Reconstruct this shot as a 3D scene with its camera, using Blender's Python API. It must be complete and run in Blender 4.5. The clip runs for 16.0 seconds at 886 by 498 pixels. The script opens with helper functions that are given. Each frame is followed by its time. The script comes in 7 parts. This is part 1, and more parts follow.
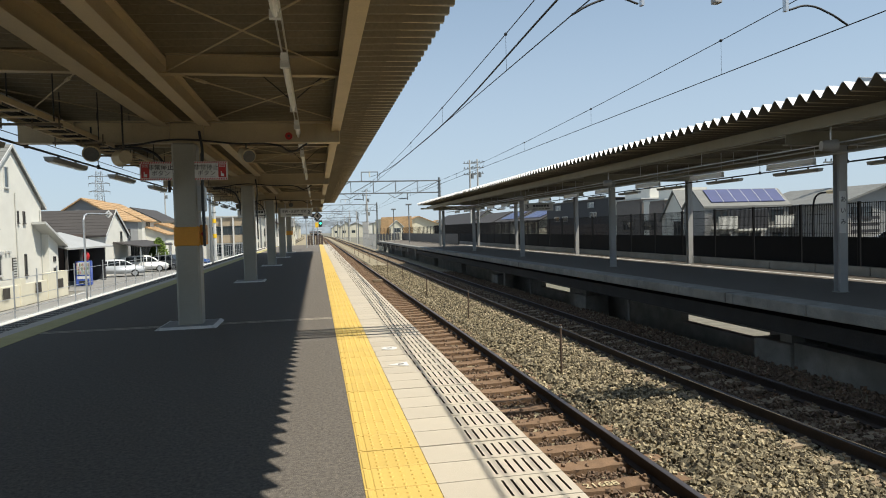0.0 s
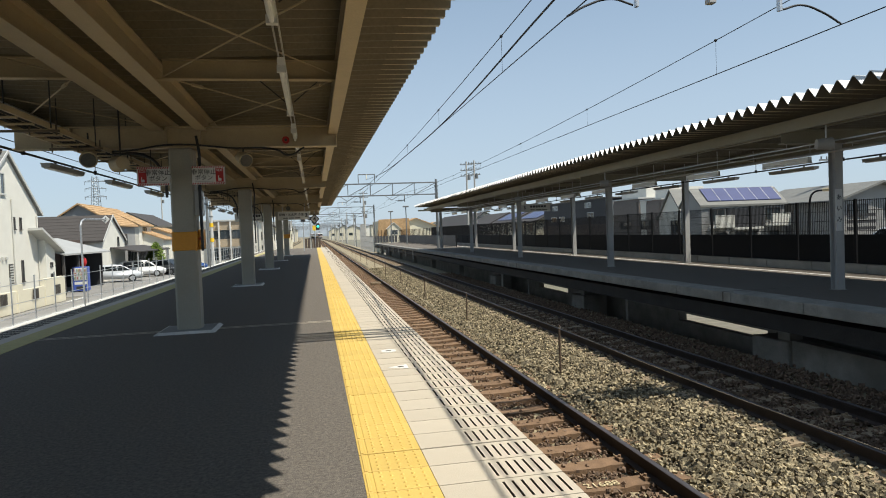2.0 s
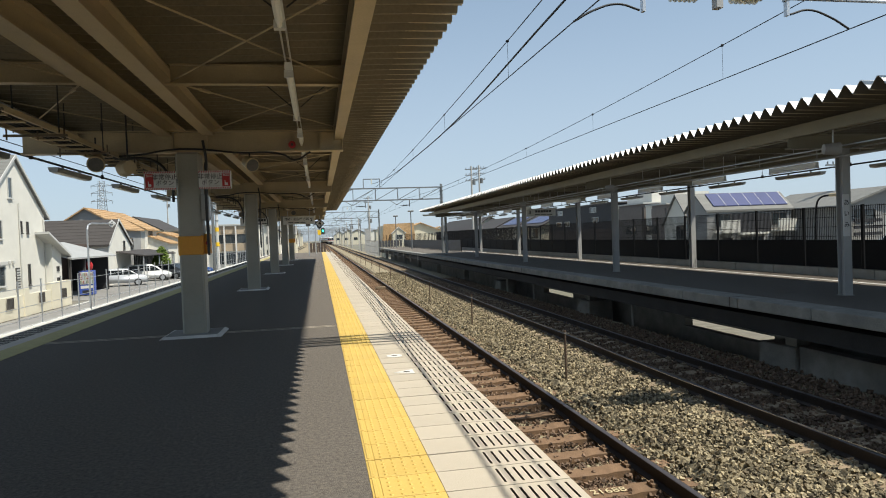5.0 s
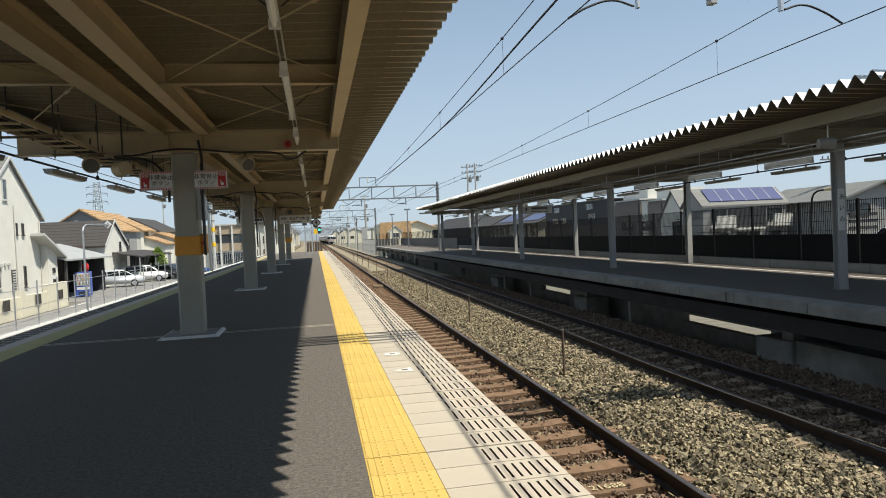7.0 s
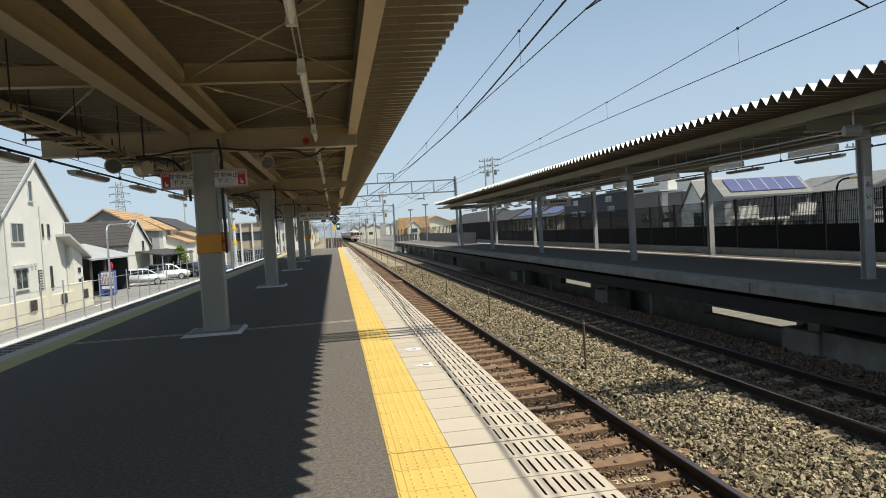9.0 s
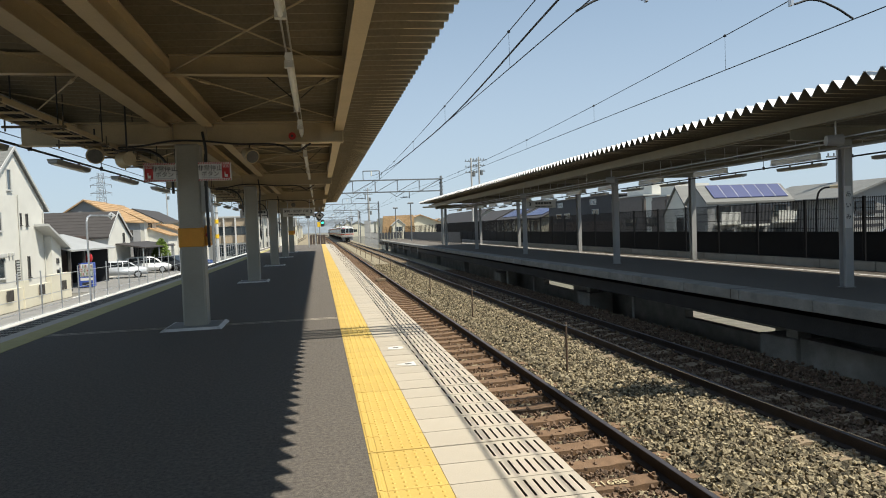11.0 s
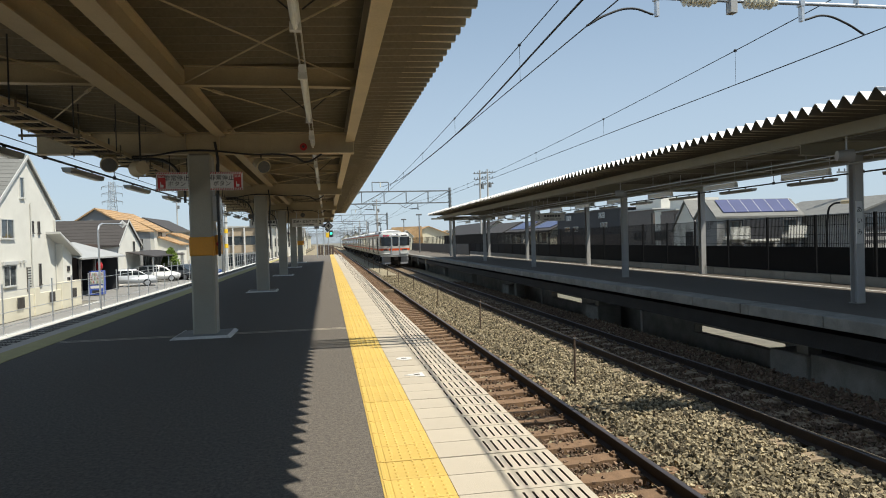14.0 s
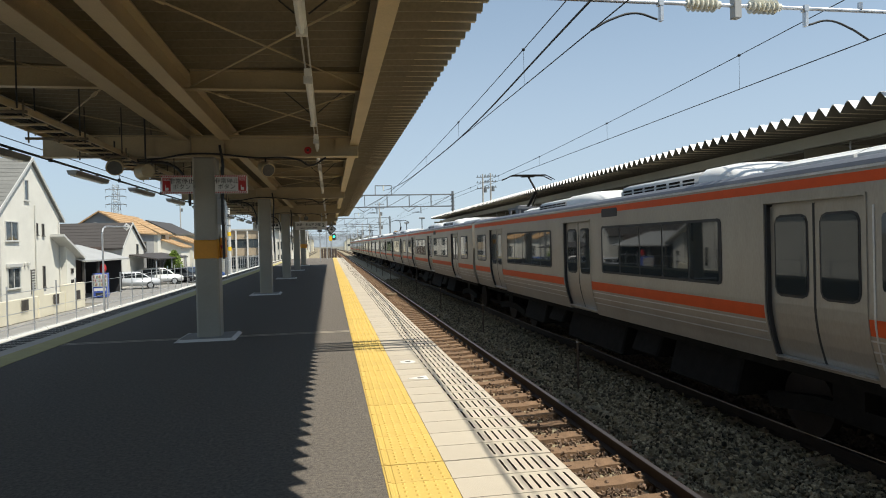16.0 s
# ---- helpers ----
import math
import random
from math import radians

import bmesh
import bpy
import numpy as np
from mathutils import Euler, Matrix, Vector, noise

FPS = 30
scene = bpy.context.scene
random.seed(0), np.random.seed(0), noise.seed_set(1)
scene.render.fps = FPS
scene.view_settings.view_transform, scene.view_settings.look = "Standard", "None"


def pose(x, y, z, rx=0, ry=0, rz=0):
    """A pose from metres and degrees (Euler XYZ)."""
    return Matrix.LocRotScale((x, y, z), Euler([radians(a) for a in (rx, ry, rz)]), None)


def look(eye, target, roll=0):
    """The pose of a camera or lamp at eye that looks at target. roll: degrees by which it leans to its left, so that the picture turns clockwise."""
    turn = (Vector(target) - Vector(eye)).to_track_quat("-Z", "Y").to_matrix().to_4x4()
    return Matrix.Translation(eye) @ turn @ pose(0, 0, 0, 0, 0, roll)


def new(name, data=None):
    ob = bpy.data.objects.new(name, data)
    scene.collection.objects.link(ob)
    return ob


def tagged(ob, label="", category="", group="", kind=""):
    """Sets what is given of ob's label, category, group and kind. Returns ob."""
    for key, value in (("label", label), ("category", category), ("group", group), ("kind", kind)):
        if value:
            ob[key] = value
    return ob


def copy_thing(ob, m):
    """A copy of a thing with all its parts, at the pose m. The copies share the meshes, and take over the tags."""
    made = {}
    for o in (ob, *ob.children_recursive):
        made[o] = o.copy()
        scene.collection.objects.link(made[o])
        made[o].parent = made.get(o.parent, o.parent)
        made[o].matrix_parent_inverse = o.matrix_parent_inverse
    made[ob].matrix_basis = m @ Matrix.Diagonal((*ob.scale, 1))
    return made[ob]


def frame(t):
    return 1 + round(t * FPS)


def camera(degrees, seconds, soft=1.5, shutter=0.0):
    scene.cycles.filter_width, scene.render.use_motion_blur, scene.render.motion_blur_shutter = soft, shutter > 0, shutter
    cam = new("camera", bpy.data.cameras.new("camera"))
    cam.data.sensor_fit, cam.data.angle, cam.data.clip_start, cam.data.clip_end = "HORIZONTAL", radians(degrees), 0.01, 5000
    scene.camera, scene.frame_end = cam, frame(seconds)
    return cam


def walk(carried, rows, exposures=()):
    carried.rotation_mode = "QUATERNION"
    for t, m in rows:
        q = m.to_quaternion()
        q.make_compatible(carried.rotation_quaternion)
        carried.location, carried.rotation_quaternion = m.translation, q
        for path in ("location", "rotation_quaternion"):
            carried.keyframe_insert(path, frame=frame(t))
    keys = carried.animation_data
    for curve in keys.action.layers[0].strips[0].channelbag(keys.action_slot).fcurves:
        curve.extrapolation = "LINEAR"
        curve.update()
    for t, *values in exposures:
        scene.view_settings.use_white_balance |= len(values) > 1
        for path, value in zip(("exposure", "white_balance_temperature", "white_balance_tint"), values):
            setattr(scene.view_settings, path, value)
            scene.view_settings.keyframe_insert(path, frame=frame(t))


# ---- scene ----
cam = camera(68.4, 16.0, soft=1.0)
PATH = [
    (0, 0.0, 0.0, 1.36, 88.196, 1.622, -10.953),
    (0.5, -0.001, -0.005, 1.366, 88.939, 2.179, -10.84),
    (1, 0.001, -0.006, 1.367, 88.584, 1.989, -11.142),
    (1.5, 0.0, -0.011, 1.365, 88.543, 2.059, -11.107),
    (2, -0.01, -0.014, 1.368, 88.326, 2.236, -11.188),
    (2.5, -0.009, -0.007, 1.371, 88.599, 2.443, -11.257),
    (3, -0.021, -0.021, 1.37, 88.993, 2.224, -10.399),
    (3.5, -0.016, -0.013, 1.371, 88.741, 2.262, -10.761),
    (4, -0.019, -0.005, 1.37, 88.884, 1.983, -10.656),
    (6.5, -0.026, -0.003, 1.37, 88.489, 2.578, -11.068),
    (7, -0.027, -0.008, 1.369, 88.558, 2.669, -11.071),
    (7.5, -0.032, -0.01, 1.365, 88.685, 2.635, -10.875),
    (8, -0.03, 0.005, 1.368, 88.511, 2.598, -10.841),
    (8.5, -0.028, -0.01, 1.369, 88.812, 3.378, -10.253),
    (9, -0.034, 0.009, 1.37, 88.183, 3.509, -9.453),
    (11.5, -0.041, 0.031, 1.367, 88.055, 2.028, -10.984),
    (12, -0.045, 0.02, 1.362, 88.592, 2.351, -10.951),
    (12.5, -0.045, 0.015, 1.368, 89.118, 1.705, -10.626),
    (13, -0.056, 0.006, 1.36, 88.985, 1.82, -9.99),
    (13.5, -0.053, 0.0, 1.363, 89.179, 1.395, -9.892),
    (14, -0.06, 0.01, 1.363, 89.108, 1.589, -10.099),
    (14.5, -0.064, 0.008, 1.362, 89.167, 1.3, -9.674),
    (15, -0.057, 0.029, 1.357, 89.144, 1.231, -9.622),
    (15.5, -0.05, 0.009, 1.366, 89.203, 1.387, -9.394),
    (16, -0.078, -0.002, 1.364, 89.424, 1.424, -9.863),
]
walk(cam, [(t, pose(x, y, z, a, b, c)) for t, x, y, z, a, b, c in PATH])

# ---- light ----
SUN_X, SUN_Y = 0.454, -0.35          # sideways and backward lean of the sun per metre of height
world = bpy.data.worlds.new("sky")
scene.world = world
world.use_nodes = True
wn = world.node_tree
sky = wn.nodes.new("ShaderNodeTexSky")
sky.sky_type = "NISHITA"
sky.sun_disc = False
sky.sun_elevation = math.atan2(1.0, math.hypot(SUN_X, SUN_Y))
sky.sun_rotation = math.atan2(SUN_X, SUN_Y)
sky.air_density, sky.dust_density, sky.ozone_density = 1.0, 0.5, 0.25
# pale summer haze that thickens evenly toward the horizon
tcw = wn.nodes.new("ShaderNodeTexCoord")
sep = wn.nodes.new("ShaderNodeSeparateXYZ")
wn.links.new(tcw.outputs["Generated"], sep.inputs[0])
haze = wn.nodes.new("ShaderNodeMapRange")
haze.interpolation_type = "SMOOTHERSTEP"
haze.inputs["From Min"].default_value, haze.inputs["From Max"].default_value = -0.02, 0.5
haze.inputs["To Min"].default_value, haze.inputs["To Max"].default_value = 0.8, 0.37
wn.links.new(sep.outputs["Z"], haze.inputs["Value"])
air = wn.nodes.new("ShaderNodeMix")
air.data_type = "RGBA"
wn.links.new(haze.outputs[0], air.inputs["Factor"])
clear = wn.nodes.new("ShaderNodeVectorMath")
clear.operation = "MULTIPLY"
clear.inputs[1].default_value = (0.92, 1.2, 1.235)
wn.links.new(sky.outputs[0], clear.inputs[0])
wn.links.new(clear.outputs[0], air.inputs[6])
air.inputs[7].default_value = (5.85, 6.95, 8.4, 1)
wn.links.new(air.outputs[2], wn.nodes["Background"].inputs[0])
wn.nodes["Background"].inputs[1].default_value = 0.0715
sun = new("sun", bpy.data.lights.new("sun", "SUN"))
sun.data.energy, sun.data.angle, sun.data.color = 5.0, radians(0.53), (1.0, 0.945, 0.825)
sun.matrix_world = look((40 * SUN_X, 40 * SUN_Y, 40), (0, 0, 0))
scene.view_settings.exposure = 0.4


# ---- materials ----
def mat(name, base, rough=0.6, metal=0.0, var=0.12, scale=6.0, fine=80.0, bump=0.15, dirt=None, dirt_amount=0.3, per_object=0.0, spec=0.5, island=0.0, stretch=(1, 1, 1)):
    """A painted or mineral surface: base colour with stains at one scale, grain at another, and a fine relief."""
    m = bpy.data.materials.new(name)
    m.use_nodes = True
    n, l = m.node_tree.nodes, m.node_tree.links
    b = n["Principled BSDF"]
    b.inputs["Roughness"].default_value = rough
    b.inputs["Metallic"].default_value = metal
    b.inputs["Specular IOR Level"].default_value = spec
    geo = n.new("ShaderNodeNewGeometry")
    mp = n.new("ShaderNodeMapping")
    mp.inputs["Scale"].default_value = stretch
    tc = n.new("ShaderNodeTexCoord")
    l.new(tc.outputs["Object"], mp.inputs["Vector"])
    big = n.new("ShaderNodeTexNoise")
    big.inputs["Scale"].default_value, big.inputs["Detail"].default_value, big.inputs["Roughness"].default_value = scale, 5.0, 0.6
    small = n.new("ShaderNodeTexNoise")
    small.inputs["Scale"].default_value, small.inputs["Detail"].default_value = fine, 3.0
    l.new(mp.outputs[0], big.inputs["Vector"])
    l.new(mp.outputs[0], small.inputs["Vector"])
    ramp = n.new("ShaderNodeMapRange")
    ramp.inputs["From Min"].default_value, ramp.inputs["From Max"].default_value = 0.3, 0.7
    ramp.inputs["To Min"].default_value, ramp.inputs["To Max"].default_value = 1 - var, 1 + var
    l.new(big.outputs["Fac"], ramp.inputs["Value"])
    ramp2 = n.new("ShaderNodeMapRange")
    ramp2.inputs["From Min"].default_value, ramp2.inputs["From Max"].default_value = 0.3, 0.7
    ramp2.inputs["To Min"].default_value, ramp2.inputs["To Max"].default_value = 1 - var * 0.8, 1 + var * 0.8
    l.new(small.outputs["Fac"], ramp2.inputs["Value"])
    mul = n.new("ShaderNodeMath")
    mul.operation = "MULTIPLY"
    l.new(ramp.outputs[0], mul.inputs[0])
    l.new(ramp2.outputs[0], mul.inputs[1])
    value = mul.outputs[0]
    for amount, socket in ((per_object, "object"), (island, "island")):
        if amount:
            rnd = n.new("ShaderNodeMapRange")
            rnd.inputs["To Min"].default_value, rnd.inputs["To Max"].default_value = 1 - amount, 1 + amount
            if socket == "object":
                oi = n.new("ShaderNodeObjectInfo")
                l.new(oi.outputs["Random"], rnd.inputs["Value"])
            else:
                l.new(geo.outputs["Random Per Island"], rnd.inputs["Value"])
            m2 = n.new("ShaderNodeMath")
            m2.operation = "MULTIPLY"
            l.new(value, m2.inputs[0])
            l.new(rnd.outputs[0], m2.inputs[1])
            value = m2.outputs[0]
    tint = n.new("ShaderNodeVectorMath")
    tint.operation = "SCALE"
    tint.inputs[0].default_value = base
    l.new(value, tint.inputs["Scale"])
    colour = tint.outputs[0]
    if dirt:
        dn = n.new("ShaderNodeTexNoise")
        dn.inputs["Scale"].default_value, dn.inputs["Detail"].default_value, dn.inputs["Roughness"].default_value = scale * 0.6, 8.0, 0.7
        l.new(mp.outputs[0], dn.inputs["Vector"])
        dr = n.new("ShaderNodeMapRange")
        dr.inputs["From Min"].default_value, dr.inputs["From Max"].default_value = 0.5, 0.72
        dr.inputs["To Max"].default_value = dirt_amount
        l.new(dn.outputs["Fac"], dr.inputs["Value"])
        mix = n.new("ShaderNodeMix")
        mix.data_type = "RGBA"
        l.new(dr.outputs[0], mix.inputs["Factor"])
        l.new(colour, mix.inputs[6])
        mix.inputs[7].default_value = (*dirt, 1)
        colour = mix.outputs[2]
    l.new(colour, b.inputs["Base Color"])
    if bump:
        bp = n.new("ShaderNodeBump")
        bp.inputs["Strength"].default_value, bp.inputs["Distance"].default_value = bump, 0.01
        l.new(small.outputs["Fac"], bp.inputs["Height"])
        l.new(bp.outputs[0], b.inputs["Normal"])
    return m


def glow(name, colour, strength):
    m = bpy.data.materials.new(name)
    m.use_nodes = True
    b = m.node_tree.nodes["Principled BSDF"]
    b.inputs["Base Color"].default_value = (*colour, 1)
    b.inputs["Emission Color"].default_value = (*colour, 1)
    b.inputs["Emission Strength"].default_value = strength
    return m


def glass(name, base, rough=0.05, clear=0.0):
    """Window glass seen from outside: dark behind and mirror-like in front, or see-through."""
    m = bpy.data.materials.new(name)
    m.use_nodes = True
    b = m.node_tree.nodes["Principled BSDF"]
    b.inputs["Base Color"].default_value = (*base, 1)
    b.inputs["Roughness"].default_value = rough
    b.inputs["IOR"].default_value = 1.5
    b.inputs["Transmission Weight"].default_value = clear
    b.inputs["Coat Weight"].default_value = 0.6
    b.inputs["Coat Roughness"].default_value = 0.03
    return m


ASPHALT = mat("platform_asphalt", (0.128, 0.114, 0.099), 0.95, var=0.36, scale=42, fine=170, bump=0.9, dirt=(0.24, 0.205, 0.165), dirt_amount=0.5)
ASPHALT.node_tree.nodes["Principled BSDF"].inputs["Specular IOR Level"].default_value = 0.15
ROAD = mat("road_asphalt", (0.205, 0.199, 0.186), 0.9, var=0.12, scale=0.8, fine=60, bump=0.3)
TACTILE = mat("tactile_yellow", (0.547, 0.38, 0.0988), 0.65, var=0.05, scale=3, fine=90, bump=0.1, per_object=0.05, dirt=(0.5, 0.38, 0.12), dirt_amount=0.35)
SLAB = mat("edge_slab_concrete", (0.439, 0.385, 0.304), 0.75, var=0.06, scale=2.2, fine=120, bump=0.2, per_object=0.06, dirt=(0.4, 0.36, 0.3), dirt_amount=0.35)
# older tiles; the canopy's shade is also put into this muted olive
WORN_SHADED_TACTILE = mat("worn_shaded_tactile", (0.383, 0.326, 0.124), 0.8, var=0.12, scale=3, fine=60, bump=0.2)
JOINT = mat("joint_filler", (0.08, 0.068, 0.056), 0.95, var=0.2)
SLOT = mat("slot_rubber", (0.0525, 0.0406, 0.0294), 0.9, var=0.2)
CONCRETE = mat("concrete", (0.288, 0.28, 0.256), 0.88, var=0.14, scale=1.6, fine=50, bump=0.35, dirt=(0.16, 0.15, 0.13), dirt_amount=0.45)
DARK_CONCRETE = mat("soiled_concrete", (0.102, 0.0978, 0.085), 0.9, var=0.2, scale=1.2, fine=40, bump=0.4, dirt=(0.06, 0.055, 0.05), dirt_amount=0.5)
STEEL = mat("cream_painted_steel", (0.44, 0.355, 0.218), 0.5, var=0.07, scale=2.5, fine=60, bump=0.06, dirt=(0.3, 0.24, 0.16), dirt_amount=0.3)
GREY_STEEL = mat("grey_painted_steel", (0.36, 0.36, 0.35), 0.5, var=0.06, scale=2.5, fine=60, bump=0.05, dirt=(0.3, 0.29, 0.27), dirt_amount=0.3)
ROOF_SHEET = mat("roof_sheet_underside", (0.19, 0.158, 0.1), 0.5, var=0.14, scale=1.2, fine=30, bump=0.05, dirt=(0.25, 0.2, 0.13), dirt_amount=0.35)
COLUMN_PAINT = mat("column_paint", (0.295, 0.279, 0.234), 0.5, var=0.08, scale=2.0, fine=60, bump=0.05, dirt=(0.3, 0.28, 0.23), dirt_amount=0.35)
FAR_STEEL = mat("far_canopy_steel", (0.255, 0.234, 0.17), 0.5, var=0.08, scale=2.5, fine=60, bump=0.05, dirt=(0.2, 0.18, 0.14), dirt_amount=0.3)
FAR_SHEET = mat("far_roof_underside", (0.12, 0.103, 0.072), 0.55, var=0.14, scale=1.2, fine=30, bump=0.05)
# near-black base carries the deep shade under the far platform
GIRDER_DARK = mat("shaded_girder", (0.034, 0.032, 0.03), 0.7, var=0.2, scale=2, fine=40, bump=0.1, spec=0.2)
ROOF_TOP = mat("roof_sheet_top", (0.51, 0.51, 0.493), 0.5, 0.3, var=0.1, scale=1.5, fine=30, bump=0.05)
GALV = mat("galvanised_steel", (0.55, 0.56, 0.57), 0.4, 0.75, var=0.1, scale=5, fine=60, bump=0.08)
BALLAST = mat("ballast_stone", (0.216, 0.18, 0.113), 0.92, var=0.32, scale=9, fine=50, bump=1.0, island=0.85, dirt=(0.2, 0.13, 0.08), dirt_amount=0.3)
EDGE_CONCRETE = mat("far_edge_concrete", (0.2, 0.192, 0.17), 0.88, var=0.22, scale=2.4, fine=50, bump=0.35, dirt=(0.36, 0.345, 0.31), dirt_amount=0.5)
RUSTY = mat("rusty_sleeper", (0.174, 0.105, 0.0583), 0.9, var=0.22, scale=5, fine=60, bump=0.5, per_object=0.12, dirt=(0.12, 0.08, 0.05), dirt_amount=0.5)
SLEEPER_FAR = mat("pale_sleeper", (0.228, 0.171, 0.11), 0.9, var=0.18, scale=5, fine=60, bump=0.4, per_object=0.12)
RAIL = mat("rail_rust", (0.033, 0.022, 0.0165), 0.7, 0.3, var=0.25, scale=4, fine=70, bump=0.3)
RAIL_HEAD = mat("rail_head_polished", (0.15, 0.135, 0.135), 0.48, 0.85, var=0.08, scale=3, fine=30, bump=0.02, stretch=(1, 0.05, 1))
BLACK = mat("black_rubber", (0.02, 0.02, 0.021), 0.6, var=0.15)
WIRE = mat("dark_wire", (0.018, 0.02, 0.022), 0.7, 0.0, var=0.1)
WHITE_PAINT = mat("white_paint", (0.64, 0.631, 0.599), 0.5, var=0.04, scale=2, fine=50, bump=0.03)
SIGN_WHITE = mat("sign_white", (0.62, 0.62, 0.6), 0.4, var=0.03, bump=0.0)
SIGN_BLACK = mat("sign_black", (0.03, 0.03, 0.032), 0.45, var=0.05, bump=0.0)
SIGN_RED = mat("sign_red", (0.42, 0.018, 0.018), 0.45, var=0.05, bump=0.0)
ORANGE_BAND = mat("orange_band", (0.62, 0.27, 0.02), 0.45, var=0.06, scale=4, bump=0.03)
LAMP_WHITE = mat("lamp_diffuser", (0.78, 0.78, 0.75), 0.4, var=0.03, bump=0.0)
FENCE_BLACK = mat("dark_fence_paint", (0.009, 0.009, 0.01), 0.6, var=0.1, bump=0.03, spec=0.12)


# ---- building helpers ----
def box(bm, x0, x1, y0, y1, z0, z1, bevel=0.0, mi=0):
    r = bmesh.ops.create_cube(bm, size=1.0, matrix=Matrix.LocRotScale(((x0 + x1) / 2, (y0 + y1) / 2, (z0 + z1) / 2), None, (abs(x1 - x0), abs(y1 - y0), abs(z1 - z0))))
    if mi:
        for f in {f for v in r["verts"] for f in v.link_faces}:
            f.material_index = mi
    if bevel:
        edges = list({e for v in r["verts"] for e in v.link_edges})
        bmesh.ops.bevel(bm, geom=edges, offset=bevel, segments=1, affect="EDGES", profile=0.5)


def rod(bm, a, b, r, seg=8, r2=None):
    a, b = Vector(a), Vector(b)
    d = b - a
    m = Matrix.Translation((a + b) / 2) @ d.to_track_quat("Z", "Y").to_matrix().to_4x4()
    bmesh.ops.create_cone(bm, cap_ends=True, segments=seg, radius1=r, radius2=r if r2 is None else r2, depth=d.length, matrix=m)


def prism(bm, pts, axis, a, b, mi=0):
    """A closed profile pushed along an axis from a to b. pts are pairs in the two other axes, in order x, y, z."""
    def at(p, s):
        return {"x": (s, p[0], p[1]), "y": (p[0], s, p[1]), "z": (p[0], p[1], s)}[axis]
    v0 = [bm.verts.new(at(p, a)) for p in pts]
    v1 = [bm.verts.new(at(p, b)) for p in pts]
    n = len(pts)
    fs = [bm.faces.new(v0), bm.faces.new(v1)]
    fs += [bm.faces.new((v0[i], v0[(i + 1) % n], v1[(i + 1) % n], v1[i])) for i in range(n)]
    for f in fs:
        f.material_index = mi
    bmesh.ops.recalc_face_normals(bm, faces=fs)


def ibeam(bm, axis, a, b, u, z0, z1, w, t=0.018):
    """A rolled H beam along x or y, centred on u, from z0 to z1 and w wide."""
    for s0, s1, h0, h1 in ((u - w / 2, u + w / 2, z0, z0 + t), (u - w / 2, u + w / 2, z1 - t, z1), (u - t / 3, u + t / 3, z0 + t, z1 - t)):
        if axis == "y":
            box(bm, s0, s1, a, b, h0, h1)
        else:
            box(bm, a, b, s0, s1, h0, h1)


def part(name, bm, material, parent=None, label="", smooth=False):
    me = bpy.data.meshes.new(name)
    bm.to_mesh(me)
    bm.free()
    for m in material if isinstance(material, (list, tuple)) else (material,):
        me.materials.append(m)
    if smooth:
        me.polygons.foreach_set("use_smooth", [True] * len(me.polygons))
    ob = new(name, me)
    ob.parent = parent
    if label:
        ob["label"] = label
    return ob


def thing(name, label, category, m=None, group="", kind=""):
    ob = new(name)
    ob.empty_display_size = 0.2
    if m is not None:
        ob.matrix_basis = m
    return tagged(ob, label, category, group, kind)


def B():
    return bmesh.new()


def piece(name, mesh, parent, loc):
    ob = new(name, mesh)
    ob.parent, ob.location = parent, loc
    return ob


def mesh_of(name, bm, *materials):
    me = bpy.data.meshes.new(name)
    bm.to_mesh(me)
    bm.free()
    for m in materials:
        me.materials.append(m)
    return me


def raw(name, verts, faces, material, parent=None):
    me = bpy.data.meshes.new(name)
    me.from_pydata(verts, [], faces)
    me.materials.append(material)
    ob = new(name, me)
    ob.parent = parent
    return ob


def words(text, size, material, m, parent, name="lettering", align="CENTER", depth=0.002, bold=0.0):
    c = bpy.data.curves.new(name, "FONT")
    c.body, c.size, c.extrude, c.align_x, c.align_y = text, size, depth, align, "CENTER"
    c.offset = bold
    c.materials.append(material)
    tmp = bpy.data.objects.new(name, c)
    scene.collection.objects.link(tmp)
    me = bpy.data.meshes.new_from_object(tmp.evaluated_get(bpy.context.evaluated_depsgraph_get()))
    bpy.data.objects.remove(tmp)
    ob = new(name, me)
    ob.parent = parent
    ob.matrix_basis = m
    return ob


# ---- the plan ----
EDGE = 1.29               # edge of the near platform; its deck is z = 0
RAIL_Z = -1.15
SLEEPER_Z = -1.315
NEAR, FAR = 2.80, 6.33    # track centres
GAUGE = 0.566             # half the distance between rail centres
BAYS = [10.35 + 9.0 * i for i in range(-1, 5)]
FAR_EDGE = 7.88
GROUND_Z = -2.1


def bend(y):
    """How far the line swings left far ahead."""
    return -7e-5 * max(0.0, y - 220.0) ** 2


# ---- ground, ballast, track ----
bm = B()
bmesh.ops.create_grid(bm, x_segments=60, y_segments=60, size=2500)
EARTH = mat("dry_earth", (0.152, 0.141, 0.114), 0.95, var=0.25, scale=0.05, fine=3, bump=0.4, dirt=(0.12, 0.15, 0.06), dirt_amount=0.6)
g = part("ground", bm, EARTH)
g.location.z = GROUND_Z - 0.02
tagged(g, "flat dry town ground reaching the horizon", "ground", kind="structure")

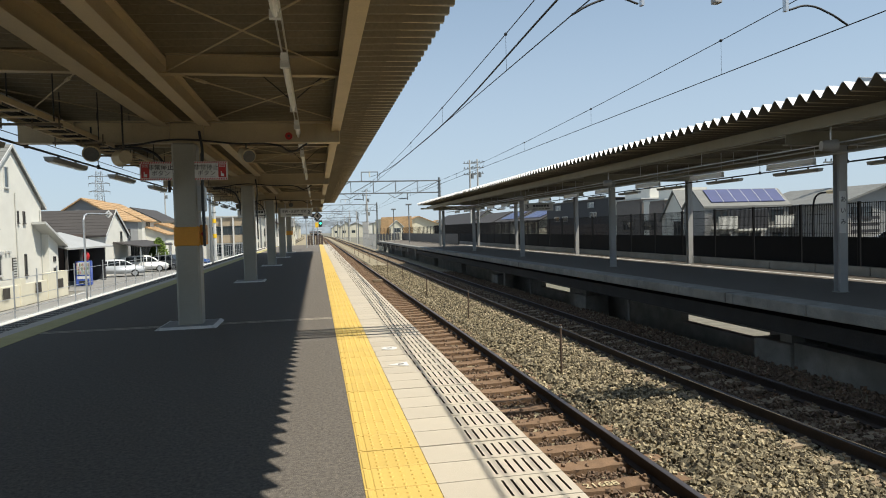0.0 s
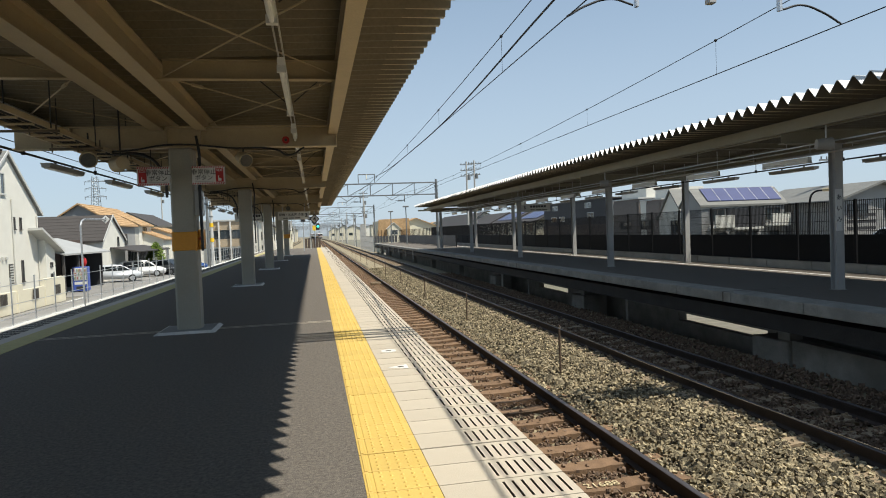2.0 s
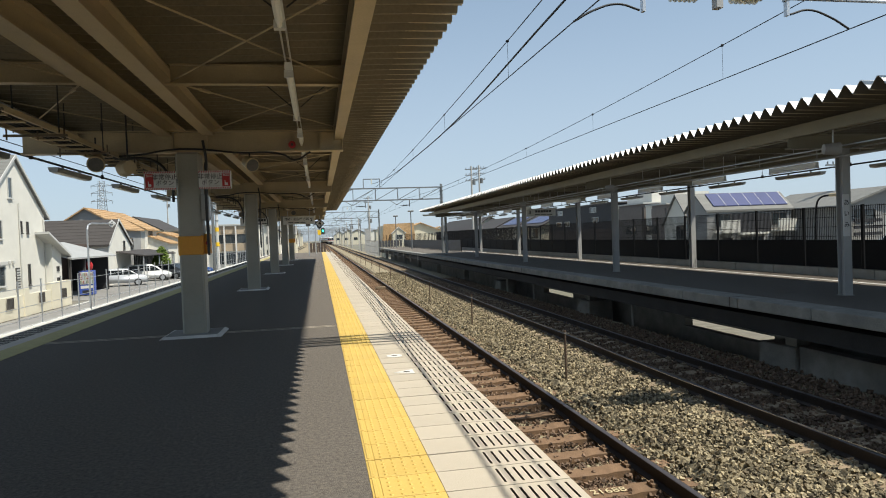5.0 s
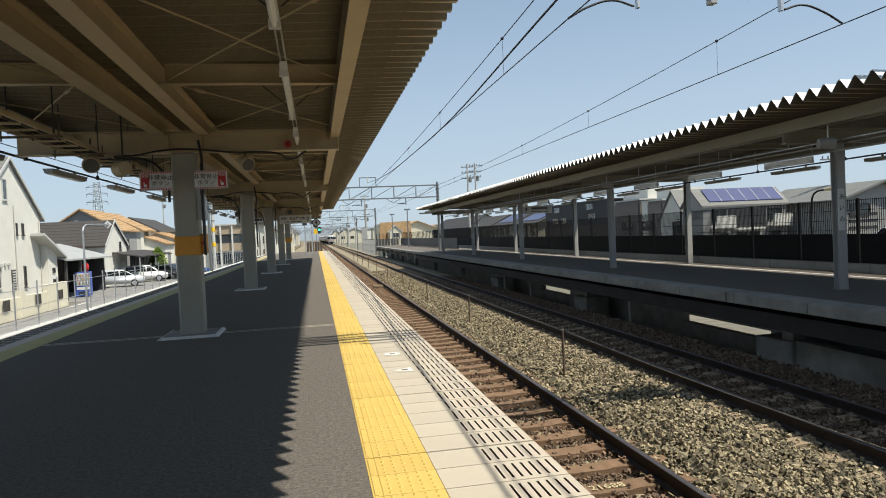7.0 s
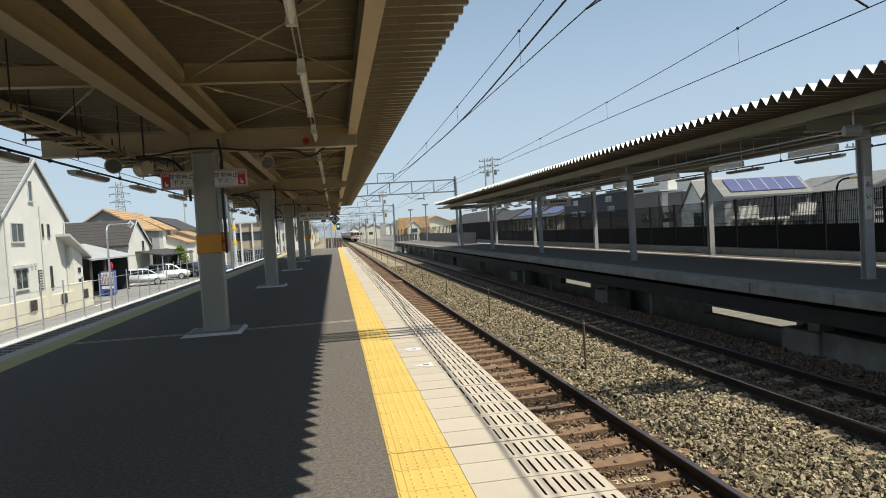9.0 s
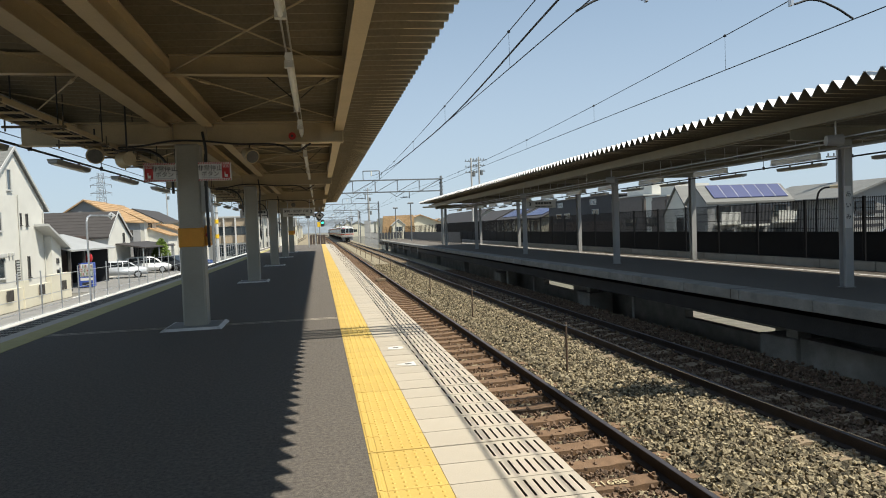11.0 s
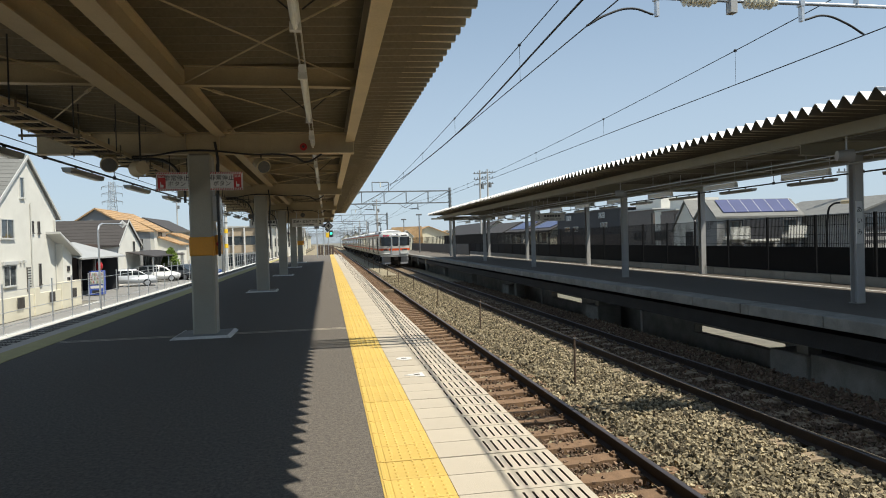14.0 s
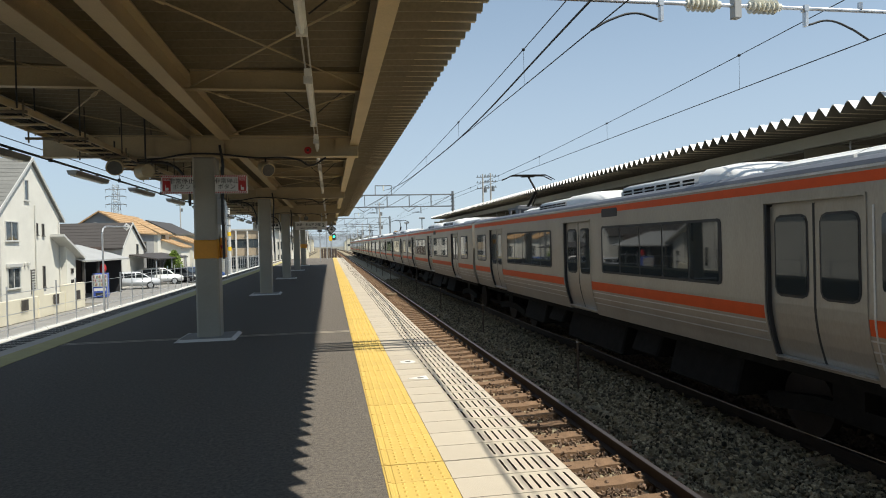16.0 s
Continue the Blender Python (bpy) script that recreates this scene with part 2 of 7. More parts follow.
# ballast bed as one uneven sheet
ys = np.concatenate([np.arange(-12, 40, 0.14), np.arange(40, 90, 0.6), np.arange(90, 640, 6.0)])
xs = np.concatenate([[-9.4, -8.7], np.arange(-8.5, 1.5, 0.8), np.arange(1.6, 8.4, 0.13), [8.5, 9.2]])
rng = np.random.default_rng(4)
verts, faces = [], []
for j, y in enumerate(ys):
    for i, x in enumerate(xs):
        base = -1.395
        if 3.92 < x < 5.2:
            base = -1.285 + 0.03 * math.sin(2.0 * x)
        z = GROUND_Z - 0.1 if i == 0 else (-1.9 if i == len(xs) - 1 else base + float(rng.normal(0, 0.016)))
        verts.append((x + bend(y), y, z))
n = len(xs)
faces = [(j * n + i, j * n + i + 1, (j + 1) * n + i + 1, (j + 1) * n + i) for j in range(len(ys) - 1) for i in range(n - 1)]
bed = raw("track_bed", verts, faces, BALLAST)
tagged(bed, "grey-brown crushed stone ballast bed under the tracks", "ballast", kind="structure")


def stones(name, n, area, z, size, material, seed, label, shoulder=False):
    """Loose crushed stones: squashed, twisted eight-cornered lumps."""
    r = np.random.default_rng(seed)
    corner = np.array([[x, y, q] for x in (-1, 1) for y in (-1, 1) for q in (-1, 1)], float)
    quad = np.array([[0, 1, 3, 2], [4, 6, 7, 5], [0, 4, 5, 1], [2, 3, 7, 6], [0, 2, 6, 4], [1, 5, 7, 3]])
    x0, x1, y0, y1 = area
    u = r.random(n) ** 1.7
    c = np.stack([r.uniform(x0, x1, n), y0 + (y1 - y0) * u, np.full(n, z) + r.normal(0, 0.028, n)], 1)
    if shoulder:  # lower beside the sleepers, whose ends lie bare
        c[:, 2] -= 0.095 * (np.clip((4.0 - c[:, 0]) / 0.18, 0, 1) + np.clip((c[:, 0] - 5.1) / 0.2, 0, 1))
    s = size * r.uniform(0.55, 1.3, (n, 1, 1)) * r.uniform(0.6, 1.15, (n, 1, 3))
    v = corner[None] * r.uniform(0.55, 1.0, (n, 8, 3)) * s
    ang = r.uniform(0, 2 * math.pi, (n, 3))
    for k, (a, b) in enumerate(((0, 1), (1, 2), (0, 2))):
        ca, sa = np.cos(ang[:, k])[:, None], np.sin(ang[:, k])[:, None]
        va, vb = v[:, :, a].copy(), v[:, :, b].copy()
        v[:, :, a], v[:, :, b] = va * ca - vb * sa, va * sa + vb * ca
    v = (v + c[:, None, :]).reshape(-1, 3)
    f = (quad[None] + 8 * np.arange(n)[:, None, None]).reshape(-1, 4)
    ob = raw(name, v.tolist(), f.tolist(), material)
    tagged(ob, label, "stones", kind="stuff")


stones("ballast_stones", 76000, (3.5, 5.7, 3.0, 48), -1.262, 0.024, BALLAST, 1, "loose crushed grey and tan ballast stones between the tracks", True)
stones("ballast_stones", 9000, (3.5, 5.7, 3.1, -6), -1.262, 0.024, BALLAST, 5, "loose crushed ballast stones between the tracks behind", True)
RUST_STONE = mat("rust_stained_stone", (0.14, 0.091, 0.0595), 0.92, var=0.3, scale=7, fine=40, bump=0.8, island=0.45)
stones("rust_stained_stones", 30000, (1.6, 3.35, 4.0, 45), -1.385, 0.022, RUST_STONE, 2, "rust-stained ballast stones between sleepers of the near track")
stones("shaded_stones", 26000, (5.8, 8.3, 4.0, 40), -1.345, 0.024, RUST_STONE, 3, "dark rust-stained ballast stones along the far track")


def rail_profile():
    z = RAIL_Z
    return [(-0.063, z - 0.168), (0.063, z - 0.168), (0.063, z - 0.155), (0.012, z - 0.13), (0.012, z - 0.045), (0.034, z - 0.036), (0.034, z - 0.004), (-0.034, z - 0.004), (-0.034, z - 0.036), (-0.012, z - 0.045), (-0.012, z - 0.13), (-0.063, z - 0.155)]


def rail(x, name="rail"):
    stops = [-12, 60, 130, 220, 260, 300, 340, 380, 420, 470, 530, 620]
    prof = rail_profile()
    v, f = [], []
    for y in stops:
        v += [(x + bend(y) + p[0], y, p[1]) for p in prof]
    k = len(prof)
    for j in range(len(stops) - 1):
        f += [(j * k + i, j * k + (i + 1) % k, (j + 1) * k + (i + 1) % k, (j + 1) * k + i) for i in range(k)]
    ob = raw(name, v, f, RAIL)
    hv, hf = [], []
    for y in stops:
        hv += [(x + bend(y) + s, y, q) for s, q in ((-0.03, RAIL_Z - 0.004), (-0.024, RAIL_Z), (0.024, RAIL_Z), (0.03, RAIL_Z - 0.004))]
    for j in range(len(stops) - 1):
        hf += [(j * 4 + i, j * 4 + i + 1, (j + 1) * 4 + i + 1, (j + 1) * 4 + i) for i in range(3)]
    raw("rail_head", hv, hf, RAIL_HEAD, ob)
    return tagged(ob, "rust-brown steel rail with a polished running surface", "rail", "rails of the line", "structure")


for c in (NEAR, FAR, -5.95):
    for s in (-GAUGE, GAUGE):
        rail(c + s)


def track(x, material, label, group):
    base = thing("sleeper_row", label, "sleepers", None, group, "structure")
    bm = B()
    prism(bm, [(-1.0, -0.19), (1.0, -0.19), (1.0, -0.02), (0.86, 0.0), (0.28, 0.0), (0.2, -0.014), (-0.2, -0.014), (-0.28, 0.0), (-0.86, 0.0), (-1.0, -0.02)], "y", -0.12, 0.12)
    for s in (-GAUGE, GAUGE):
        for k in (-0.1, 0.1):
            box(bm, s + k - 0.03, s + k + 0.03, -0.06, 0.06, 0.0, 0.035)
            rod(bm, (s + k, 0, 0.03), (s + k, 0, 0.06), 0.018, 6)
    me = mesh_of("sleeper", bm, material)
    for i in range(-14, 130):
        y = 2.105 + 0.585 * i
        piece("sleeper", me, base, (x, y, SLEEPER_Z + random.uniform(-0.006, 0.006)))
    v, f = [], []
    for i in range(130, 560):
        y = 2.0 + 0.585 * i + (i - 130) * 0.2
        k = len(v)
        v += [(x + bend(y) + a, y + b, SLEEPER_Z) for a, b in ((-1, -0.12), (1, -0.12), (1, 0.12), (-1, 0.12))]
        v += [(a, b, c - 0.15) for a, b, c in v[k:k + 4]]
        f += [(k, k + 1, k + 2, k + 3), (k, k + 4, k + 5, k + 1), (k + 1, k + 5, k + 6, k + 2)]
    rest = raw("distant_sleepers", v, f, material, base)
    rest["kind"] = "stuff"


track(NEAR, RUSTY, "rust-stained concrete sleepers under the near track", "sleepers of the near track")
track(FAR, SLEEPER_FAR, "pale tan concrete sleepers under the far track", "sleepers of the far track")

# ---- near platform ----
PLAT_END = 71.5
bm = B()
box(bm, -4.0, 0.20, -12, PLAT_END, -0.25, 0.0)
deck = part("platform_deck", bm, ASPHALT)
tagged(deck, "worn dark asphalt deck of the near platform", "platform", kind="structure")
bm = B()
box(bm, -5.0, EDGE - 0.02, -12, PLAT_END, -1.6, -0.26)
tagged(part("platform_wall", bm, DARK_CONCRETE), "soiled concrete body of the near platform", "platform", kind="structure")
bm = B()
for y in (10.46, 10.58):
    box(bm, -3.99, 0.199, y - 0.13, y - 0.112, -0.01, 0.004)
tagged(part("expansion_joint", bm, SLAB), "pale expansion joint lines across the asphalt platform", "joint", kind="structure")


def tile_mesh(dots):
    bm = B()
    box(bm, 0.056, 0.383, 0.0045, 0.2955, -0.06, 0.004, 0.002)
    box(bm, 0.0, 0.048, 0.004, 0.296, -0.06, 0.004, 0.002)
    box(bm, 0.0475, 0.0565, 0.004, 0.296, -0.06, 0.0005)
    box(bm, 0.012, 0.032, 0.012, 0.288, 0.003, 0.009, 0.002)
    if dots:
        for i in range(5):
            for j in range(5):
                x, y = 0.098 + i * 0.06, 0.03 + j * 0.06
                bmesh.ops.create_cone(bm, cap_ends=True, segments=6, radius1=0.013, radius2=0.007, depth=0.008, matrix=Matrix.Translation((x, y, 0.007)))
    return mesh_of("tactile_tile", bm, TACTILE)


def slab_mesh():
    """A concrete edge slab with six drainage slots near its outer side."""
    bm = B()
    w = 0.700
    slots = [0.335 + i * 0.0515 for i in range(7)]
    xs = [0.0] + [v for s in slots for v in (s, s + 0.0145)] + [w]
    ys = [0.005, 0.045, 0.255, 0.295]
    z = [0.0, -0.02]
    grid = [[bm.verts.new((x, y, z[0])) for x in xs] for y in ys]
    for j in range(3):
        for i in range(len(xs) - 1):
            hole = j == 1 and i % 2 == 1
            c = [grid[j][i], grid[j][i + 1], grid[j + 1][i + 1], grid[j + 1][i]]
            if not hole:
                bm.faces.new(c)
            else:
                low = [bm.verts.new((v.co.x, v.co.y, z[1])) for v in c]
                for k in range(4):
                    bm.faces.new((c[k], c[(k + 1) % 4], low[(k + 1) % 4], low[k])).material_index = 1
                bm.faces.new(low).material_index = 1
    lo = [bm.verts.new((x, y, -0.2)) for x, y in ((0, ys[0]), (w, ys[0]), (w, ys[3]), (0, ys[3]))]
    bm.faces.new([lo[0], lo[1], grid[0][-1]] + [v for v in reversed(grid[0][:-1])])
    bm.faces.new([lo[1], lo[2], grid[3][-1], grid[2][-1], grid[1][-1], grid[0][-1]])
    bm.faces.new([lo[3], lo[0], grid[0][0], grid[1][0], grid[2][0], grid[3][0]])
    bmesh.ops.recalc_face_normals(bm, faces=bm.faces)
    return mesh_of("edge_slab", bm, SLAB, SLOT)


MAJOR = 1.512
bm = B()
box(bm, -4.99, -4.01, -12, PLAT_END, -0.25, -0.03)
box(bm, 0.2, EDGE - 0.01, -12, PLAT_END, -0.25, -0.03)
tagged(part("edge_bedding", bm, JOINT), "dark mortar bedding below the platform edge slabs", "platform", kind="structure")


# ---- near canopy ----
# pale colour puts the bright highlights along the seams
SEAM = mat("sheet_seam_highlight", (0.52, 0.43, 0.28), 0.45, var=0.2, scale=2.0, bump=0.0)
def folded_sheet(name, x0, x1, y0, y1, z_at, pitch, depth, parent, material):
    """A folded-plate roof whose ribs run across the platform."""
    v, f = [], []
    n = int((y1 - y0) / pitch)
    prof = []
    for i in range(n):
        y = y0 + i * pitch
        prof += [(y, 0.0), (y + pitch * 0.02, -0.012), (y + pitch * 0.1, -0.012), (y + pitch * 0.12, 0.0), (y + pitch * 0.5, depth), (y + pitch * 0.62, depth)]
    xs = [x0, (x0 + x1) / 2, x1]
    for x in xs:
        v += [(x, y, z_at(x) + d) for y, d in prof]
        v += [(x, y, z_at(x) + d + 0.012) for y, d in prof]
    k = len(prof)
    for i in range(len(xs) - 1):
        for j in range(k - 1):
            a = i * 2 * k + j
            b = (i + 1) * 2 * k + j
            f.append((a, a + 1, b + 1, b))
            f.append((a + k, b + k, b + k + 1, a + k + 1))
    for i in (0, len(xs) - 1):
        for j in range(k - 1):
            a = i * 2 * k + j
            f.append((a, a + k, a + k + 1, a + 1))
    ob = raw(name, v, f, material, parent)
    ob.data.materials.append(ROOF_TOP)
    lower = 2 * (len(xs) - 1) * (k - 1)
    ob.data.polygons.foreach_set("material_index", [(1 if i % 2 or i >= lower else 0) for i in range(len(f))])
    sv, sf = [], []
    for i in range(n):
        y = y0 + i * pitch + pitch * 0.06
        b = len(sv)
        for x in (x0 + 0.01, x1 - 0.01):
            sv += [(x, y - 0.008, z_at(x) - 0.012), (x, y + 0.008, z_at(x) - 0.012), (x, y + 0.008, z_at(x) - 0.026), (x, y - 0.008, z_at(x) - 0.026)]
        sf += [(b + q, b + (q + 1) % 4, b + 4 + (q + 1) % 4, b + 4 + q) for q in range(4)]
    raw("sheet_seam", sv, sf, SEAM, ob)["kind"] = "stuff"
    return ob


CANOPY_END = 46.5
SHEET_Z = 3.30
canopy = thing("platform_canopy", "cream steel canopy with a folded sheet roof over the near platform", "canopy", kind="structure")
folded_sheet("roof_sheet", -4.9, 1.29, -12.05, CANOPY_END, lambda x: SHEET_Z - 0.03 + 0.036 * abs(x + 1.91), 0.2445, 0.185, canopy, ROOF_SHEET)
for x, w in ((-2.22, 0.19), (-1.6, 0.165)):
    bm = B()
    ibeam(bm, "y", -12, CANOPY_END - 0.4, x, 3.0, 3.262, w)
    part("girder", bm, STEEL, canopy)
for x, s in ((0.40, 1), (-4.15, -1)):
    bm = B()
    low = 2.92 if s > 0 else 3.11
    box(bm, x, x + 0.012, -12, CANOPY_END - 0.2, low + 0.01, 3.335)
    box(bm, x - 0.13 * s if s > 0 else x, x if s > 0 else x + 0.13, -12, CANOPY_END - 0.2, low, low + 0.015)
    box(bm, x - 0.1 * s if s > 0 else x, x if s > 0 else x + 0.1, -12, CANOPY_END - 0.2, 3.32, 3.334)
    part("edge_channel", bm, STEEL, canopy)
for y in BAYS:
    bm = B()
    ibeam(bm, "x", -4.15, 0.40, y, 2.74, 3.06, 0.19)
    for x in (-2.1, -1.62, 0.05, -3.4):
        box(bm, x - 0.006, x + 0.006, y - 0.09, y + 0.09, 2.76, 3.05)
    box(bm, 0.385, 0.4, y - 0.1, y + 0.1, 2.74, 3.0)
    part("cross_beam", bm, STEEL, canopy)
    for k in (3.0, 6.0):
        bm = B()
        for x0, x1 in ((-1.5, 0.4), (-4.15, -2.35)):
            ibeam(bm, "x", x0, x1, y + k, 3.07, 3.28, 0.1, 0.012)
        part("purlin", bm, STEEL, canopy)
    bm = B()
    for x0, x1 in ((-1.5, 0.36), (-2.35, -4.1)):
        for k in (0.1, 3.0, 6.0):
            rod(bm, (x0, y + k, 3.1), (x1, y + k + 3.0, 3.1), 0.009, 6)
            rod(bm, (x1, y + k, 3.1), (x0, y + k + 3.0, 3.1), 0.009, 6)
    part("tie_rod", bm, STEEL, canopy)
    bm = B()
    for x0, x1 in ((-1.5, 0.36), (-2.35, -4.1)):
        for k in (0.1, 3.0, 6.0):
            for xa, xb in ((x0, x1), (x1, x0)):
                p, q = Vector((xa, y + k, 3.1)), Vector((xb, y + k + 3.0, 3.1))
                rod(bm, p.lerp(q, 0.12), p.lerp(q, 0.17), 0.02, 6)
                box(bm, xa - 0.07, xa + 0.07, y + k - 0.02, y + k + 0.1, 3.075, 3.085)
    part("turnbuckle", bm, STEEL, canopy)
    bm = B()
    for x in (-2.62, -2.5, -1.22, -1.1):
        for zz in (2.8, 2.86, 2.94, 3.0):
            rod(bm, (x, y - 0.002, zz), (x, y - 0.02, zz), 0.014, 6)
    part("splice_bolt", bm, STEEL, canopy)


MORTAR = mat("pale_mortar", (0.6, 0.59, 0.56), 0.85, var=0.1, scale=6, bump=0.2)
BASE_GREY = mat("base_plate_grey", (0.2, 0.2, 0.19), 0.7, var=0.12, scale=4, bump=0.1)


def column():
    c = thing("platform_column", "grey painted steel box column with chamfered base plate on the platform", "column", group="columns of the near canopy")
    bm = B()
    box(bm, -0.152, 0.192, -0.17, 0.15, 0.0, 2.74, 0.03)
    part("shaft", bm, COLUMN_PAINT, c)
    bm = B()
    box(bm, -0.37, 0.37, -0.35, 0.35, 0.0, 0.034, 0.004)
    part("base_plate", bm, BASE_GREY, c)
    bm = B()
    prism(bm, [(-0.43, 0.0), (-0.36, 0.0), (-0.36, 0.032), (-0.385, 0.032)], "y", -0.43, 0.43)
    prism(bm, [(0.43, 0.0), (0.36, 0.0), (0.36, 0.032), (0.385, 0.032)], "y", -0.43, 0.43)
    prism(bm, [(-0.43, 0.0), (-0.34, 0.0), (-0.34, 0.031), (-0.385, 0.031)], "x", -0.36, 0.36)
    prism(bm, [(0.43, 0.0), (0.34, 0.0), (0.34, 0.031), (0.385, 0.031)], "x", -0.36, 0.36)
    part("mortar_edge", bm, MORTAR, c, "pale mortar fillet round the base plate")
    return c


col = column()
col.matrix_basis = pose(-1.92, BAYS[1] + 0.05, 0)
for y in BAYS[0:1] + BAYS[2:]:
    copy_thing(col, pose(-1.92, y + 0.05, 0))

# ---- far platform ----
FAR_END = 89.0
FZ = -0.07                # deck of the far platform
FAR_BAYS = [1.04 * y for y in BAYS]
bm = B()
box(bm, FAR_EDGE + 0.55, 12.85, -6, FAR_END, FZ - 0.3, FZ)
tagged(part("far_platform_deck", bm, ASPHALT), "dark asphalt deck of the far platform", "platform", kind="structure")
bm = B()
for i in range(49):
    y = -6 + 1.925 * i
    box(bm, FAR_EDGE, FAR_EDGE + 0.548, y + 0.006, y + 1.919, FZ - 0.2, FZ, 0.012)
tagged(part("far_platform_edge", bm, EDGE_CONCRETE), "grey concrete edge slabs of the far platform", "platform", kind="structure")
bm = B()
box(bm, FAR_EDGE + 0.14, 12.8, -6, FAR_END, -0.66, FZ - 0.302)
tagged(part("far_platform_beam", bm, GIRDER_DARK), "steel girder under the far platform edge, shade put into its colour", "platform", kind="structure")
bm = B()
W0, W1 = FAR_EDGE + 1.62, FAR_EDGE + 1.85
for y0, y1 in ((-6, 12.4), (15.9, 23.7), (27.0, FAR_END)):
    box(bm, W0, W1, y0, y1, -2.2, -0.662)
for y0, y1 in ((12.4, 15.9), (23.7, 27.0)):
    box(bm, W0, W1, y0, y1, -2.2, -1.3)
    box(bm, W0, W1, y0, y1, -1.08, -0.662)
box(bm, FAR_EDGE + 0.58, FAR_EDGE + 0.8, -6, 10.39, -2.2, -0.9)
for i in range(12):
    y = 1.2 + 9.3 * i
    box(bm, FAR_EDGE + 0.62, FAR_EDGE + 0.9, y, y + 0.3, -2.2, -0.662)
tagged(part("far_platform_wall", bm, EDGE_CONCRETE), "soiled concrete wall and piers under the far platform", "platform", kind="structure")
for y in (10.4, 19.6, 30.0):
    f = thing("pier_footing", "soiled concrete footing block under the far platform", "footing", group="pier footings")
    bm = B()
    box(bm, FAR_EDGE + 0.5, FAR_EDGE + 1.3, y, y + 1.0, -1.9, -0.93, 0.02)
    part("block", bm, EDGE_CONCRETE, f)
bm = B()
box(bm, 11.98, 12.06, -6, FAR_END, FZ, FZ + 0.004)
tagged(part("platform_line", bm, WHITE_PAINT), "white painted line along the far platform", "line", kind="structure")
bm = B()
for i in range(54):
    box(bm, 12.86, 13.02, -6 + i * 1.75 + 0.01, -6 + (i + 1) * 1.75 - 0.01, -0.3, 0.15, 0.01)
tagged(part("kerb", bm, CONCRETE), "concrete kerb blocks along the back of the far platform", "kerb", kind="structure")

# far canopy
FC_END = 50.0
fc = thing("far_platform_canopy", "grey steel canopy with a folded sheet roof over the far platform", "canopy", kind="structure")
folded_sheet("roof_sheet", 7.66, 13.2, -5.78, FC_END, lambda x: 3.144 + 0.02 * abs(x - 10.6), 0.291, 0.135, fc, FAR_SHEET)
for x in (8.62, 12.6):
    bm = B()
    box(bm, x, x + 0.012, -6, FC_END - 0.2, 2.93, 3.13)
    box(bm, x, x + 0.1, -6, FC_END - 0.2, 2.92, 2.932)
    part("edge_channel", bm, FAR_STEEL, fc)
for x in (9.3, 11.95):
    bm = B()
    ibeam(bm, "y", -6, FC_END - 0.4, x, 2.995, 3.125, 0.16)
    part("girder", bm, FAR_STEEL, fc)
for y in FAR_BAYS:
    bm = B()
    ibeam(bm, "x", 8.63, 12.6, y, 2.72, 2.99, 0.15)
    part("cross_beam", bm, FAR_STEEL, fc)
    for k in (3.0, 6.0):
        bm = B()
        ibeam(bm, "x", 8.63, 12.6, y + k, 3.0, 3.125, 0.09, 0.012)
        part("purlin", bm, FAR_STEEL, fc)


def far_post():
    c = thing("far_platform_post", "pale grey steel H post of the far canopy", "post", group="posts of the far canopy")
    bm = B()
    box(bm, -0.084, 0.084, -0.084, -0.072, 0, 2.79)
    box(bm, -0.084, 0.084, 0.072, 0.084, 0, 2.79)
    box(bm, -0.006, 0.006, -0.072, 0.072, 0, 2.79)
    part("shaft", bm, GREY_STEEL, c)
    bm = B()
    box(bm, -0.11, 0.11, -0.11, 0.11, 0, 0.012, 0.004)
    part("base_plate", bm, CONCRETE, c)
    return c


fp = far_post()
fp.matrix_basis = pose(1.04 * 9.42, FAR_BAYS[1], FZ)
for row in ((9.6, 9.42, 9.24, 9.14, 9.08, 9.02), (12.3, 12.1, 11.92, 11.75, 11.68, 11.6)):
    for i, y in enumerate(FAR_BAYS):
        if (row[i], i) != (9.42, 1):
            copy_thing(fp, pose(1.04 * row[i], y, FZ))

for y in (16.65, 25.1):
    dp = thing("drain_pipe", "pale drain pipe under the far platform edge", "pipe", group="drain pipes")
    bm = B()
    rod(bm, (FAR_EDGE + 0.5, y, -1.45), (FAR_EDGE + 0.5, y, -0.664), 0.035, 8)
    part("pipe", bm, CONCRETE, dp)

for i in range(7):
    y = 53.5 + 4.6 * i
    b = thing("slab_bracket", "pale concrete bracket under the far platform edge", "bracket", group="slab brackets")
    bm = B()
    prism(bm, [(FAR_EDGE + 0.06, FZ - 0.205), (FAR_EDGE + 0.135, FZ - 0.205), (FAR_EDGE + 0.135, -0.95), (FAR_EDGE + 0.1, -0.95)], "y", y, y + 0.3)
    part("web", bm, CONCRETE, b)
for y in (-1.7, 11.55, 25.0, 38.5):
    m2 = thing("slab_joint", "dark open joint across the far platform edge slabs", "joint", group="slab joints")
    bm = B()
    box(bm, FAR_EDGE - 0.004, FAR_EDGE + 1.6, y, y + 0.03, FZ - 0.19, FZ + 0.003)
    part("filler", bm, JOINT, m2)

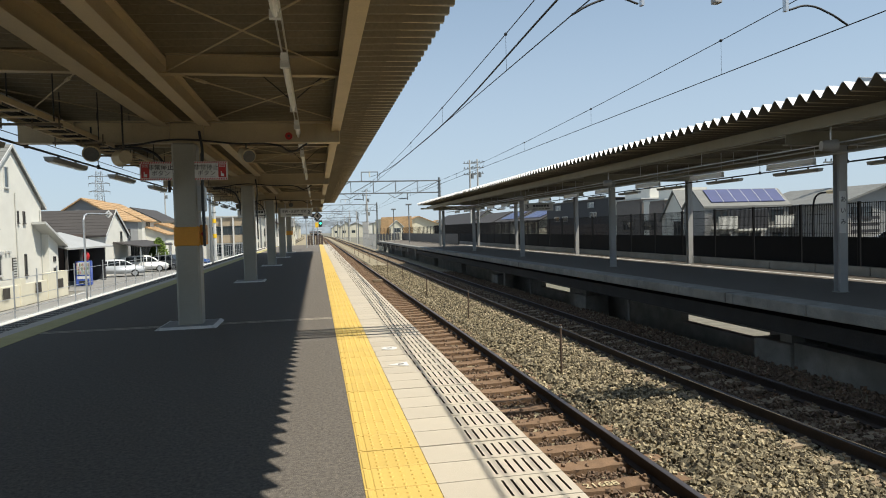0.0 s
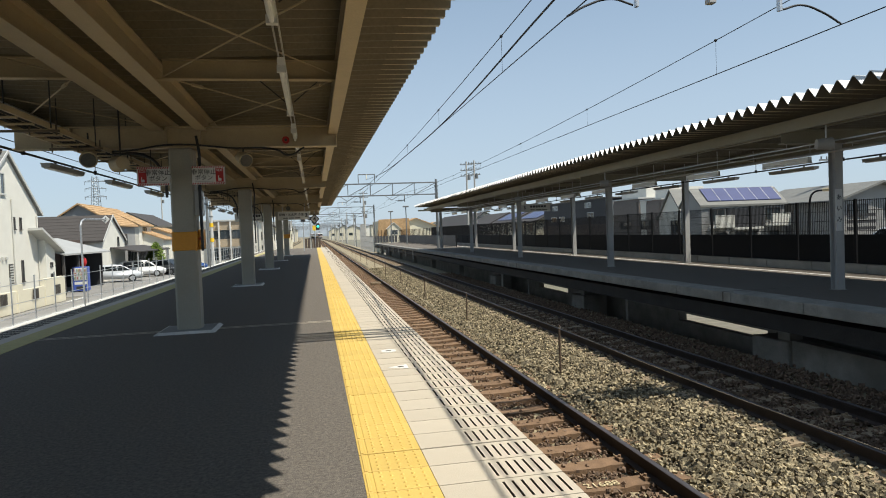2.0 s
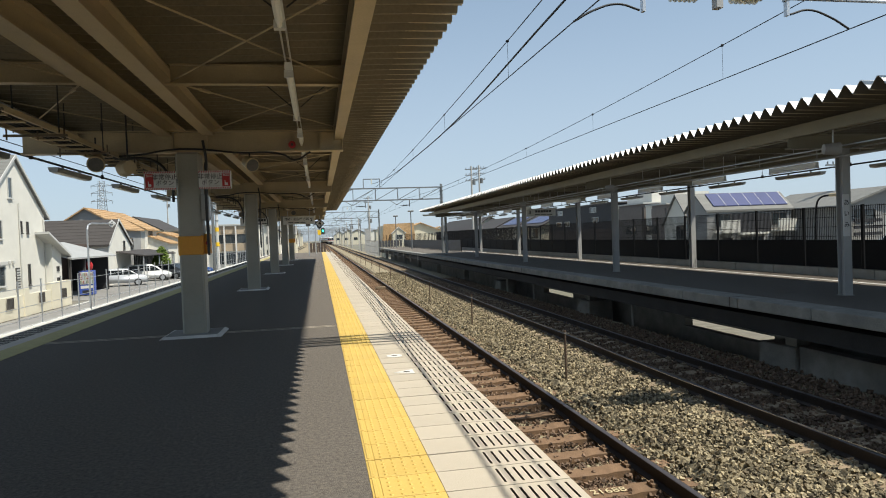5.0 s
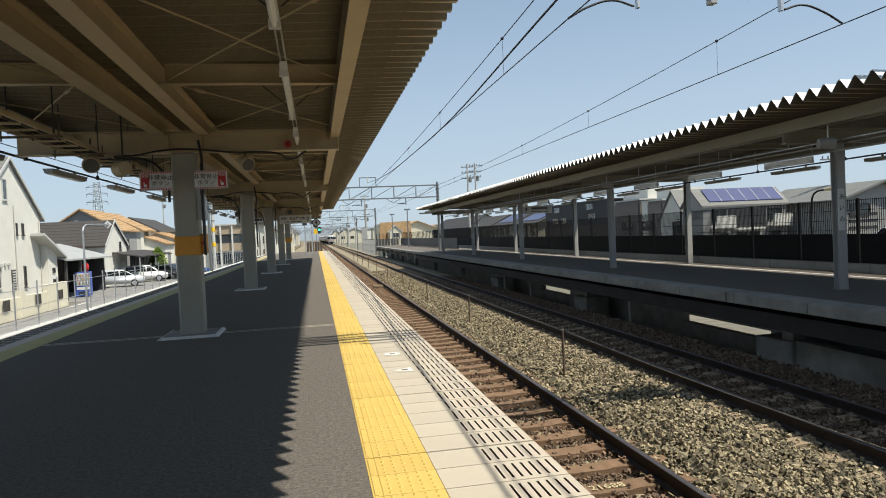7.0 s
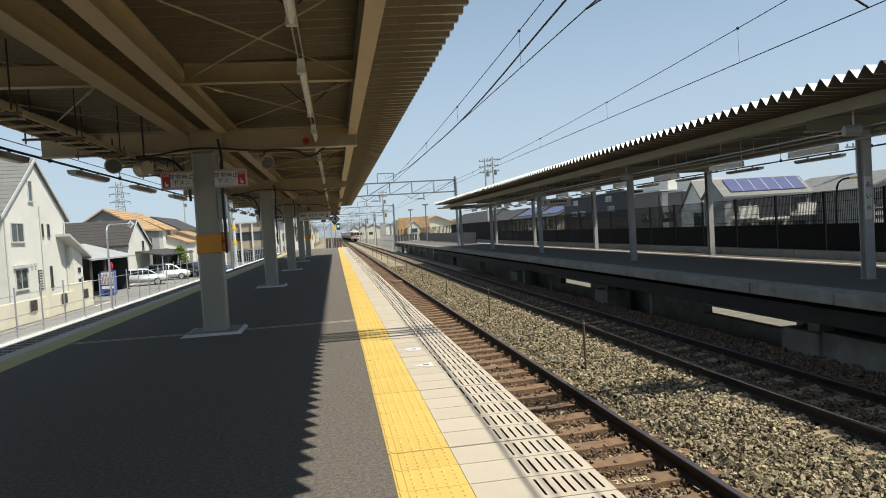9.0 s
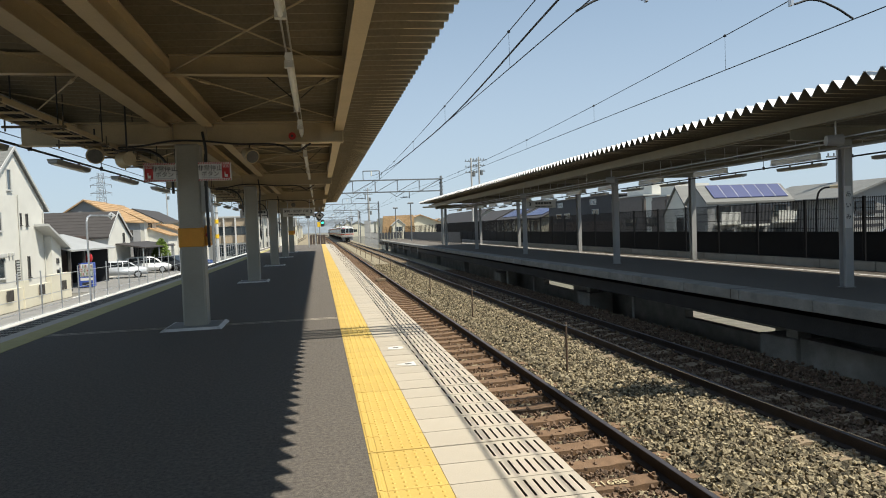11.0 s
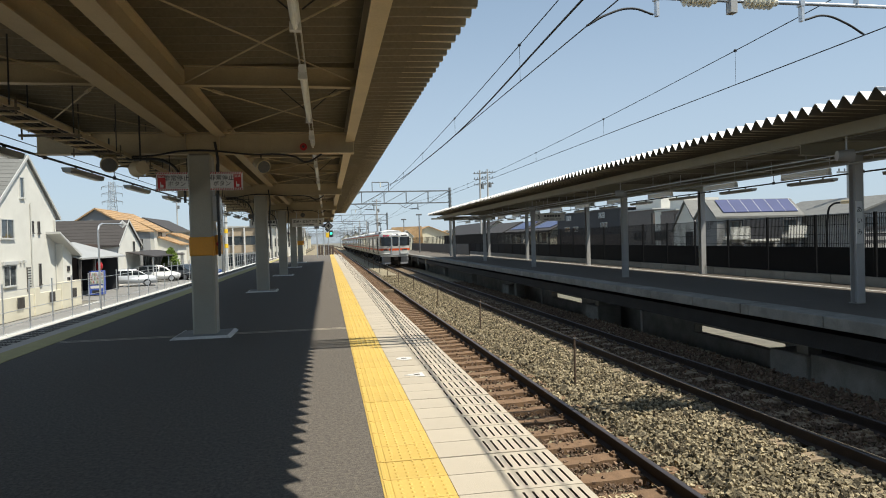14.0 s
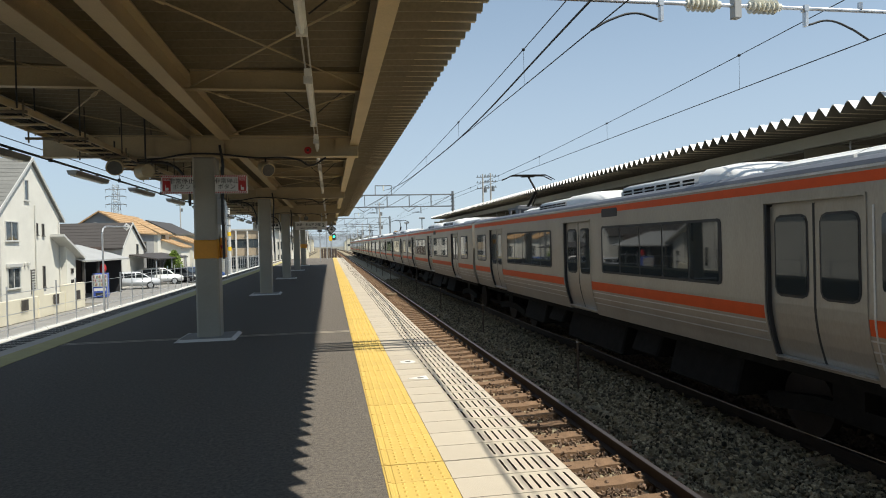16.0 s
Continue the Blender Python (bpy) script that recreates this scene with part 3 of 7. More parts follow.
# fence behind the far platform
fence = thing("platform_fence", "black panel and wire mesh fence behind the far platform", "fence", kind="structure")
bm = B()
box(bm, -0.03, 0.03, -0.03, 0.03, 0.1, 1.74)
post_me = mesh_of("post", bm, FENCE_BLACK)
bm = B()
box(bm, -0.012, 0.012, 0.06, 1.92, 0.14, 0.86)
panel_me = mesh_of("panel", bm, FENCE_BLACK)
bm = B()
for i in range(30):
    y = 0.06 + i * 0.062
    box(bm, -0.006, 0.006, y - 0.006, y + 0.006, 0.86, 1.72)
for z in (0.95, 1.2, 1.45, 1.7):
    box(bm, -0.006, 0.006, 0.05, 1.94, z - 0.006, z + 0.006)
mesh_me = mesh_of("mesh_panel", bm, FENCE_BLACK)
for i in range(39):
    y = -4 + 1.98 * i
    for nm, me in (("post", post_me), ("panel", panel_me), ("mesh_panel", mesh_me)):
        piece(nm, me, fence, (13.12, y, 0))


# ---- fittings under the near canopy ----
def fluorescent(length=2.2):
    c = thing("fluorescent_lamp", "unlit white fluorescent batten under the canopy", "lamp", group="fluorescent lamps of the near canopy")
    bm = B()
    prism(bm, [(-0.036, 0.05), (-0.026, 0.0), (0.026, 0.0), (0.036, 0.05), (0.03, 0.09), (-0.03, 0.09)], "y", 0, length)
    part("reflector", bm, LAMP_WHITE, c)
    bm = B()
    rod(bm, (0, 0.05, -0.02), (0, length / 2 - 0.02, -0.02), 0.018, 8)
    rod(bm, (0, length / 2 + 0.02, -0.02), (0, length - 0.05, -0.02), 0.018, 8)
    part("tube", bm, LAMP_WHITE, c)
    for y in (0.0, length - 0.05):
        bm = B()
        box(bm, -0.04, 0.04, y, y + 0.05, -0.04, 0.02)
        part("lamp_holder", bm, SIGN_WHITE, c)
    return c


lamp = fluorescent()
lamp.matrix_basis = pose(-0.23, 5.95, 2.86)
for i in range(-1, 12):
    if i:
        copy_thing(lamp, pose(-0.23, 5.95 + 3.5 * i, 2.86))
trough = thing("cable_trough", "grey metal lamp trough hung under the canopy", "trough")
bm = B()
for x in (-0.258, -0.212):
    box(bm, x, x + 0.012, -10, 46, 2.955, 2.985)
part("channel", bm, GREY_STEEL, trough)
for i in range(13):
    y = 1.2 + i * 3.5
    bm = B()
    for s in (-1, 1):
        rod(bm, (-0.23 + s * 0.05, y, 3.0), (-0.23 + s * 0.35, y + 0.1, 3.28), 0.007, 5)
    part("hanger", bm, BLACK, trough)

tray = thing("cable_ladder", "cream steel cable ladder hung on rods below the roof", "cable ladder")
for x in (-3.22, -2.84):
    bm = B()
    box(bm, x - 0.012, x + 0.012, -10, 46, 2.66, 2.72)
    part("side_rail", bm, STEEL, tray)
bm = B()
box(bm, -3.2, -2.86, -0.02, 0.02, 2.645, 2.665)
rung = mesh_of("rung", bm, STEEL)
bm = B()
box(bm, -3.36, -2.72, -0.015, 0.015, 2.615, 2.64)
for x in (-3.33, -3.02, -2.75):
    box(bm, x - 0.007, x + 0.007, -0.007, 0.007, 2.58, 2.74)
channel_me = mesh_of("support_channel", bm, mat("weathered_bracket", (0.13, 0.1, 0.065), 0.7, var=0.2, bump=0.1))
for i in range(28):
    piece("support_channel", channel_me, tray, (0, 3.4 + 1.5 * i, 0))
for i in range(110):
    piece("rung", rung, tray, (0, 2 + 0.4 * i, 0))
bm = B()
rod(bm, (0, 0, 2.66), (0, 0, 3.29), 0.008, 5)
rod_me = mesh_of("hanger_rod", bm, BLACK)
for i in range(30):
    for x in (-3.26, -2.80):
        piece("hanger_rod", rod_me, tray, (x, 3.4 + 1.5 * i, 0))
r = random.Random(3)
def curve_rod(name, pts, radius, material, parent, label=""):
    cu = bpy.data.curves.new(name, "CURVE")
    cu.dimensions, cu.bevel_depth, cu.bevel_resolution, cu.resolution_u = "3D", radius, 2, 6
    sp = cu.splines.new("BEZIER")
    sp.bezier_points.add(len(pts) - 1)
    for p, co in zip(sp.bezier_points, pts):
        p.co, p.handle_left_type, p.handle_right_type = co, "AUTO", "AUTO"
    tmp = bpy.data.objects.new(name, cu)
    scene.collection.objects.link(tmp)
    me = bpy.data.meshes.new_from_object(tmp.evaluated_get(bpy.context.evaluated_depsgraph_get()))
    bpy.data.objects.remove(tmp)
    me.materials.clear()
    me.materials.append(material)
    ob = new(name, me)
    ob.parent = parent
    if label:
        ob["label"] = label
    return ob


for k in range(5):
    x = -3.14 + k * 0.06
    curve_rod("cable", [(x + r.uniform(-0.02, 0.02), -10 + 2.0 * i, 2.69 + r.uniform(-0.008, 0.01)) for i in range(29)], 0.016, BLACK, tray)


cables = thing("power_cables", "black power cables looped round the column heads", "cable", group="column cables")
for y in BAYS[1:4]:
    curve_rod("cable", [(-3.0, y - 0.12, 2.68), (-2.5, y - 0.2, 2.7), (-2.15, y - 0.2, 2.76), (-1.8, y - 0.2, 2.77), (-1.2, y - 0.14, 2.72), (-0.5, y - 0.12, 2.68), (-0.35, y - 0.12, 2.6), (-0.1, y - 0.1, 2.72)], 0.014, BLACK, cables)
    curve_rod("cable", [(-2.9, y - 0.1, 2.66), (-2.3, y - 0.2, 2.58), (-2.12, y - 0.2, 2.3), (-2.1, y - 0.18, 2.0)], 0.02, BLACK, cables)
    curve_rod("cable", [(-1.66, y - 0.17, 2.9), (-1.62, y - 0.19, 2.6), (-1.64, y - 0.17, 2.3), (-1.64, y - 0.17, 1.2)], 0.02, BLACK, cables)


def speaker(mesh_material, reach):
    c = thing("speaker", "cream drum-shaped public address speaker under the canopy", "speaker", group="platform speakers")
    bm = B()
    rod(bm, (0, 0, 0), (0, 0.22, 0), 0.115, 20, 0.09)
    part("housing", bm, STEEL, c)
    bm = B()
    rod(bm, (0, -0.012, 0), (0, 0.0, 0), 0.095, 20)
    part("grille", bm, mesh_material, c)
    bm = B()
    rod(bm, (0, 0.14, 0.07), (0, 0.14 + 0.08 * (reach < 0.5), reach), 0.012, 6)
    part("bracket", bm, BLACK, c)
    return c


GRILLE = mat("speaker_grille", (0.1, 0.095, 0.085), 0.7, var=0.2, scale=20, bump=0.2)
sp = speaker(GRILLE, 0.3)
sp.matrix_basis = pose(-2.93, 9.5, 2.49, 28, 0, 12)
drum = speaker(GRILLE, 0.84)
drum.matrix_basis = pose(-2.66, 9.8, 2.46, 0, 0, 215)
copy_thing(sp, pose(-1.0, 10.6, 2.57, 22, 0, 28))
for x, y, z, a in ((-1.06, 28.9, 2.56, 8), (-3.2, 28.6, 2.54, 10)):
    copy_thing(drum, pose(x, y, z, 0, 0, a))


# emergency stop signs on both sides of the first column
def face(x, y, z):
    return pose(x, y, z, 90, 0, 0)


def sos_sign(x0, x1, flip):
    s = thing("emergency_sign", "white emergency stop button sign with red striped border", "sign", group="emergency signs")
    y, z0, z1 = BAYS[1] - 0.3, 2.17, 2.44
    bm = B()
    box(bm, x0, x1, y, y + 0.02, z0, z1, 0.003)
    part("board", bm, SIGN_WHITE, s)
    n = 14
    for zz in (z0 + 0.003, z1 - 0.028):
        bm = B()
        for i in range(n):
            a = x0 + (x1 - x0) * i / n
            prism(bm, [(a, zz), (a + 0.016, zz), (a + 0.026, zz + 0.025), (a + 0.01, zz + 0.025)], "y", y - 0.003, y - 0.0005)
        part("striped_border", bm, SIGN_RED, s)
    m = x0 + 0.075 if not flip else x1 - 0.075
    bm = B()
    box(bm, m - 0.055, m + 0.055, y - 0.003, y - 0.0005, z0 + 0.035, z1 - 0.035)
    part("red_panel", bm, SIGN_RED, s)
    words("SOS", 0.05, SIGN_WHITE, face(m, y - 0.005, z1 - 0.065), s, bold=0.0006)
    bm = B()
    box(bm, m - 0.02, m + 0.025, y - 0.005, y - 0.0031, z0 + 0.05, z0 + 0.09, 0.004)
    box(bm, m - 0.02, m - 0.008, y - 0.005, y - 0.0031, z0 + 0.085, z0 + 0.125)
    part("pointing_symbol", bm, SIGN_WHITE, s)
    k = (m + 0.055 + x1) / 2 if not flip else (x0 + m - 0.055) / 2
    words("非常停止", 0.088, SIGN_BLACK, face(k, y - 0.003, z0 + 0.18), s, bold=0.0007)
    words("ボタン", 0.084, SIGN_BLACK, face(k, y - 0.003, z0 + 0.095), s, bold=0.0007)
    bm = B()
    box(bm, k - 0.13, k + 0.13, y - 0.003, y - 0.0005, z0 + 0.04, z0 + 0.048)
    part("small_print", bm, GREY_STEEL, s)
    bm = B()
    x = x0 + 0.02 if flip else x1 - 0.02
    box(bm, x - 0.015, x + 0.015, y + 0.021, y + 0.151, z0 + 0.1, z0 + 0.16)
    part("bracket", bm, GALV, s)


sos_sign(-2.47, -2.03, False)
sos_sign(-1.72, -1.26, True)
for y in (BAYS[1], BAYS[5]):
    b = thing("warning_band", "orange band with emergency button box round the column", "band", pose(-1.92, y + 0.05, 0), "column bands")
    bm = B()
    box(bm, -0.162, 0.202, -0.18, 0.16, 1.2, 1.5, 0.02)
    part("wrap", bm, ORANGE_BAND, b)
    bm = B()
    box(bm, 0.203, 0.28, -0.1, 0.1, 1.22, 1.52, 0.01)
    bx = part("button_box", bm, ORANGE_BAND, b)
    bm = B()
    rod(bm, (0.25, -0.1, 1.38), (0.25, -0.125, 1.38), 0.03, 12)
    part("button", bm, SIGN_RED, bx)
    bm = B()
    rod(bm, (0.25, 0, 1.52), (0.25, 0, 2.6), 0.02, 8)
    part("conduit", bm, BLACK, b)


jb = thing("junction_box", "grey steel junction box fixed to the column", "box")
bm = B()
box(bm, -1.733, -1.63, 10.24, 10.44, 1.72, 2.1, 0.008)
part("case", bm, GREY_STEEL, jb)
bm = B()
box(bm, -1.629, -1.622, 10.26, 10.42, 1.75, 2.07)
part("cover", bm, GALV, jb)
bell = thing("alarm_bell", "dark red round alarm bell on the cross beam", "bell")
bm = B()
rod(bm, (-0.37, 10.254, 2.83), (-0.37, 10.21, 2.83), 0.055, 16)
part("gong", bm, SIGN_RED, bell)
bm = B()
rod(bm, (-0.37, 10.21, 2.83), (-0.37, 10.195, 2.83), 0.02, 10)
part("boss", bm, SIGN_BLACK, bell)


# lamp pipe along the outer side of each platform
def pipe_lamp(group):
    c = thing("pipe_lamp", "grey box lamp hung below a black pipe", "lamp", group=group)
    bm = B()
    prism(bm, [(-0.06, 0.025), (0.06, 0.025), (0.085, 0.1), (-0.085, 0.1)], "y", -0.82, 0.82)
    part("housing", bm, GREY_STEEL, c)
    bm = B()
    box(bm, -0.05, 0.05, -0.76, 0.76, 0.012, 0.024)
    part("diffuser", bm, LAMP_WHITE, c)
    for y in (-0.4, 0.4):
        bm = B()
        box(bm, -0.015, 0.015, y - 0.02, y + 0.02, 0.1, 0.15)
        part("clamp", bm, BLACK, c)
    return c


def lamp_pipe(x, z, y0, y1, ys, top, group):
    p = thing("lamp_pipe", "black steel lamp pipe hung along the platform edge", "pipe")
    bm = B()
    rod(bm, (x, y0, z), (x, y1, z), 0.019, 8)
    part("pipe", bm, BLACK, p)
    for y in ys:
        bm = B()
        rod(bm, (x, y - 1.66, z), (x, y - 1.66, top), 0.008, 5)
        box(bm, x - 0.022, x + 0.022, y - 1.685, y - 1.635, z - 0.03, z + 0.05)
        part("hanger", bm, BLACK, p)
    pl = pipe_lamp(group)
    pl.matrix_basis = pose(x, ys[0], z - 0.16)
    for y in ys[1:]:
        copy_thing(pl, pose(x, y, z - 0.16))


lamp_pipe(-4.3, 2.79, 2, 46, [9.3 + 3.35 * i for i in range(-1, 11)], 3.28, "pipe lamps of the near platform")
lamp_pipe(12.35, 2.66, 2, 49, [8.8 + 3.1 * i for i in range(0, 13)], 3.26, "pipe lamps of the far platform")
conduit = thing("roof_conduit", "thin galvanised conduits along the near canopy", "conduit")
for x, z in ((-3.6, 3.1), (-3.9, 2.98)):
    bm = B()
    rod(bm, (x, -8, z), (x, 46, z), 0.014, 6)
    part("conduit", bm, GALV, conduit)


# hanging direction signs
def direction_sign(x0, x1, y, z0, z1, number, text, numeral_left, top):
    s = thing("direction_sign", "white hanging platform direction sign with black characters", "sign", group="direction signs")
    bm = B()
    box(bm, x0, x1, y, y + 0.1, z0, z1, 0.012)
    part("box", bm, WHITE_PAINT, s)
    for x in (x0 + 0.25, x1 - 0.25):
        bm = B()
        rod(bm, (x, y + 0.05, z1), (x, y + 0.05, top), 0.018, 8)
        part("hanger", bm, GALV, s)
    h = z1 - z0
    nx = x0 + 0.17 if numeral_left else x1 - 0.17
    words(number, h * 0.62, SIGN_BLACK, face(nx, y - 0.003, z0 + h * 0.52), s, bold=0.008)
    tx = (x0 + x1) / 2 + (0.12 if numeral_left else -0.12)
    if text:
        words(text, h * 0.36, SIGN_BLACK, face(tx, y - 0.003, z0 + h * 0.62), s, bold=0.002)
    else:
        bm = B()
        for k in range(6):
            a = tx - 0.42 + k * 0.14
            box(bm, a, a + 0.11, y - 0.003, y, z0 + h * 0.5, z0 + h * 0.78)
        part("writing_bar", bm, SIGN_BLACK, s)
    bm = B()
    for k in range(3):
        box(bm, tx - 0.45 + k * 0.32, tx - 0.18 + k * 0.32, y - 0.003, y, z0 + h * 0.18, z0 + h * 0.27)
    part("small_writing_bar", bm, SIGN_BLACK, s)


direction_sign(-1.9, -0.22, 36.5, 2.24, 2.68, "2", "岡崎・名古屋 方面", False, 3.29)
direction_sign(-4.15, -2.5, 36.5, 2.24, 2.68, "1", "", True, 3.29)
direction_sign(10.0, 11.5, 30.6, 2.1, 2.48, "3", "", True, 3.26)


def diamond(bm, x, z, r, y0, y1):
    prism(bm, [(x - r, z), (x, z - r), (x + r, z), (x, z + r)], "y", y0, y1)


s = thing("stop_marker", "black diamond stop marker with number four at the canopy end", "sign")
bm = B()
diamond(bm, 0.06, 2.42, 0.33, 44.0, 44.03)
part("backing", bm, SIGN_BLACK, s)
bm = B()
diamond(bm, 0.06, 2.42, 0.25, 43.99, 43.999)
part("plate", bm, WHITE_PAINT, s)
words("4", 0.36, SIGN_BLACK, face(0.06, 43.985, 2.42), s, bold=0.012)
bm = B()
rod(bm, (0.06, 44.02, 2.7), (0.06, 44.02, 3.34), 0.02, 6)
part("hanger", bm, GALV, s)

# signals and posts past the canopy end
GREEN_GLOW = glow("signal_green", (0.05, 0.9, 0.55), 1.6)
AMBER = mat("amber_plate", (0.8, 0.5, 0.02), 0.5, bump=0.0)
s = thing("departure_signal", "post-mounted railway signal showing green at the platform end", "signal")
bm = B()
rod(bm, (0.1, 72.6, -1.3), (0.1, 72.6, 3.2), 0.06, 10)
part("post", bm, GALV, s)
bm = B()
box(bm, 0.22, 0.62, 72.5, 72.7, 1.9, 2.65, 0.06)
hd = part("signal_head", bm, SIGN_BLACK, s)
bm = B()
rod(bm, (0.42, 72.47, 2.3), (0.42, 72.5, 2.3), 0.12, 16)
part("lens", bm, GREEN_GLOW, hd)
bm = B()
diamond(bm, 0.05, 2.75, 0.3, 72.44, 72.47)
part("marker_plate", bm, SIGN_BLACK, s)
bm = B()
box(bm, -0.15, 0.2, 72.44, 72.47, 1.85, 2.4, 0.02)
part("amber_plate", bm, AMBER, s)
for x, y, h in ((-0.9, 58.0, 2.6), (-0.35, 66.0, 2.9)):
    s = thing("signal_post", "slim grey post with a dark lamp head on the platform", "post", group="platform end posts")
    bm = B()
    rod(bm, (x, y, 0), (x, y, h), 0.05, 10)
    part("post", bm, GALV, s)
    bm = B()
    box(bm, x - 0.2, x + 0.2, y - 0.1, y + 0.1, h - 0.05, h + 0.3, 0.04)
    part("lamp_head", bm, SIGN_BLACK, s)
s = thing("end_fence", "dark wooden end fence across the platform end", "fence")
for i in range(6):
    bm = B()
    box(bm, -1.0 + i * 0.28, -0.76 + i * 0.28, 71.2, 71.26, 0.0, 1.0)
    part("slat", bm, mat("dark_slat", (0.07, 0.05, 0.04), 0.8), s) if i == 0 else part("slat", bm, bpy.data.materials["dark_slat"], s)

# boarding marks and the sleeper number
mk = thing("boarding_mark", "white circle boarding mark with a dark dot on the edge slabs", "mark", group="boarding marks")
bm = B()
rod(bm, (0.77, 7.44, 0.001), (0.77, 7.44, 0.005), 0.09, 24)
part("disc", bm, WHITE_PAINT, mk)
bm = B()
box(bm, 0.74, 0.80, 7.42, 7.46, 0.005, 0.007)
part("symbol", bm, JOINT, mk)
mk = thing("boarding_mark", "white triangle boarding mark with a dark symbol on the edge slabs", "mark", group="boarding marks")
bm = B()
prism(bm, [(0.66, 6.51), (0.86, 6.41), (0.86, 6.61)], "z", 0.001, 0.005)
part("triangle", bm, WHITE_PAINT, mk)
bm = B()
box(bm, 0.76, 0.82, 6.49, 6.53, 0.005, 0.007)
part("symbol", bm, JOINT, mk)
NUMBER_PAINT = mat("number_paint", (0.48, 0.4, 0.24), 0.8, var=0.2, bump=0.2)
n1 = words("21688", 0.155, NUMBER_PAINT, pose(2.78, 6.2, SLEEPER_Z + 0.003), None, "painted_number")
tagged(n1, "faded tan painted number on a sleeper", "number")


# ---- overhead line ----
INSULATOR = mat("porcelain", (0.7, 0.68, 0.58), 0.25, var=0.05, bump=0.0)
MAST = mat("concrete_mast", (0.4, 0.392, 0.368), 0.8, var=0.1, scale=2, bump=0.2)
MAST_STEEL = mat("mast_steel", (0.2, 0.21, 0.21), 0.5, 0.5, var=0.1, bump=0.05)


def gantry(y, mast_x=9.8, left_x=-7.9, z0=4.3, z1=5.25):
    b = bend(y)
    g = thing("gantry", "grey steel lattice gantry carrying the overhead wires", "gantry", pose(b, y, 0), "overhead gantries")
    for x, m in ((mast_x, MAST_STEEL), (left_x, MAST_STEEL)):
        bm = B()
        rod(bm, (x, 0, -1.9), (x, 0, 5.5), 0.12, 10, 0.1)
        part("mast", bm, m, g)
    for dy in (-0.2, 0.2):
        for z in (z0, z1):
            bm = B()
            box(bm, left_x, mast_x, dy - 0.035, dy + 0.035, z - 0.035, z + 0.035)
            part("chord", bm, MAST_STEEL, g)
    n = 10
    for i in range(n):
        xa = left_x + (mast_x - left_x) * i / n
        xb = left_x + (mast_x - left_x) * (i + 1) / n
        bm = B()
        for dy in (-0.2, 0.2):
            rod(bm, (xa, dy, z0), (xb, dy, z1), 0.022, 6)
            rod(bm, (xb, dy, z0), (xb, dy, z1), 0.022, 6)
        part("lattice", bm, MAST_STEEL, g)
    if z0 < 5.0:
        for c in (NEAR, FAR):
            bm = B()
            rod(bm, (c + 0.9, 0, z0), (c + 0.9, 0, 3.75), 0.04, 8)
            rod(bm, (c + 0.9, 0, 3.85), (c + 0.15, 0, 3.85), 0.022, 6)
            part("cantilever", bm, MAST_STEEL, g)
            bm = B()
            for k in range(5):
                rod(bm, (c + 0.4 + k * 0.07, 0, 3.85), (c + 0.44 + k * 0.07, 0, 3.85), 0.06, 8)
            part("insulator", bm, MAST_STEEL, g)
            bm = B()
            rod(bm, (c + 0.55, 0, z0), (c - 0.15, 0, 3.9), 0.025, 6)
            rod(bm, (c - 0.7, 0, z0), (c - 0.1, 0, 3.9), 0.025, 6)
            part("hanger", bm, MAST_STEEL, g)
        bm = B()
        for x in (3.6, 4.9):
            rod(bm, (x, 0, z1 + 0.02), (x, 0, z1 + 0.75), 0.035, 6)
        rod(bm, (3.6, 0, z1 + 0.75), (4.9, 0, z1 + 0.75), 0.04, 6)
        part("wire_yoke", bm, MAST_STEEL, g)
        bm = B()
        rod(bm, (4.25, 0, z1 + 0.75), (4.25, 0, z1 + 0.35), 0.05, 8)
        part("yoke_insulator", bm, INSULATOR, g)
        bm = B()
        for k in range(6):
            rod(bm, (mast_x, 0, z0 - 0.6 + k * 0.3), (mast_x, 0, z0 - 0.5 + k * 0.3), 0.15, 8)
        part("mast_band", bm, MAST_STEEL, g)
    return g


for i in range(1, 9):
    y = 52 + 45 * (i - 1)
    gantry(y, 9.85 if i == 1 else 8.85)

# the near gantry over the platform, its steady arms and insulators
g = gantry(6.9, 10.9, -7.9, 5.2, 5.9)
tagged(g, "grey lattice gantry with insulators and steady arms over both tracks", "gantry")
bm = B()
rod(bm, (2.3, 0, 4.03), (7.4, 0, 4.03), 0.022, 10)
part("cross_pipe", bm, GALV, g)
bm = B()
box(bm, 4.6, 4.69, -0.05, 0.05, 3.88, 5.2, 0.006)
part("drop_bracket", bm, GREY_STEEL, g)
for x in (4.22, 5.0):
    bm = B()
    for k in range(6):
        rod(bm, (x - 0.16 + k * 0.06, 0, 4.03), (x - 0.125 + k * 0.06, 0, 4.03), 0.085, 16, 0.055)
    rod(bm, (x - 0.2, 0, 4.03), (x + 0.22, 0, 4.03), 0.045, 12)
    part("insulator", bm, INSULATOR, g, "cream ribbed porcelain insulator")
for x in (2.3 + 1.4, 5.55):
    bm = B()
    box(bm, x - 0.012, x + 0.022, -0.03, 0.03, 3.82, 4.07)
    box(bm, x - 0.03, x + 0.03, -0.035, 0.035, 3.995, 4.065)
    part("arm_clamp", bm, GALV, g)
curve_rod("steady_arm", [(3.66, 0, 3.84), (3.4, 0, 3.9), (3.1, 0, 3.82), (2.86, 0, 3.69)], 0.013, WIRE, g)
curve_rod("steady_arm", [(5.6, 0, 3.84), (5.85, 0, 3.9), (6.15, 0, 3.82), (6.4, 0, 3.69)], 0.013, WIRE, g)
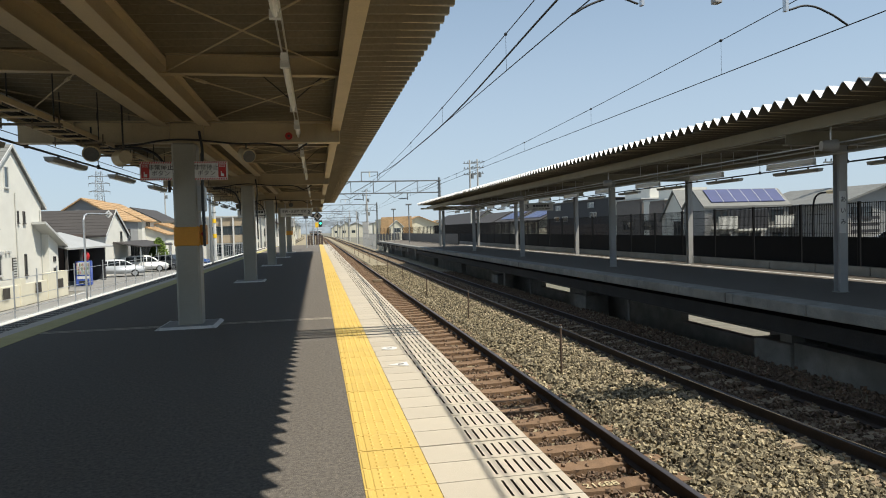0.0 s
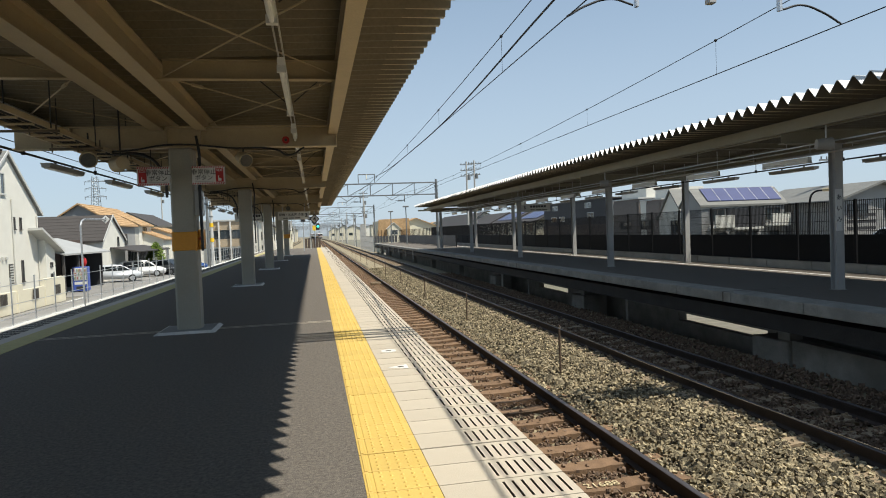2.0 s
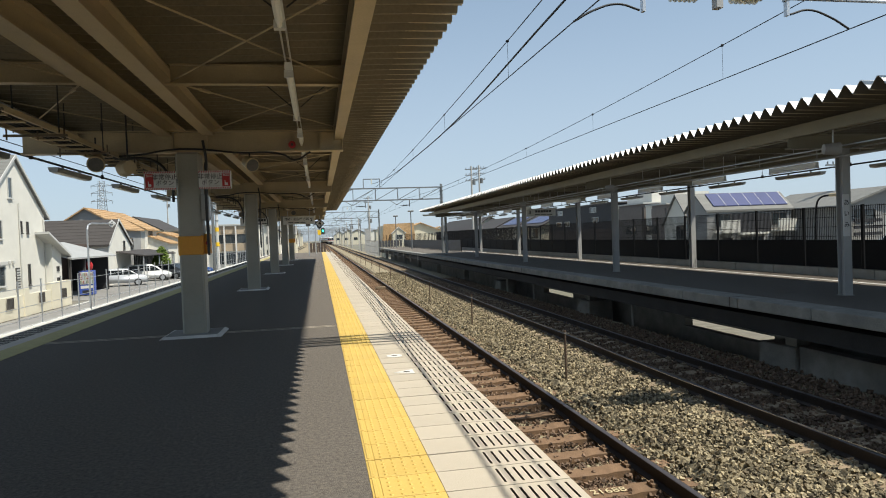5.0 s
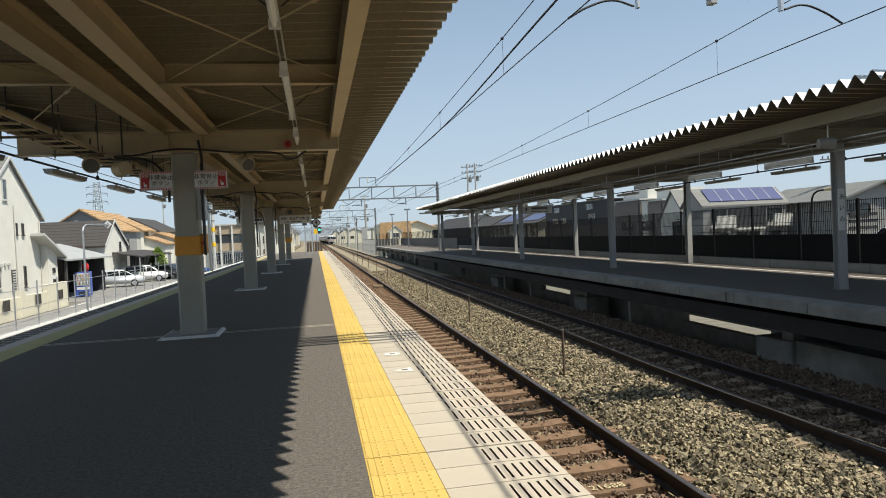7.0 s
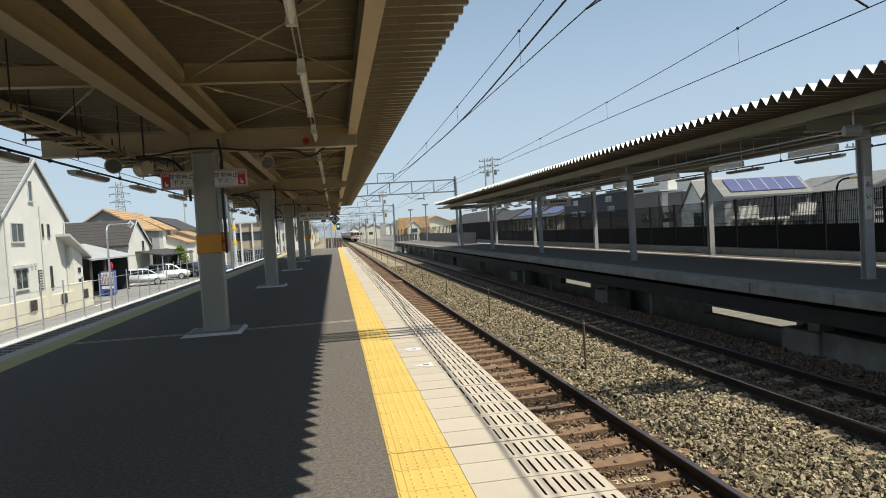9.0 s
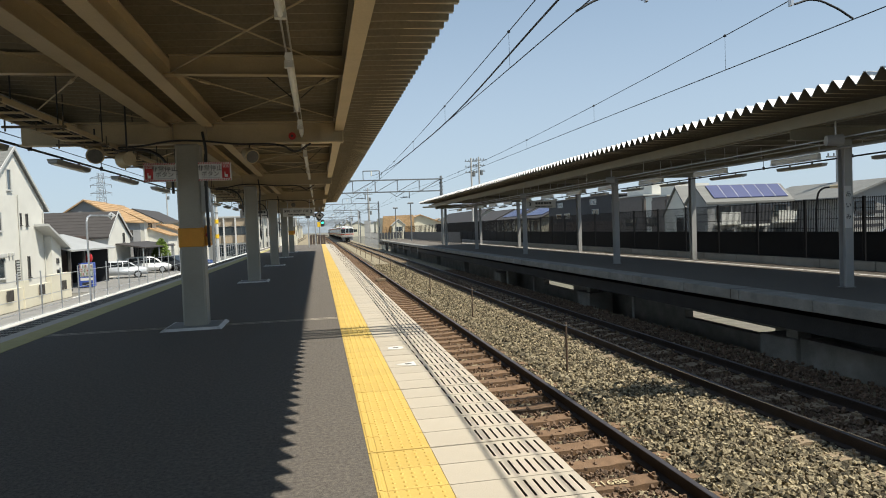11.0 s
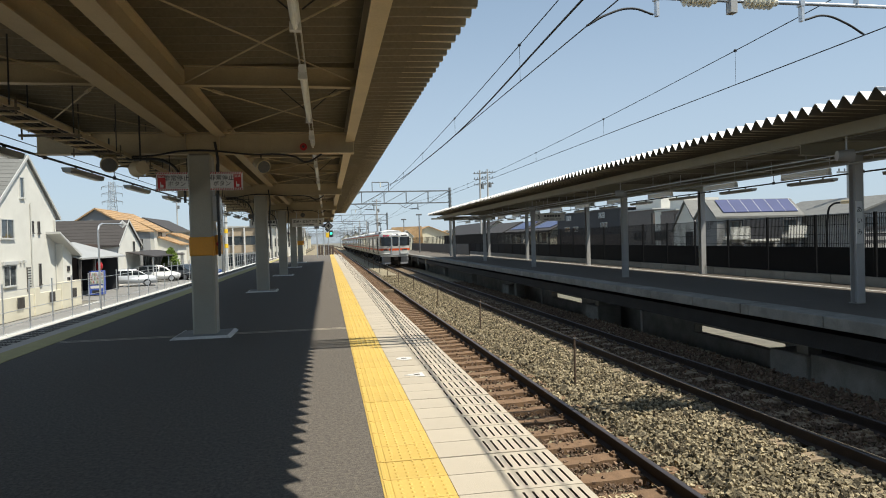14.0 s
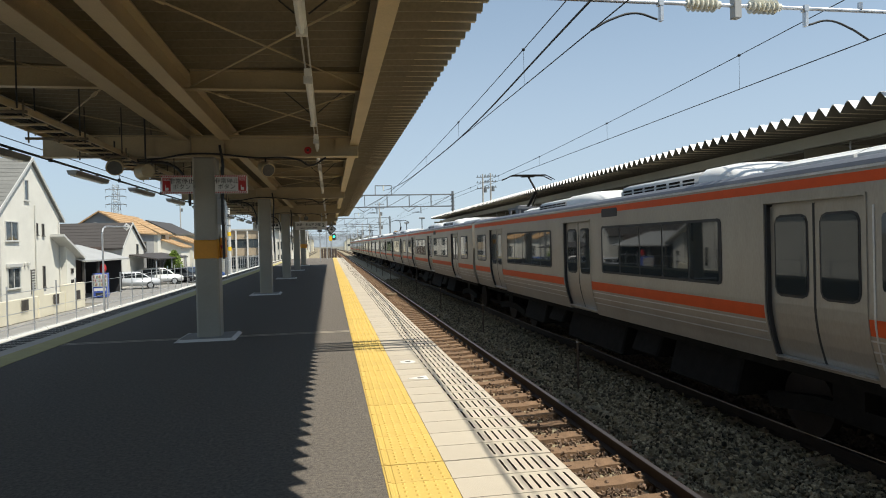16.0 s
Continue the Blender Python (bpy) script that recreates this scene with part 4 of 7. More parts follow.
for x in (6.3, 7.1):
    bm = B()
    rod(bm, (x, 0, 4.05), (x, 0, 4.13), 0.03, 6)
    part("pipe_fitting", bm, GALV, g)
# out-of-view box added to cast the shadow patch on the ballast
bm = B()
box(bm, 7.1, 8.4, -0.25, 0.2, 4.95, 5.15, 0.02)
part("wire_bracket", bm, MAST_STEEL, g)

line = thing("overhead_wires", "dark contact and messenger wires over both tracks", "overhead wire", kind="structure")


SUPPORTS = [-38, 6.9, 52, 97, 142, 187, 232, 277, 322, 367]
for x, d in ((2.85, 5.15), (6.4, 5.15)):
    bm = B()
    pts = [(x + bend(y), y, 3.68) for y in SUPPORTS]
    for p, q in zip(pts, pts[1:]):
        rod(bm, p, q, 0.0075, 6)
    part("contact_wire", bm, WIRE, line)
    bm = B()
    dr = B()
    for a, b in zip(SUPPORTS, SUPPORTS[1:]):
        prev = None
        for k in range(19):
            f = k / 18
            y = a + (b - a) * f
            z = 4.31 - 0.45 * 4 * f * (1 - f)
            p = (x + bend(y), y, z)
            if prev:
                rod(bm, prev, p, 0.007, 6)
            if k % 2 == 1:
                rod(dr, p, (p[0], y, 3.68), 0.0028, 4)
                if y < 30:
                    bmesh.ops.create_icosphere(dr, subdivisions=1, radius=0.028, matrix=Matrix.Translation(p))
            prev = p
    part("messenger_wire", bm, WIRE, line)
    part("dropper", dr, WIRE, line)
curve_rod("overlap_wire", [(2.72, -6, 4.4), (2.79, 6.9, 3.95), (2.87, 13.2, 3.73), (2.9, 19, 3.72), (3.1, 27, 3.95), (3.55, 38, 4.6), (4.25, 52, 5.6)], 0.013, WIRE, line)
for i, (x, z) in enumerate(((-6.0, 3.53), (-6.0, 4.3))):
    bm = B()
    pts = [(x + bend(y), y, z) for y in SUPPORTS[1:]]
    for p, q in zip(pts, pts[1:]):
        rod(bm, p, q, 0.01, 5)
    part("feeder_wire", bm, WIRE, line)

# stakes with a rope between the tracks
STAKE = mat("weathered_stake", (0.09, 0.06, 0.04), 0.85, var=0.2, scale=10, bump=0.3)
for i in range(-1, 10):
    y = 10.8 + 7.15 * i
    c = thing("stake", "weathered brown stake in the ballast between the tracks", "stake", pose(4.14, y, -1.28), "rope stakes")
    bm = B()
    rod(bm, (0, 0, -0.1), (0.004 * (i % 3), 0, 0.90), 0.02, 8)
    part("post", bm, STAKE, c)
    bm = B()
    rod(bm, (0, 0, 0.84), (0.0, 0, 0.86), 0.026, 8)
    part("rope_ring", bm, GALV, c)
rope = thing("rope", "thin pale rope sagging between stakes beside the track", "rope")
for i in range(-1, 9):
    y = 10.8 + 7.15 * i
    curve_rod("rope_span", [(4.14, y, -0.42), (4.14, y + 2.4, -0.46), (4.14, y + 4.8, -0.46), (4.14, y + 7.15, -0.42)], 0.0035, mat("rope_fibre", (0.2, 0.17, 0.12), 0.9) if i == -1 else bpy.data.materials["rope_fibre"], rope)
for y in (33.8,):
    bx = thing("track_box", "small brown cable box beside the rail", "box", pose(3.05, y, SLEEPER_Z), "track boxes")
    bm = B()
    box(bm, -0.28, 0.22, -0.16, 0.16, 0.0, 0.12, 0.015)
    part("lid", bm, SLEEPER_FAR, bx)


# ---- the town beyond the fence on the side of track one ----
WALL_WHITE = mat("white_render", (0.656, 0.64, 0.576), 0.85, var=0.05, scale=0.8, fine=40, bump=0.15, dirt=(0.5, 0.48, 0.42), dirt_amount=0.25)
WALL_CREAM = mat("cream_render", (0.608, 0.568, 0.448), 0.85, var=0.06, scale=0.8, fine=40, bump=0.15)
WALL_GREY = mat("grey_siding", (0.277, 0.277, 0.271), 0.8, var=0.06, scale=0.8, fine=20, bump=0.1)
WALL_BEIGE = mat("beige_siding", (0.37, 0.296, 0.207), 0.8, var=0.06, scale=0.8, fine=20, bump=0.1)
WALL_DARK = mat("dark_siding", (0.03, 0.0312, 0.036), 0.7, var=0.1, scale=0.8, fine=20, bump=0.1)
WALL_BROWN = mat("brown_siding", (0.084, 0.0595, 0.049), 0.75, var=0.1, scale=0.8, fine=20, bump=0.1)
ROOF_GREY = mat("grey_slate_roof", (0.152, 0.152, 0.141), 0.75, var=0.14, scale=1.0, fine=8, bump=0.5, stretch=(1, 1, 6))
ROOF_BROWN = mat("dark_brown_roof", (0.0471, 0.041, 0.0372), 0.7, var=0.14, scale=1.0, fine=8, bump=0.5, stretch=(1, 1, 6))
ROOF_ORANGE = mat("orange_tile_roof", (0.39, 0.25, 0.125), 0.75, var=0.25, scale=1.2, fine=6, bump=0.6)
ROOF_PALE = mat("pale_metal_roof", (0.4, 0.4, 0.384), 0.5, 0.2, var=0.08, scale=0.6, bump=0.05)
PANE = glass("house_glass", (0.035, 0.045, 0.05), 0.06)
FRAME = mat("window_frame_white", (0.48, 0.48, 0.456), 0.5, var=0.03, bump=0.0)
FRAME_DARK = mat("window_frame_dark", (0.06, 0.055, 0.05), 0.5, var=0.05, bump=0.0)
PIPE_W = mat("drain_pipe", (0.496, 0.488, 0.448), 0.5, var=0.04, bump=0.0)


def window(h, x, y0, y1, z0, z1, s=1, frame_mat=None, bars=1, sill=True):
    """A window on a wall that faces +x (s = 1) or -x (s = -1): frame proud of the wall, panes set back in it."""
    fm = frame_mat or FRAME
    bm = B()
    t = 0.05
    for a, b, c, d in ((y0, y1, z0, z0 + t), (y0, y1, z1 - t, z1), (y0, y0 + t, z0 + t, z1 - t), (y1 - t, y1, z0 + t, z1 - t)):
        box(bm, x + s * 0.003, x + s * 0.06, a, b, c, d)
    for k in range(bars):
        m = y0 + (y1 - y0) * (k + 1) / (bars + 1)
        box(bm, x + s * 0.003, x + s * 0.045, m - 0.02, m + 0.02, z0 + t, z1 - t)
    w = part("window", bm, fm, h)
    bm = B()
    box(bm, x + s * 0.003, x + s * 0.02, y0 + t, y1 - t, z0 + t, z1 - t)
    part("pane", bm, PANE, w)
    if sill:
        bm = B()
        box(bm, x + s * 0.003, x + s * 0.1, y0 - 0.04, y1 + 0.04, z0 - 0.05, z0 - 0.001)
        part("sill", bm, fm, w)


def window_y(h, y, x0, x1, z0, z1, frame_mat=None, bars=1):
    """A window on a wall that faces -y."""
    fm = frame_mat or FRAME
    bm = B()
    t = 0.05
    for a, b, c, d in ((x0, x1, z0, z0 + t), (x0, x1, z1 - t, z1), (x0, x0 + t, z0 + t, z1 - t), (x1 - t, x1, z0 + t, z1 - t)):
        box(bm, a, b, y - 0.06, y - 0.003, c, d)
    for k in range(bars):
        m = x0 + (x1 - x0) * (k + 1) / (bars + 1)
        box(bm, m - 0.02, m + 0.02, y - 0.045, y - 0.003, z0 + t, z1 - t)
    w = part("window", bm, fm, h)
    bm = B()
    box(bm, x0 + t, x1 - t, y - 0.02, y - 0.003, z0 + t, z1 - t)
    part("pane", bm, PANE, w)


def gable_x(h, x0, x1, y0, y1, zg, eave, apex, wall, roof, over=0.35, ym=None, thick=0.14, courses=0.0):
    """A gabled volume whose ridge runs along x; its gables face +x and -x."""
    ym = (y0 + y1) / 2 if ym is None else ym
    bm = B()
    prism(bm, [(y0, zg), (y1, zg), (y1, eave), (ym, apex), (y0, eave)], "x", x0, x1)
    part("wall", bm, wall, h)
    for ya, yb in ((y0, -1), (y1, 1)):
        run = abs(ym - ya)
        sl = (apex - eave) / run
        yo = ya + yb * over
        zo = eave - over * sl
        bm = B()
        prism(bm, [(ym, apex + 0.02), (yo, zo + 0.02), (yo, zo + 0.02 + thick), (ym, apex + 0.02 + thick)], "x", x0 - 0.15, x1 + 0.15)
        rf = part("roof", bm, roof, h)
        if courses:
            n = int(math.hypot(run + over, (run + over) * sl) / courses)
            bm = B()
            for k in range(n):
                f = k / n
                y = ym + (yo - ym) * f
                z = apex + 0.02 + thick + (zo - apex) * f
                prism(bm, [(y, z), (y + (yo - ym) / n * 0.98, z + (zo - apex) / n + 0.03), (y + (yo - ym) / n * 0.98, z + (zo - apex) / n - 0.01)], "x", x0 - 0.15, x1 + 0.15)
            part("roof_shingle", bm, roof, rf)["kind"] = "stuff"
        bm = B()
        prism(bm, [(ym, apex + 0.0), (yo, zo), (yo, zo + 0.2), (ym, apex + 0.2)], "x", x1 + 0.152, x1 + 0.2)
        part("barge_board", bm, FRAME, h)


def gable_y(h, x0, x1, y0, y1, zg, eave, apex, wall, roof, over=0.35, thick=0.14, xm=None):
    """A gabled volume whose ridge runs along y; its roof slopes face +x and -x."""
    xm = (x0 + x1) / 2 if xm is None else xm
    bm = B()
    prism(bm, [(x0, zg), (x1, zg), (x1, eave), (xm, apex), (x0, eave)], "y", y0, y1)
    part("wall", bm, wall, h)
    for xa, s in ((x0, -1), (x1, 1)):
        sl = (apex - eave) / abs(xm - xa)
        xo, zo = xa + s * over, eave - over * sl
        bm = B()
        prism(bm, [(xm, apex + 0.02), (xo, zo + 0.02), (xo, zo + 0.02 + thick), (xm, apex + 0.02 + thick)], "y", y0 - over, y1 + over)
        part("roof", bm, roof, h)


G = GROUND_Z
# road and forecourt
bm = B()
box(bm, -15.2, -8.9, -10, 130, G - 0.2, G + 0.005)
tagged(part("road", bm, ROAD), "pale grey asphalt road beside the railway fence", "road", kind="structure")
bm = B()
box(bm, -30, -15.25, 47, 82, G - 0.2, G + 0.012)
tagged(part("forecourt", bm, ROAD), "pale asphalt car park in front of the houses", "road", kind="structure")
bm = B()
box(bm, -14.9, -14.78, 43, 46, G + 0.005, G + 0.012)
box(bm, -9.6, -9.48, -5, 120, G + 0.005, G + 0.012)
tagged(part("road_line", bm, WHITE_PAINT), "white painted road edge line", "line", kind="structure")

# white cable duct and fence at the top of the bank
bm = B()
box(bm, -9.0, -8.55, -10, 110, G - 0.1, -0.95)
tagged(part("bank_wall", bm, CONCRETE), "concrete retaining wall below the trackside fence", "wall", kind="structure")
d = thing("cable_duct", "white painted cable duct along the trackside fence", "duct")
bm = B()
rod(bm, (-7.95, 4, -0.78), (-7.95, 110, -0.78), 0.07, 12)
part("pipe", bm, WHITE_PAINT, d)
for i in range(40):
    bm = B()
    rod(bm, (-7.95, 5.1 + 2.1 * i, -0.78), (-7.95, 5.22 + 2.1 * i, -0.78), 0.085, 12)
    part("collar", bm, WHITE_PAINT, d)
bm = B()
box(bm, -8.5, -7.7, 2, 110, -1.32, -0.88)
tagged(part("duct_bank", bm, CONCRETE), "concrete strip under the white cable duct", "kerb", kind="structure")
fl = thing("trackside_fence", "light grey post and wire fence beside track one", "fence", kind="structure")
bm = B()
rod(bm, (0, 0, -1.0), (0, 0, 0.5), 0.02, 8)
rod(bm, (0, 0, 0.5), (0, 0, 0.53), 0.026, 8)
pm = mesh_of("post", bm, GALV)
for i in range(52):
    piece("post", pm, fl, (-8.1, 9.0 + 1.5 * i, 0))
for z in (0.33, -0.2, -0.55):
    bm = B()
    rod(bm, (-8.1, 6, z), (-8.1, 88, z), 0.009, 6)
    part("fence_rail", bm, GALV, fl)
s = thing("stop_marker_pole", "slim bent grey pole with white diamond number four sign", "sign")
bm = B()
pts = [(-7.9, 24.5, -1.0), (-7.9, 24.5, 2.0), (-7.89, 24.58, 2.15), (-7.86, 24.75, 2.22), (-7.7, 26.58, 2.26)]
for a, b in zip(pts, pts[1:]):
    rod(bm, a, b, 0.033, 10)
part("pole", bm, GALV, s)
bm = B()
diamond(bm, -7.7, 2.26, 0.15, 26.58, 26.62)
part("plate", bm, SIGN_WHITE, s)
words("4", 0.2, SIGN_BLACK, face(-7.7, 26.575, 2.26), s)

# white house with an attic gable
h = thing("white_house", "white rendered two-storey house with a steep grey gable roof", "house")
X = -17.55
gable_x(h, X - 9, X, 38.4, 46.6, G, 3.6, 6.85, WALL_WHITE, ROOF_GREY, 0.4, 42.5, courses=0.4)
for y0, y1, z0, z1, n in ((39.2, 40.7, 2.04, 3.14, 1), (41.6, 42.15, 4.42, 5.66, 0), (43.0, 43.25, 2.41, 3.14, 0), (43.85, 44.12, 2.39, 3.13, 0), (39.3, 40.8, -0.62, 0.54, 1), (43.8, 44.1, -0.77, 0.53, 0)):
    window(h, X, y0, y1, z0, z1, 1, FRAME_DARK if n == 0 and z0 < 4 else FRAME, n)
bm = B()
box(bm, X + 0.003, X + 0.16, 39.2, 40.9, 0.56, 0.78, 0.02)
part("shutter_box", bm, FRAME, h)
bm = B()
box(bm, X + 0.003, X + 0.05, 42.15, 42.65, -1.1, 0.36)
lw = part("louvre_window", bm, FRAME_DARK, h)
for k in range(9):
    bm = B()
    box(bm, X + 0.051, X + 0.07, 42.2, 42.6, -1.05 + k * 0.155, -0.97 + k * 0.155)
    part("slat", bm, FRAME, lw)
for y, z in ((42.85, 4.2), (38.5, 3.3), (46.3, 3.3)):
    bm = B()
    rod(bm, (X + 0.06, y, G), (X + 0.06, y, z), 0.04, 8)
    part("drain_pipe", bm, PIPE_W, h)
for y in (41.3, 41.75):
    bm = B()
    box(bm, X + 0.003, X + 0.14, y, y + 0.14, 0.62, 0.82, 0.03)
    part("vent_hood", bm, FRAME, h)
bm = B()
prism(bm, [(46.5, G), (48.0, G), (48.0, 1.05), (46.5, 1.75)], "x", X - 6, X + 0.4)
part("annex_wall", bm, WALL_WHITE, h)
bm = B()
prism(bm, [(45.0, 2.35), (48.6, 0.82), (48.6, 0.97), (45.0, 2.5)], "x", X - 6, X + 0.85)
part("annex_roof", bm, FRAME, h)
for z0, z1 in ((-0.1, 0.25), (-0.9, -0.5)):
    window(h, X + 0.4, 47.1, 47.5, z0, z1, 1, FRAME_DARK, 0, False)
w = thing("garden_wall", "low cream rendered garden wall with grilled openings", "wall")
bm = B()
box(bm, -15.55, -15.35, 30, 41.2, G, -0.95, 0.01)
box(bm, -15.6, -15.3, 41.2, 44.2, G, -0.55, 0.01)
box(bm, -15.62, -15.28, 37.6, 38.2, G, -0.62, 0.01)
part("wall", bm, WALL_CREAM, w)
for y in (35.6, 39.4, 42.6):
    for k in range(6):
        bm = B()
        box(bm, -15.29, -15.25, y + k * 0.13, y + k * 0.13 + 0.05, -1.55, -1.0)
        part("grille_bar", bm, FRAME_DARK, w)

# shop with a dark roof, its porch and carport
h = thing("gabled_shop", "white gabled shop with a dark brown roof and pale porch", "house")
X = -18.85
gable_x(h, X - 16, X, 63.9, 70.9, G, 1.63, 3.87, WALL_WHITE, ROOF_BROWN, 0.25, 66.9, courses=0.5)
window(h, X, 68.4, 69.0, 1.05, 1.96, 1, FRAME_DARK, 0)
window_y(h, 63.9, -31, -27, -0.3, 1.0, FRAME_DARK, 2)
bm = B()
prism(bm, [(-16.6, 0.62), (-16.6, 0.74), (-20.5, 1.92), (-20.5, 1.8)], "y", 48.3, 58.2)
part("porch_roof", bm, ROOF_PALE, h)
for y in (48.6, 51.4):
    bm = B()
    box(bm, -16.95, -16.8, y, y + 0.15, G, 0.68)
    part("porch_post", bm, FRAME_DARK, h)
bm = B()
box(bm, -20.6, -20.4, 48.3, 63.9, G, 1.75)
part("shop_front", bm, WALL_BROWN, h)
for y in (49.5, 51.8, 54.4):
    window(h, -20.4, y, y + 1.6, -1.6, 0.6, 1, FRAME_DARK, 1, False)
bm = B()
box(bm, -20.6, -17.3, 58.25, 58.4, G, 0.85)
part("side_screen", bm, WALL_DARK, h)
bm = B()
prism(bm, [(-16.3, 0.38), (-16.3, 0.5), (-19.2, 1.02), (-19.2, 0.9)], "y", 66.0, 79.5)
part("carport_roof", bm, ROOF_BROWN, h)
for y in (66.3, 72.5, 79.0):
    bm = B()
    rod(bm, (-16.5, y, G), (-16.5, y, 0.4), 0.06, 8)
    part("carport_post", bm, GALV, h)
bm = B()
box(bm, -18.6, -18.5, 71.0, 80, G, 0.7)
part("carport_screen", bm, WALL_DARK, h)
for i in range(14):
    bm = B()
    box(bm, -18.49, -18.46, 71.2 + i * 0.6, 71.25 + i * 0.6, G, 0.7)
    part("screen_batten", bm, FRAME, h)
l = thing("paper_lantern", "red paper lantern hung under the porch roof", "lantern")
bm = B()
bmesh.ops.create_uvsphere(bm, u_segments=14, v_segments=10, radius=0.3, matrix=Matrix.Translation((-16.9, 52.6, 0.05)) @ Matrix.Diagonal((0.8, 0.8, 1.25, 1)))
part("shade", bm, SIGN_RED, l, "", True)
bm = B()
rod(bm, (-16.9, 52.6, 0.4), (-16.9, 52.6, 0.7), 0.015, 5)
rod(bm, (-16.9, 52.6, 0.4), (-16.9, 52.6, 0.46), 0.1, 10)
part("cap", bm, SIGN_BLACK, l)
v = thing("vending_machine", "blue and white drinks vending machine by the road", "vending machine", pose(-16.75, 51.6, G, 0, 0, 8))
VBLUE = mat("vending_blue", (0.05, 0.1, 0.4), 0.4, bump=0.0)
bm = B()
box(bm, -0.5, 0.5, -0.35, 0.35, 0.08, 1.83, 0.02)
part("cabinet", bm, VBLUE, v)
bm = B()
box(bm, -0.44, 0.44, -0.37, -0.351, 0.85, 1.75)
dp = part("display", bm, SIGN_WHITE, v)
BOTTLES = [mat("bottle_" + n, c, 0.4, bump=0.0) for n, c in (("green", (0.2, 0.32, 0.2)), ("amber", (0.4, 0.3, 0.18)), ("red", (0.35, 0.14, 0.14)), ("pale", (0.5, 0.55, 0.6)))]
for r0 in range(3):
    for k in range(9):
        bm = B()
        rod(bm, (-0.39 + k * 0.097, -0.385, 0.93 + r0 * 0.28), (-0.39 + k * 0.097, -0.385, 1.12 + r0 * 0.28), 0.03, 8)
        part("bottle", bm, BOTTLES[(k + r0) % 4], dp)
bm = B()
box(bm, -0.4, 0.4, -0.365, -0.351, 0.55, 0.75)
part("button_panel", bm, SIGN_WHITE, v)
bm = B()
box(bm, -0.3, 0.3, -0.365, -0.351, 0.18, 0.42)
part("delivery_slot", bm, SIGN_BLACK, v)

TYRE = mat("tyre", (0.02, 0.02, 0.02), 0.85, bump=0.1)
CAR_GLASS = glass("car_glass", (0.02, 0.025, 0.028), 0.04)
TAIL = mat("tail_lamp", (0.4, 0.02, 0.02), 0.3, bump=0.0)


def parked_car(colour, m, label, kind, name):
    """A parked car along its own x axis, nose at +x; kind: wagon or van."""
    paint = mat(name, colour, 0.3, 0.3, var=0.03, bump=0.0)
    c = thing("parked_car", label, "car", m, "parked cars")
    L, W = (4.7, 1.78) if kind == "wagon" else (4.6, 1.7)
    top = 1.56 if kind == "wagon" else 1.66
    lower = [(-L / 2, 0.32), (L / 2 - 0.05, 0.28), (L / 2, 0.6), (L / 2 - 0.1, 0.8), (L / 2 - 0.4, 0.9), (L / 2 - 0.95, 1.0), (-L / 2 + 0.08, 1.02), (-L / 2 - 0.02, 0.7)]
    bm = B()
    prism(bm, lower, "y", -W / 2, W / 2)
    bmesh.ops.bevel(bm, geom=list(bm.edges), offset=0.06, segments=2, affect="EDGES")
    part("body", bm, paint, c, "", True)
    front = L / 2 - 0.72
    cabin = [(-L / 2 + 0.1, 0.98), (front, 0.95), (front - 0.5, top - 0.3), (front - 0.98, top - 0.06), (0.0, top), (-L / 2 + 0.9, top - 0.05), (-L / 2 + 0.45, top - 0.16), (-L / 2 + 0.2, top - 0.42)]
    bm = B()
    prism(bm, cabin, "y", -W / 2 + 0.1, W / 2 - 0.1)
    bmesh.ops.bevel(bm, geom=list(bm.edges), offset=0.05, segments=2, affect="EDGES")
    cb = part("cabin", bm, paint, c, "", True)
    for s in (-1, 1):
        y = s * (W / 2 - 0.1)
        z0, z1 = 1.02, top - 0.13
        for a, b, ca in ((-L / 2 + 0.5, -0.65, 0.35), (-0.58, 0.3, 0.0), (0.37, front - 0.3, 0.62)):
            bm = B()
            prism(bm, [(a, z0), (b, z0), (b - (ca if b > 0.6 else 0), z1), (a + (ca if b < 0 else 0), z1)], "y", y, y + s * 0.012)
            part("side_window", bm, CAR_GLASS, cb)
        for x in (-L / 2 + 0.85, L / 2 - 0.85):
            bm = B()
            rod(bm, (x, s * (W / 2 - 0.2), 0.32), (x, s * (W / 2 + 0.01), 0.32), 0.32, 20)
            wh = part("wheel", bm, TYRE, c)
            bm = B()
            rod(bm, (x, s * (W / 2 + 0.011), 0.32), (x, s * (W / 2 + 0.02), 0.32), 0.2, 16)
            part("rim", bm, GALV, wh)
        bm = B()
        box(bm, L / 2 - 0.28, L / 2 + 0.0, s * (W / 2 - 0.42), s * (W / 2 - 0.08), 0.62, 0.76, 0.03)
        part("headlamp", bm, LAMP_WHITE, c)
        bm = B()
        box(bm, -L / 2 - 0.03, -L / 2 + 0.1, s * (W / 2 - 0.3), s * (W / 2 - 0.05), 0.75, 1.0, 0.02)
        part("tail_lamp", bm, TAIL, c)
    bm = B()
    prism(bm, [(front - 0.02, 1.0), (front + 0.01, 1.02), (front - 0.88, top - 0.08), (front - 0.95, top - 0.1)], "y", -W / 2 + 0.2, W / 2 - 0.2)
    part("windscreen", bm, CAR_GLASS, cb)


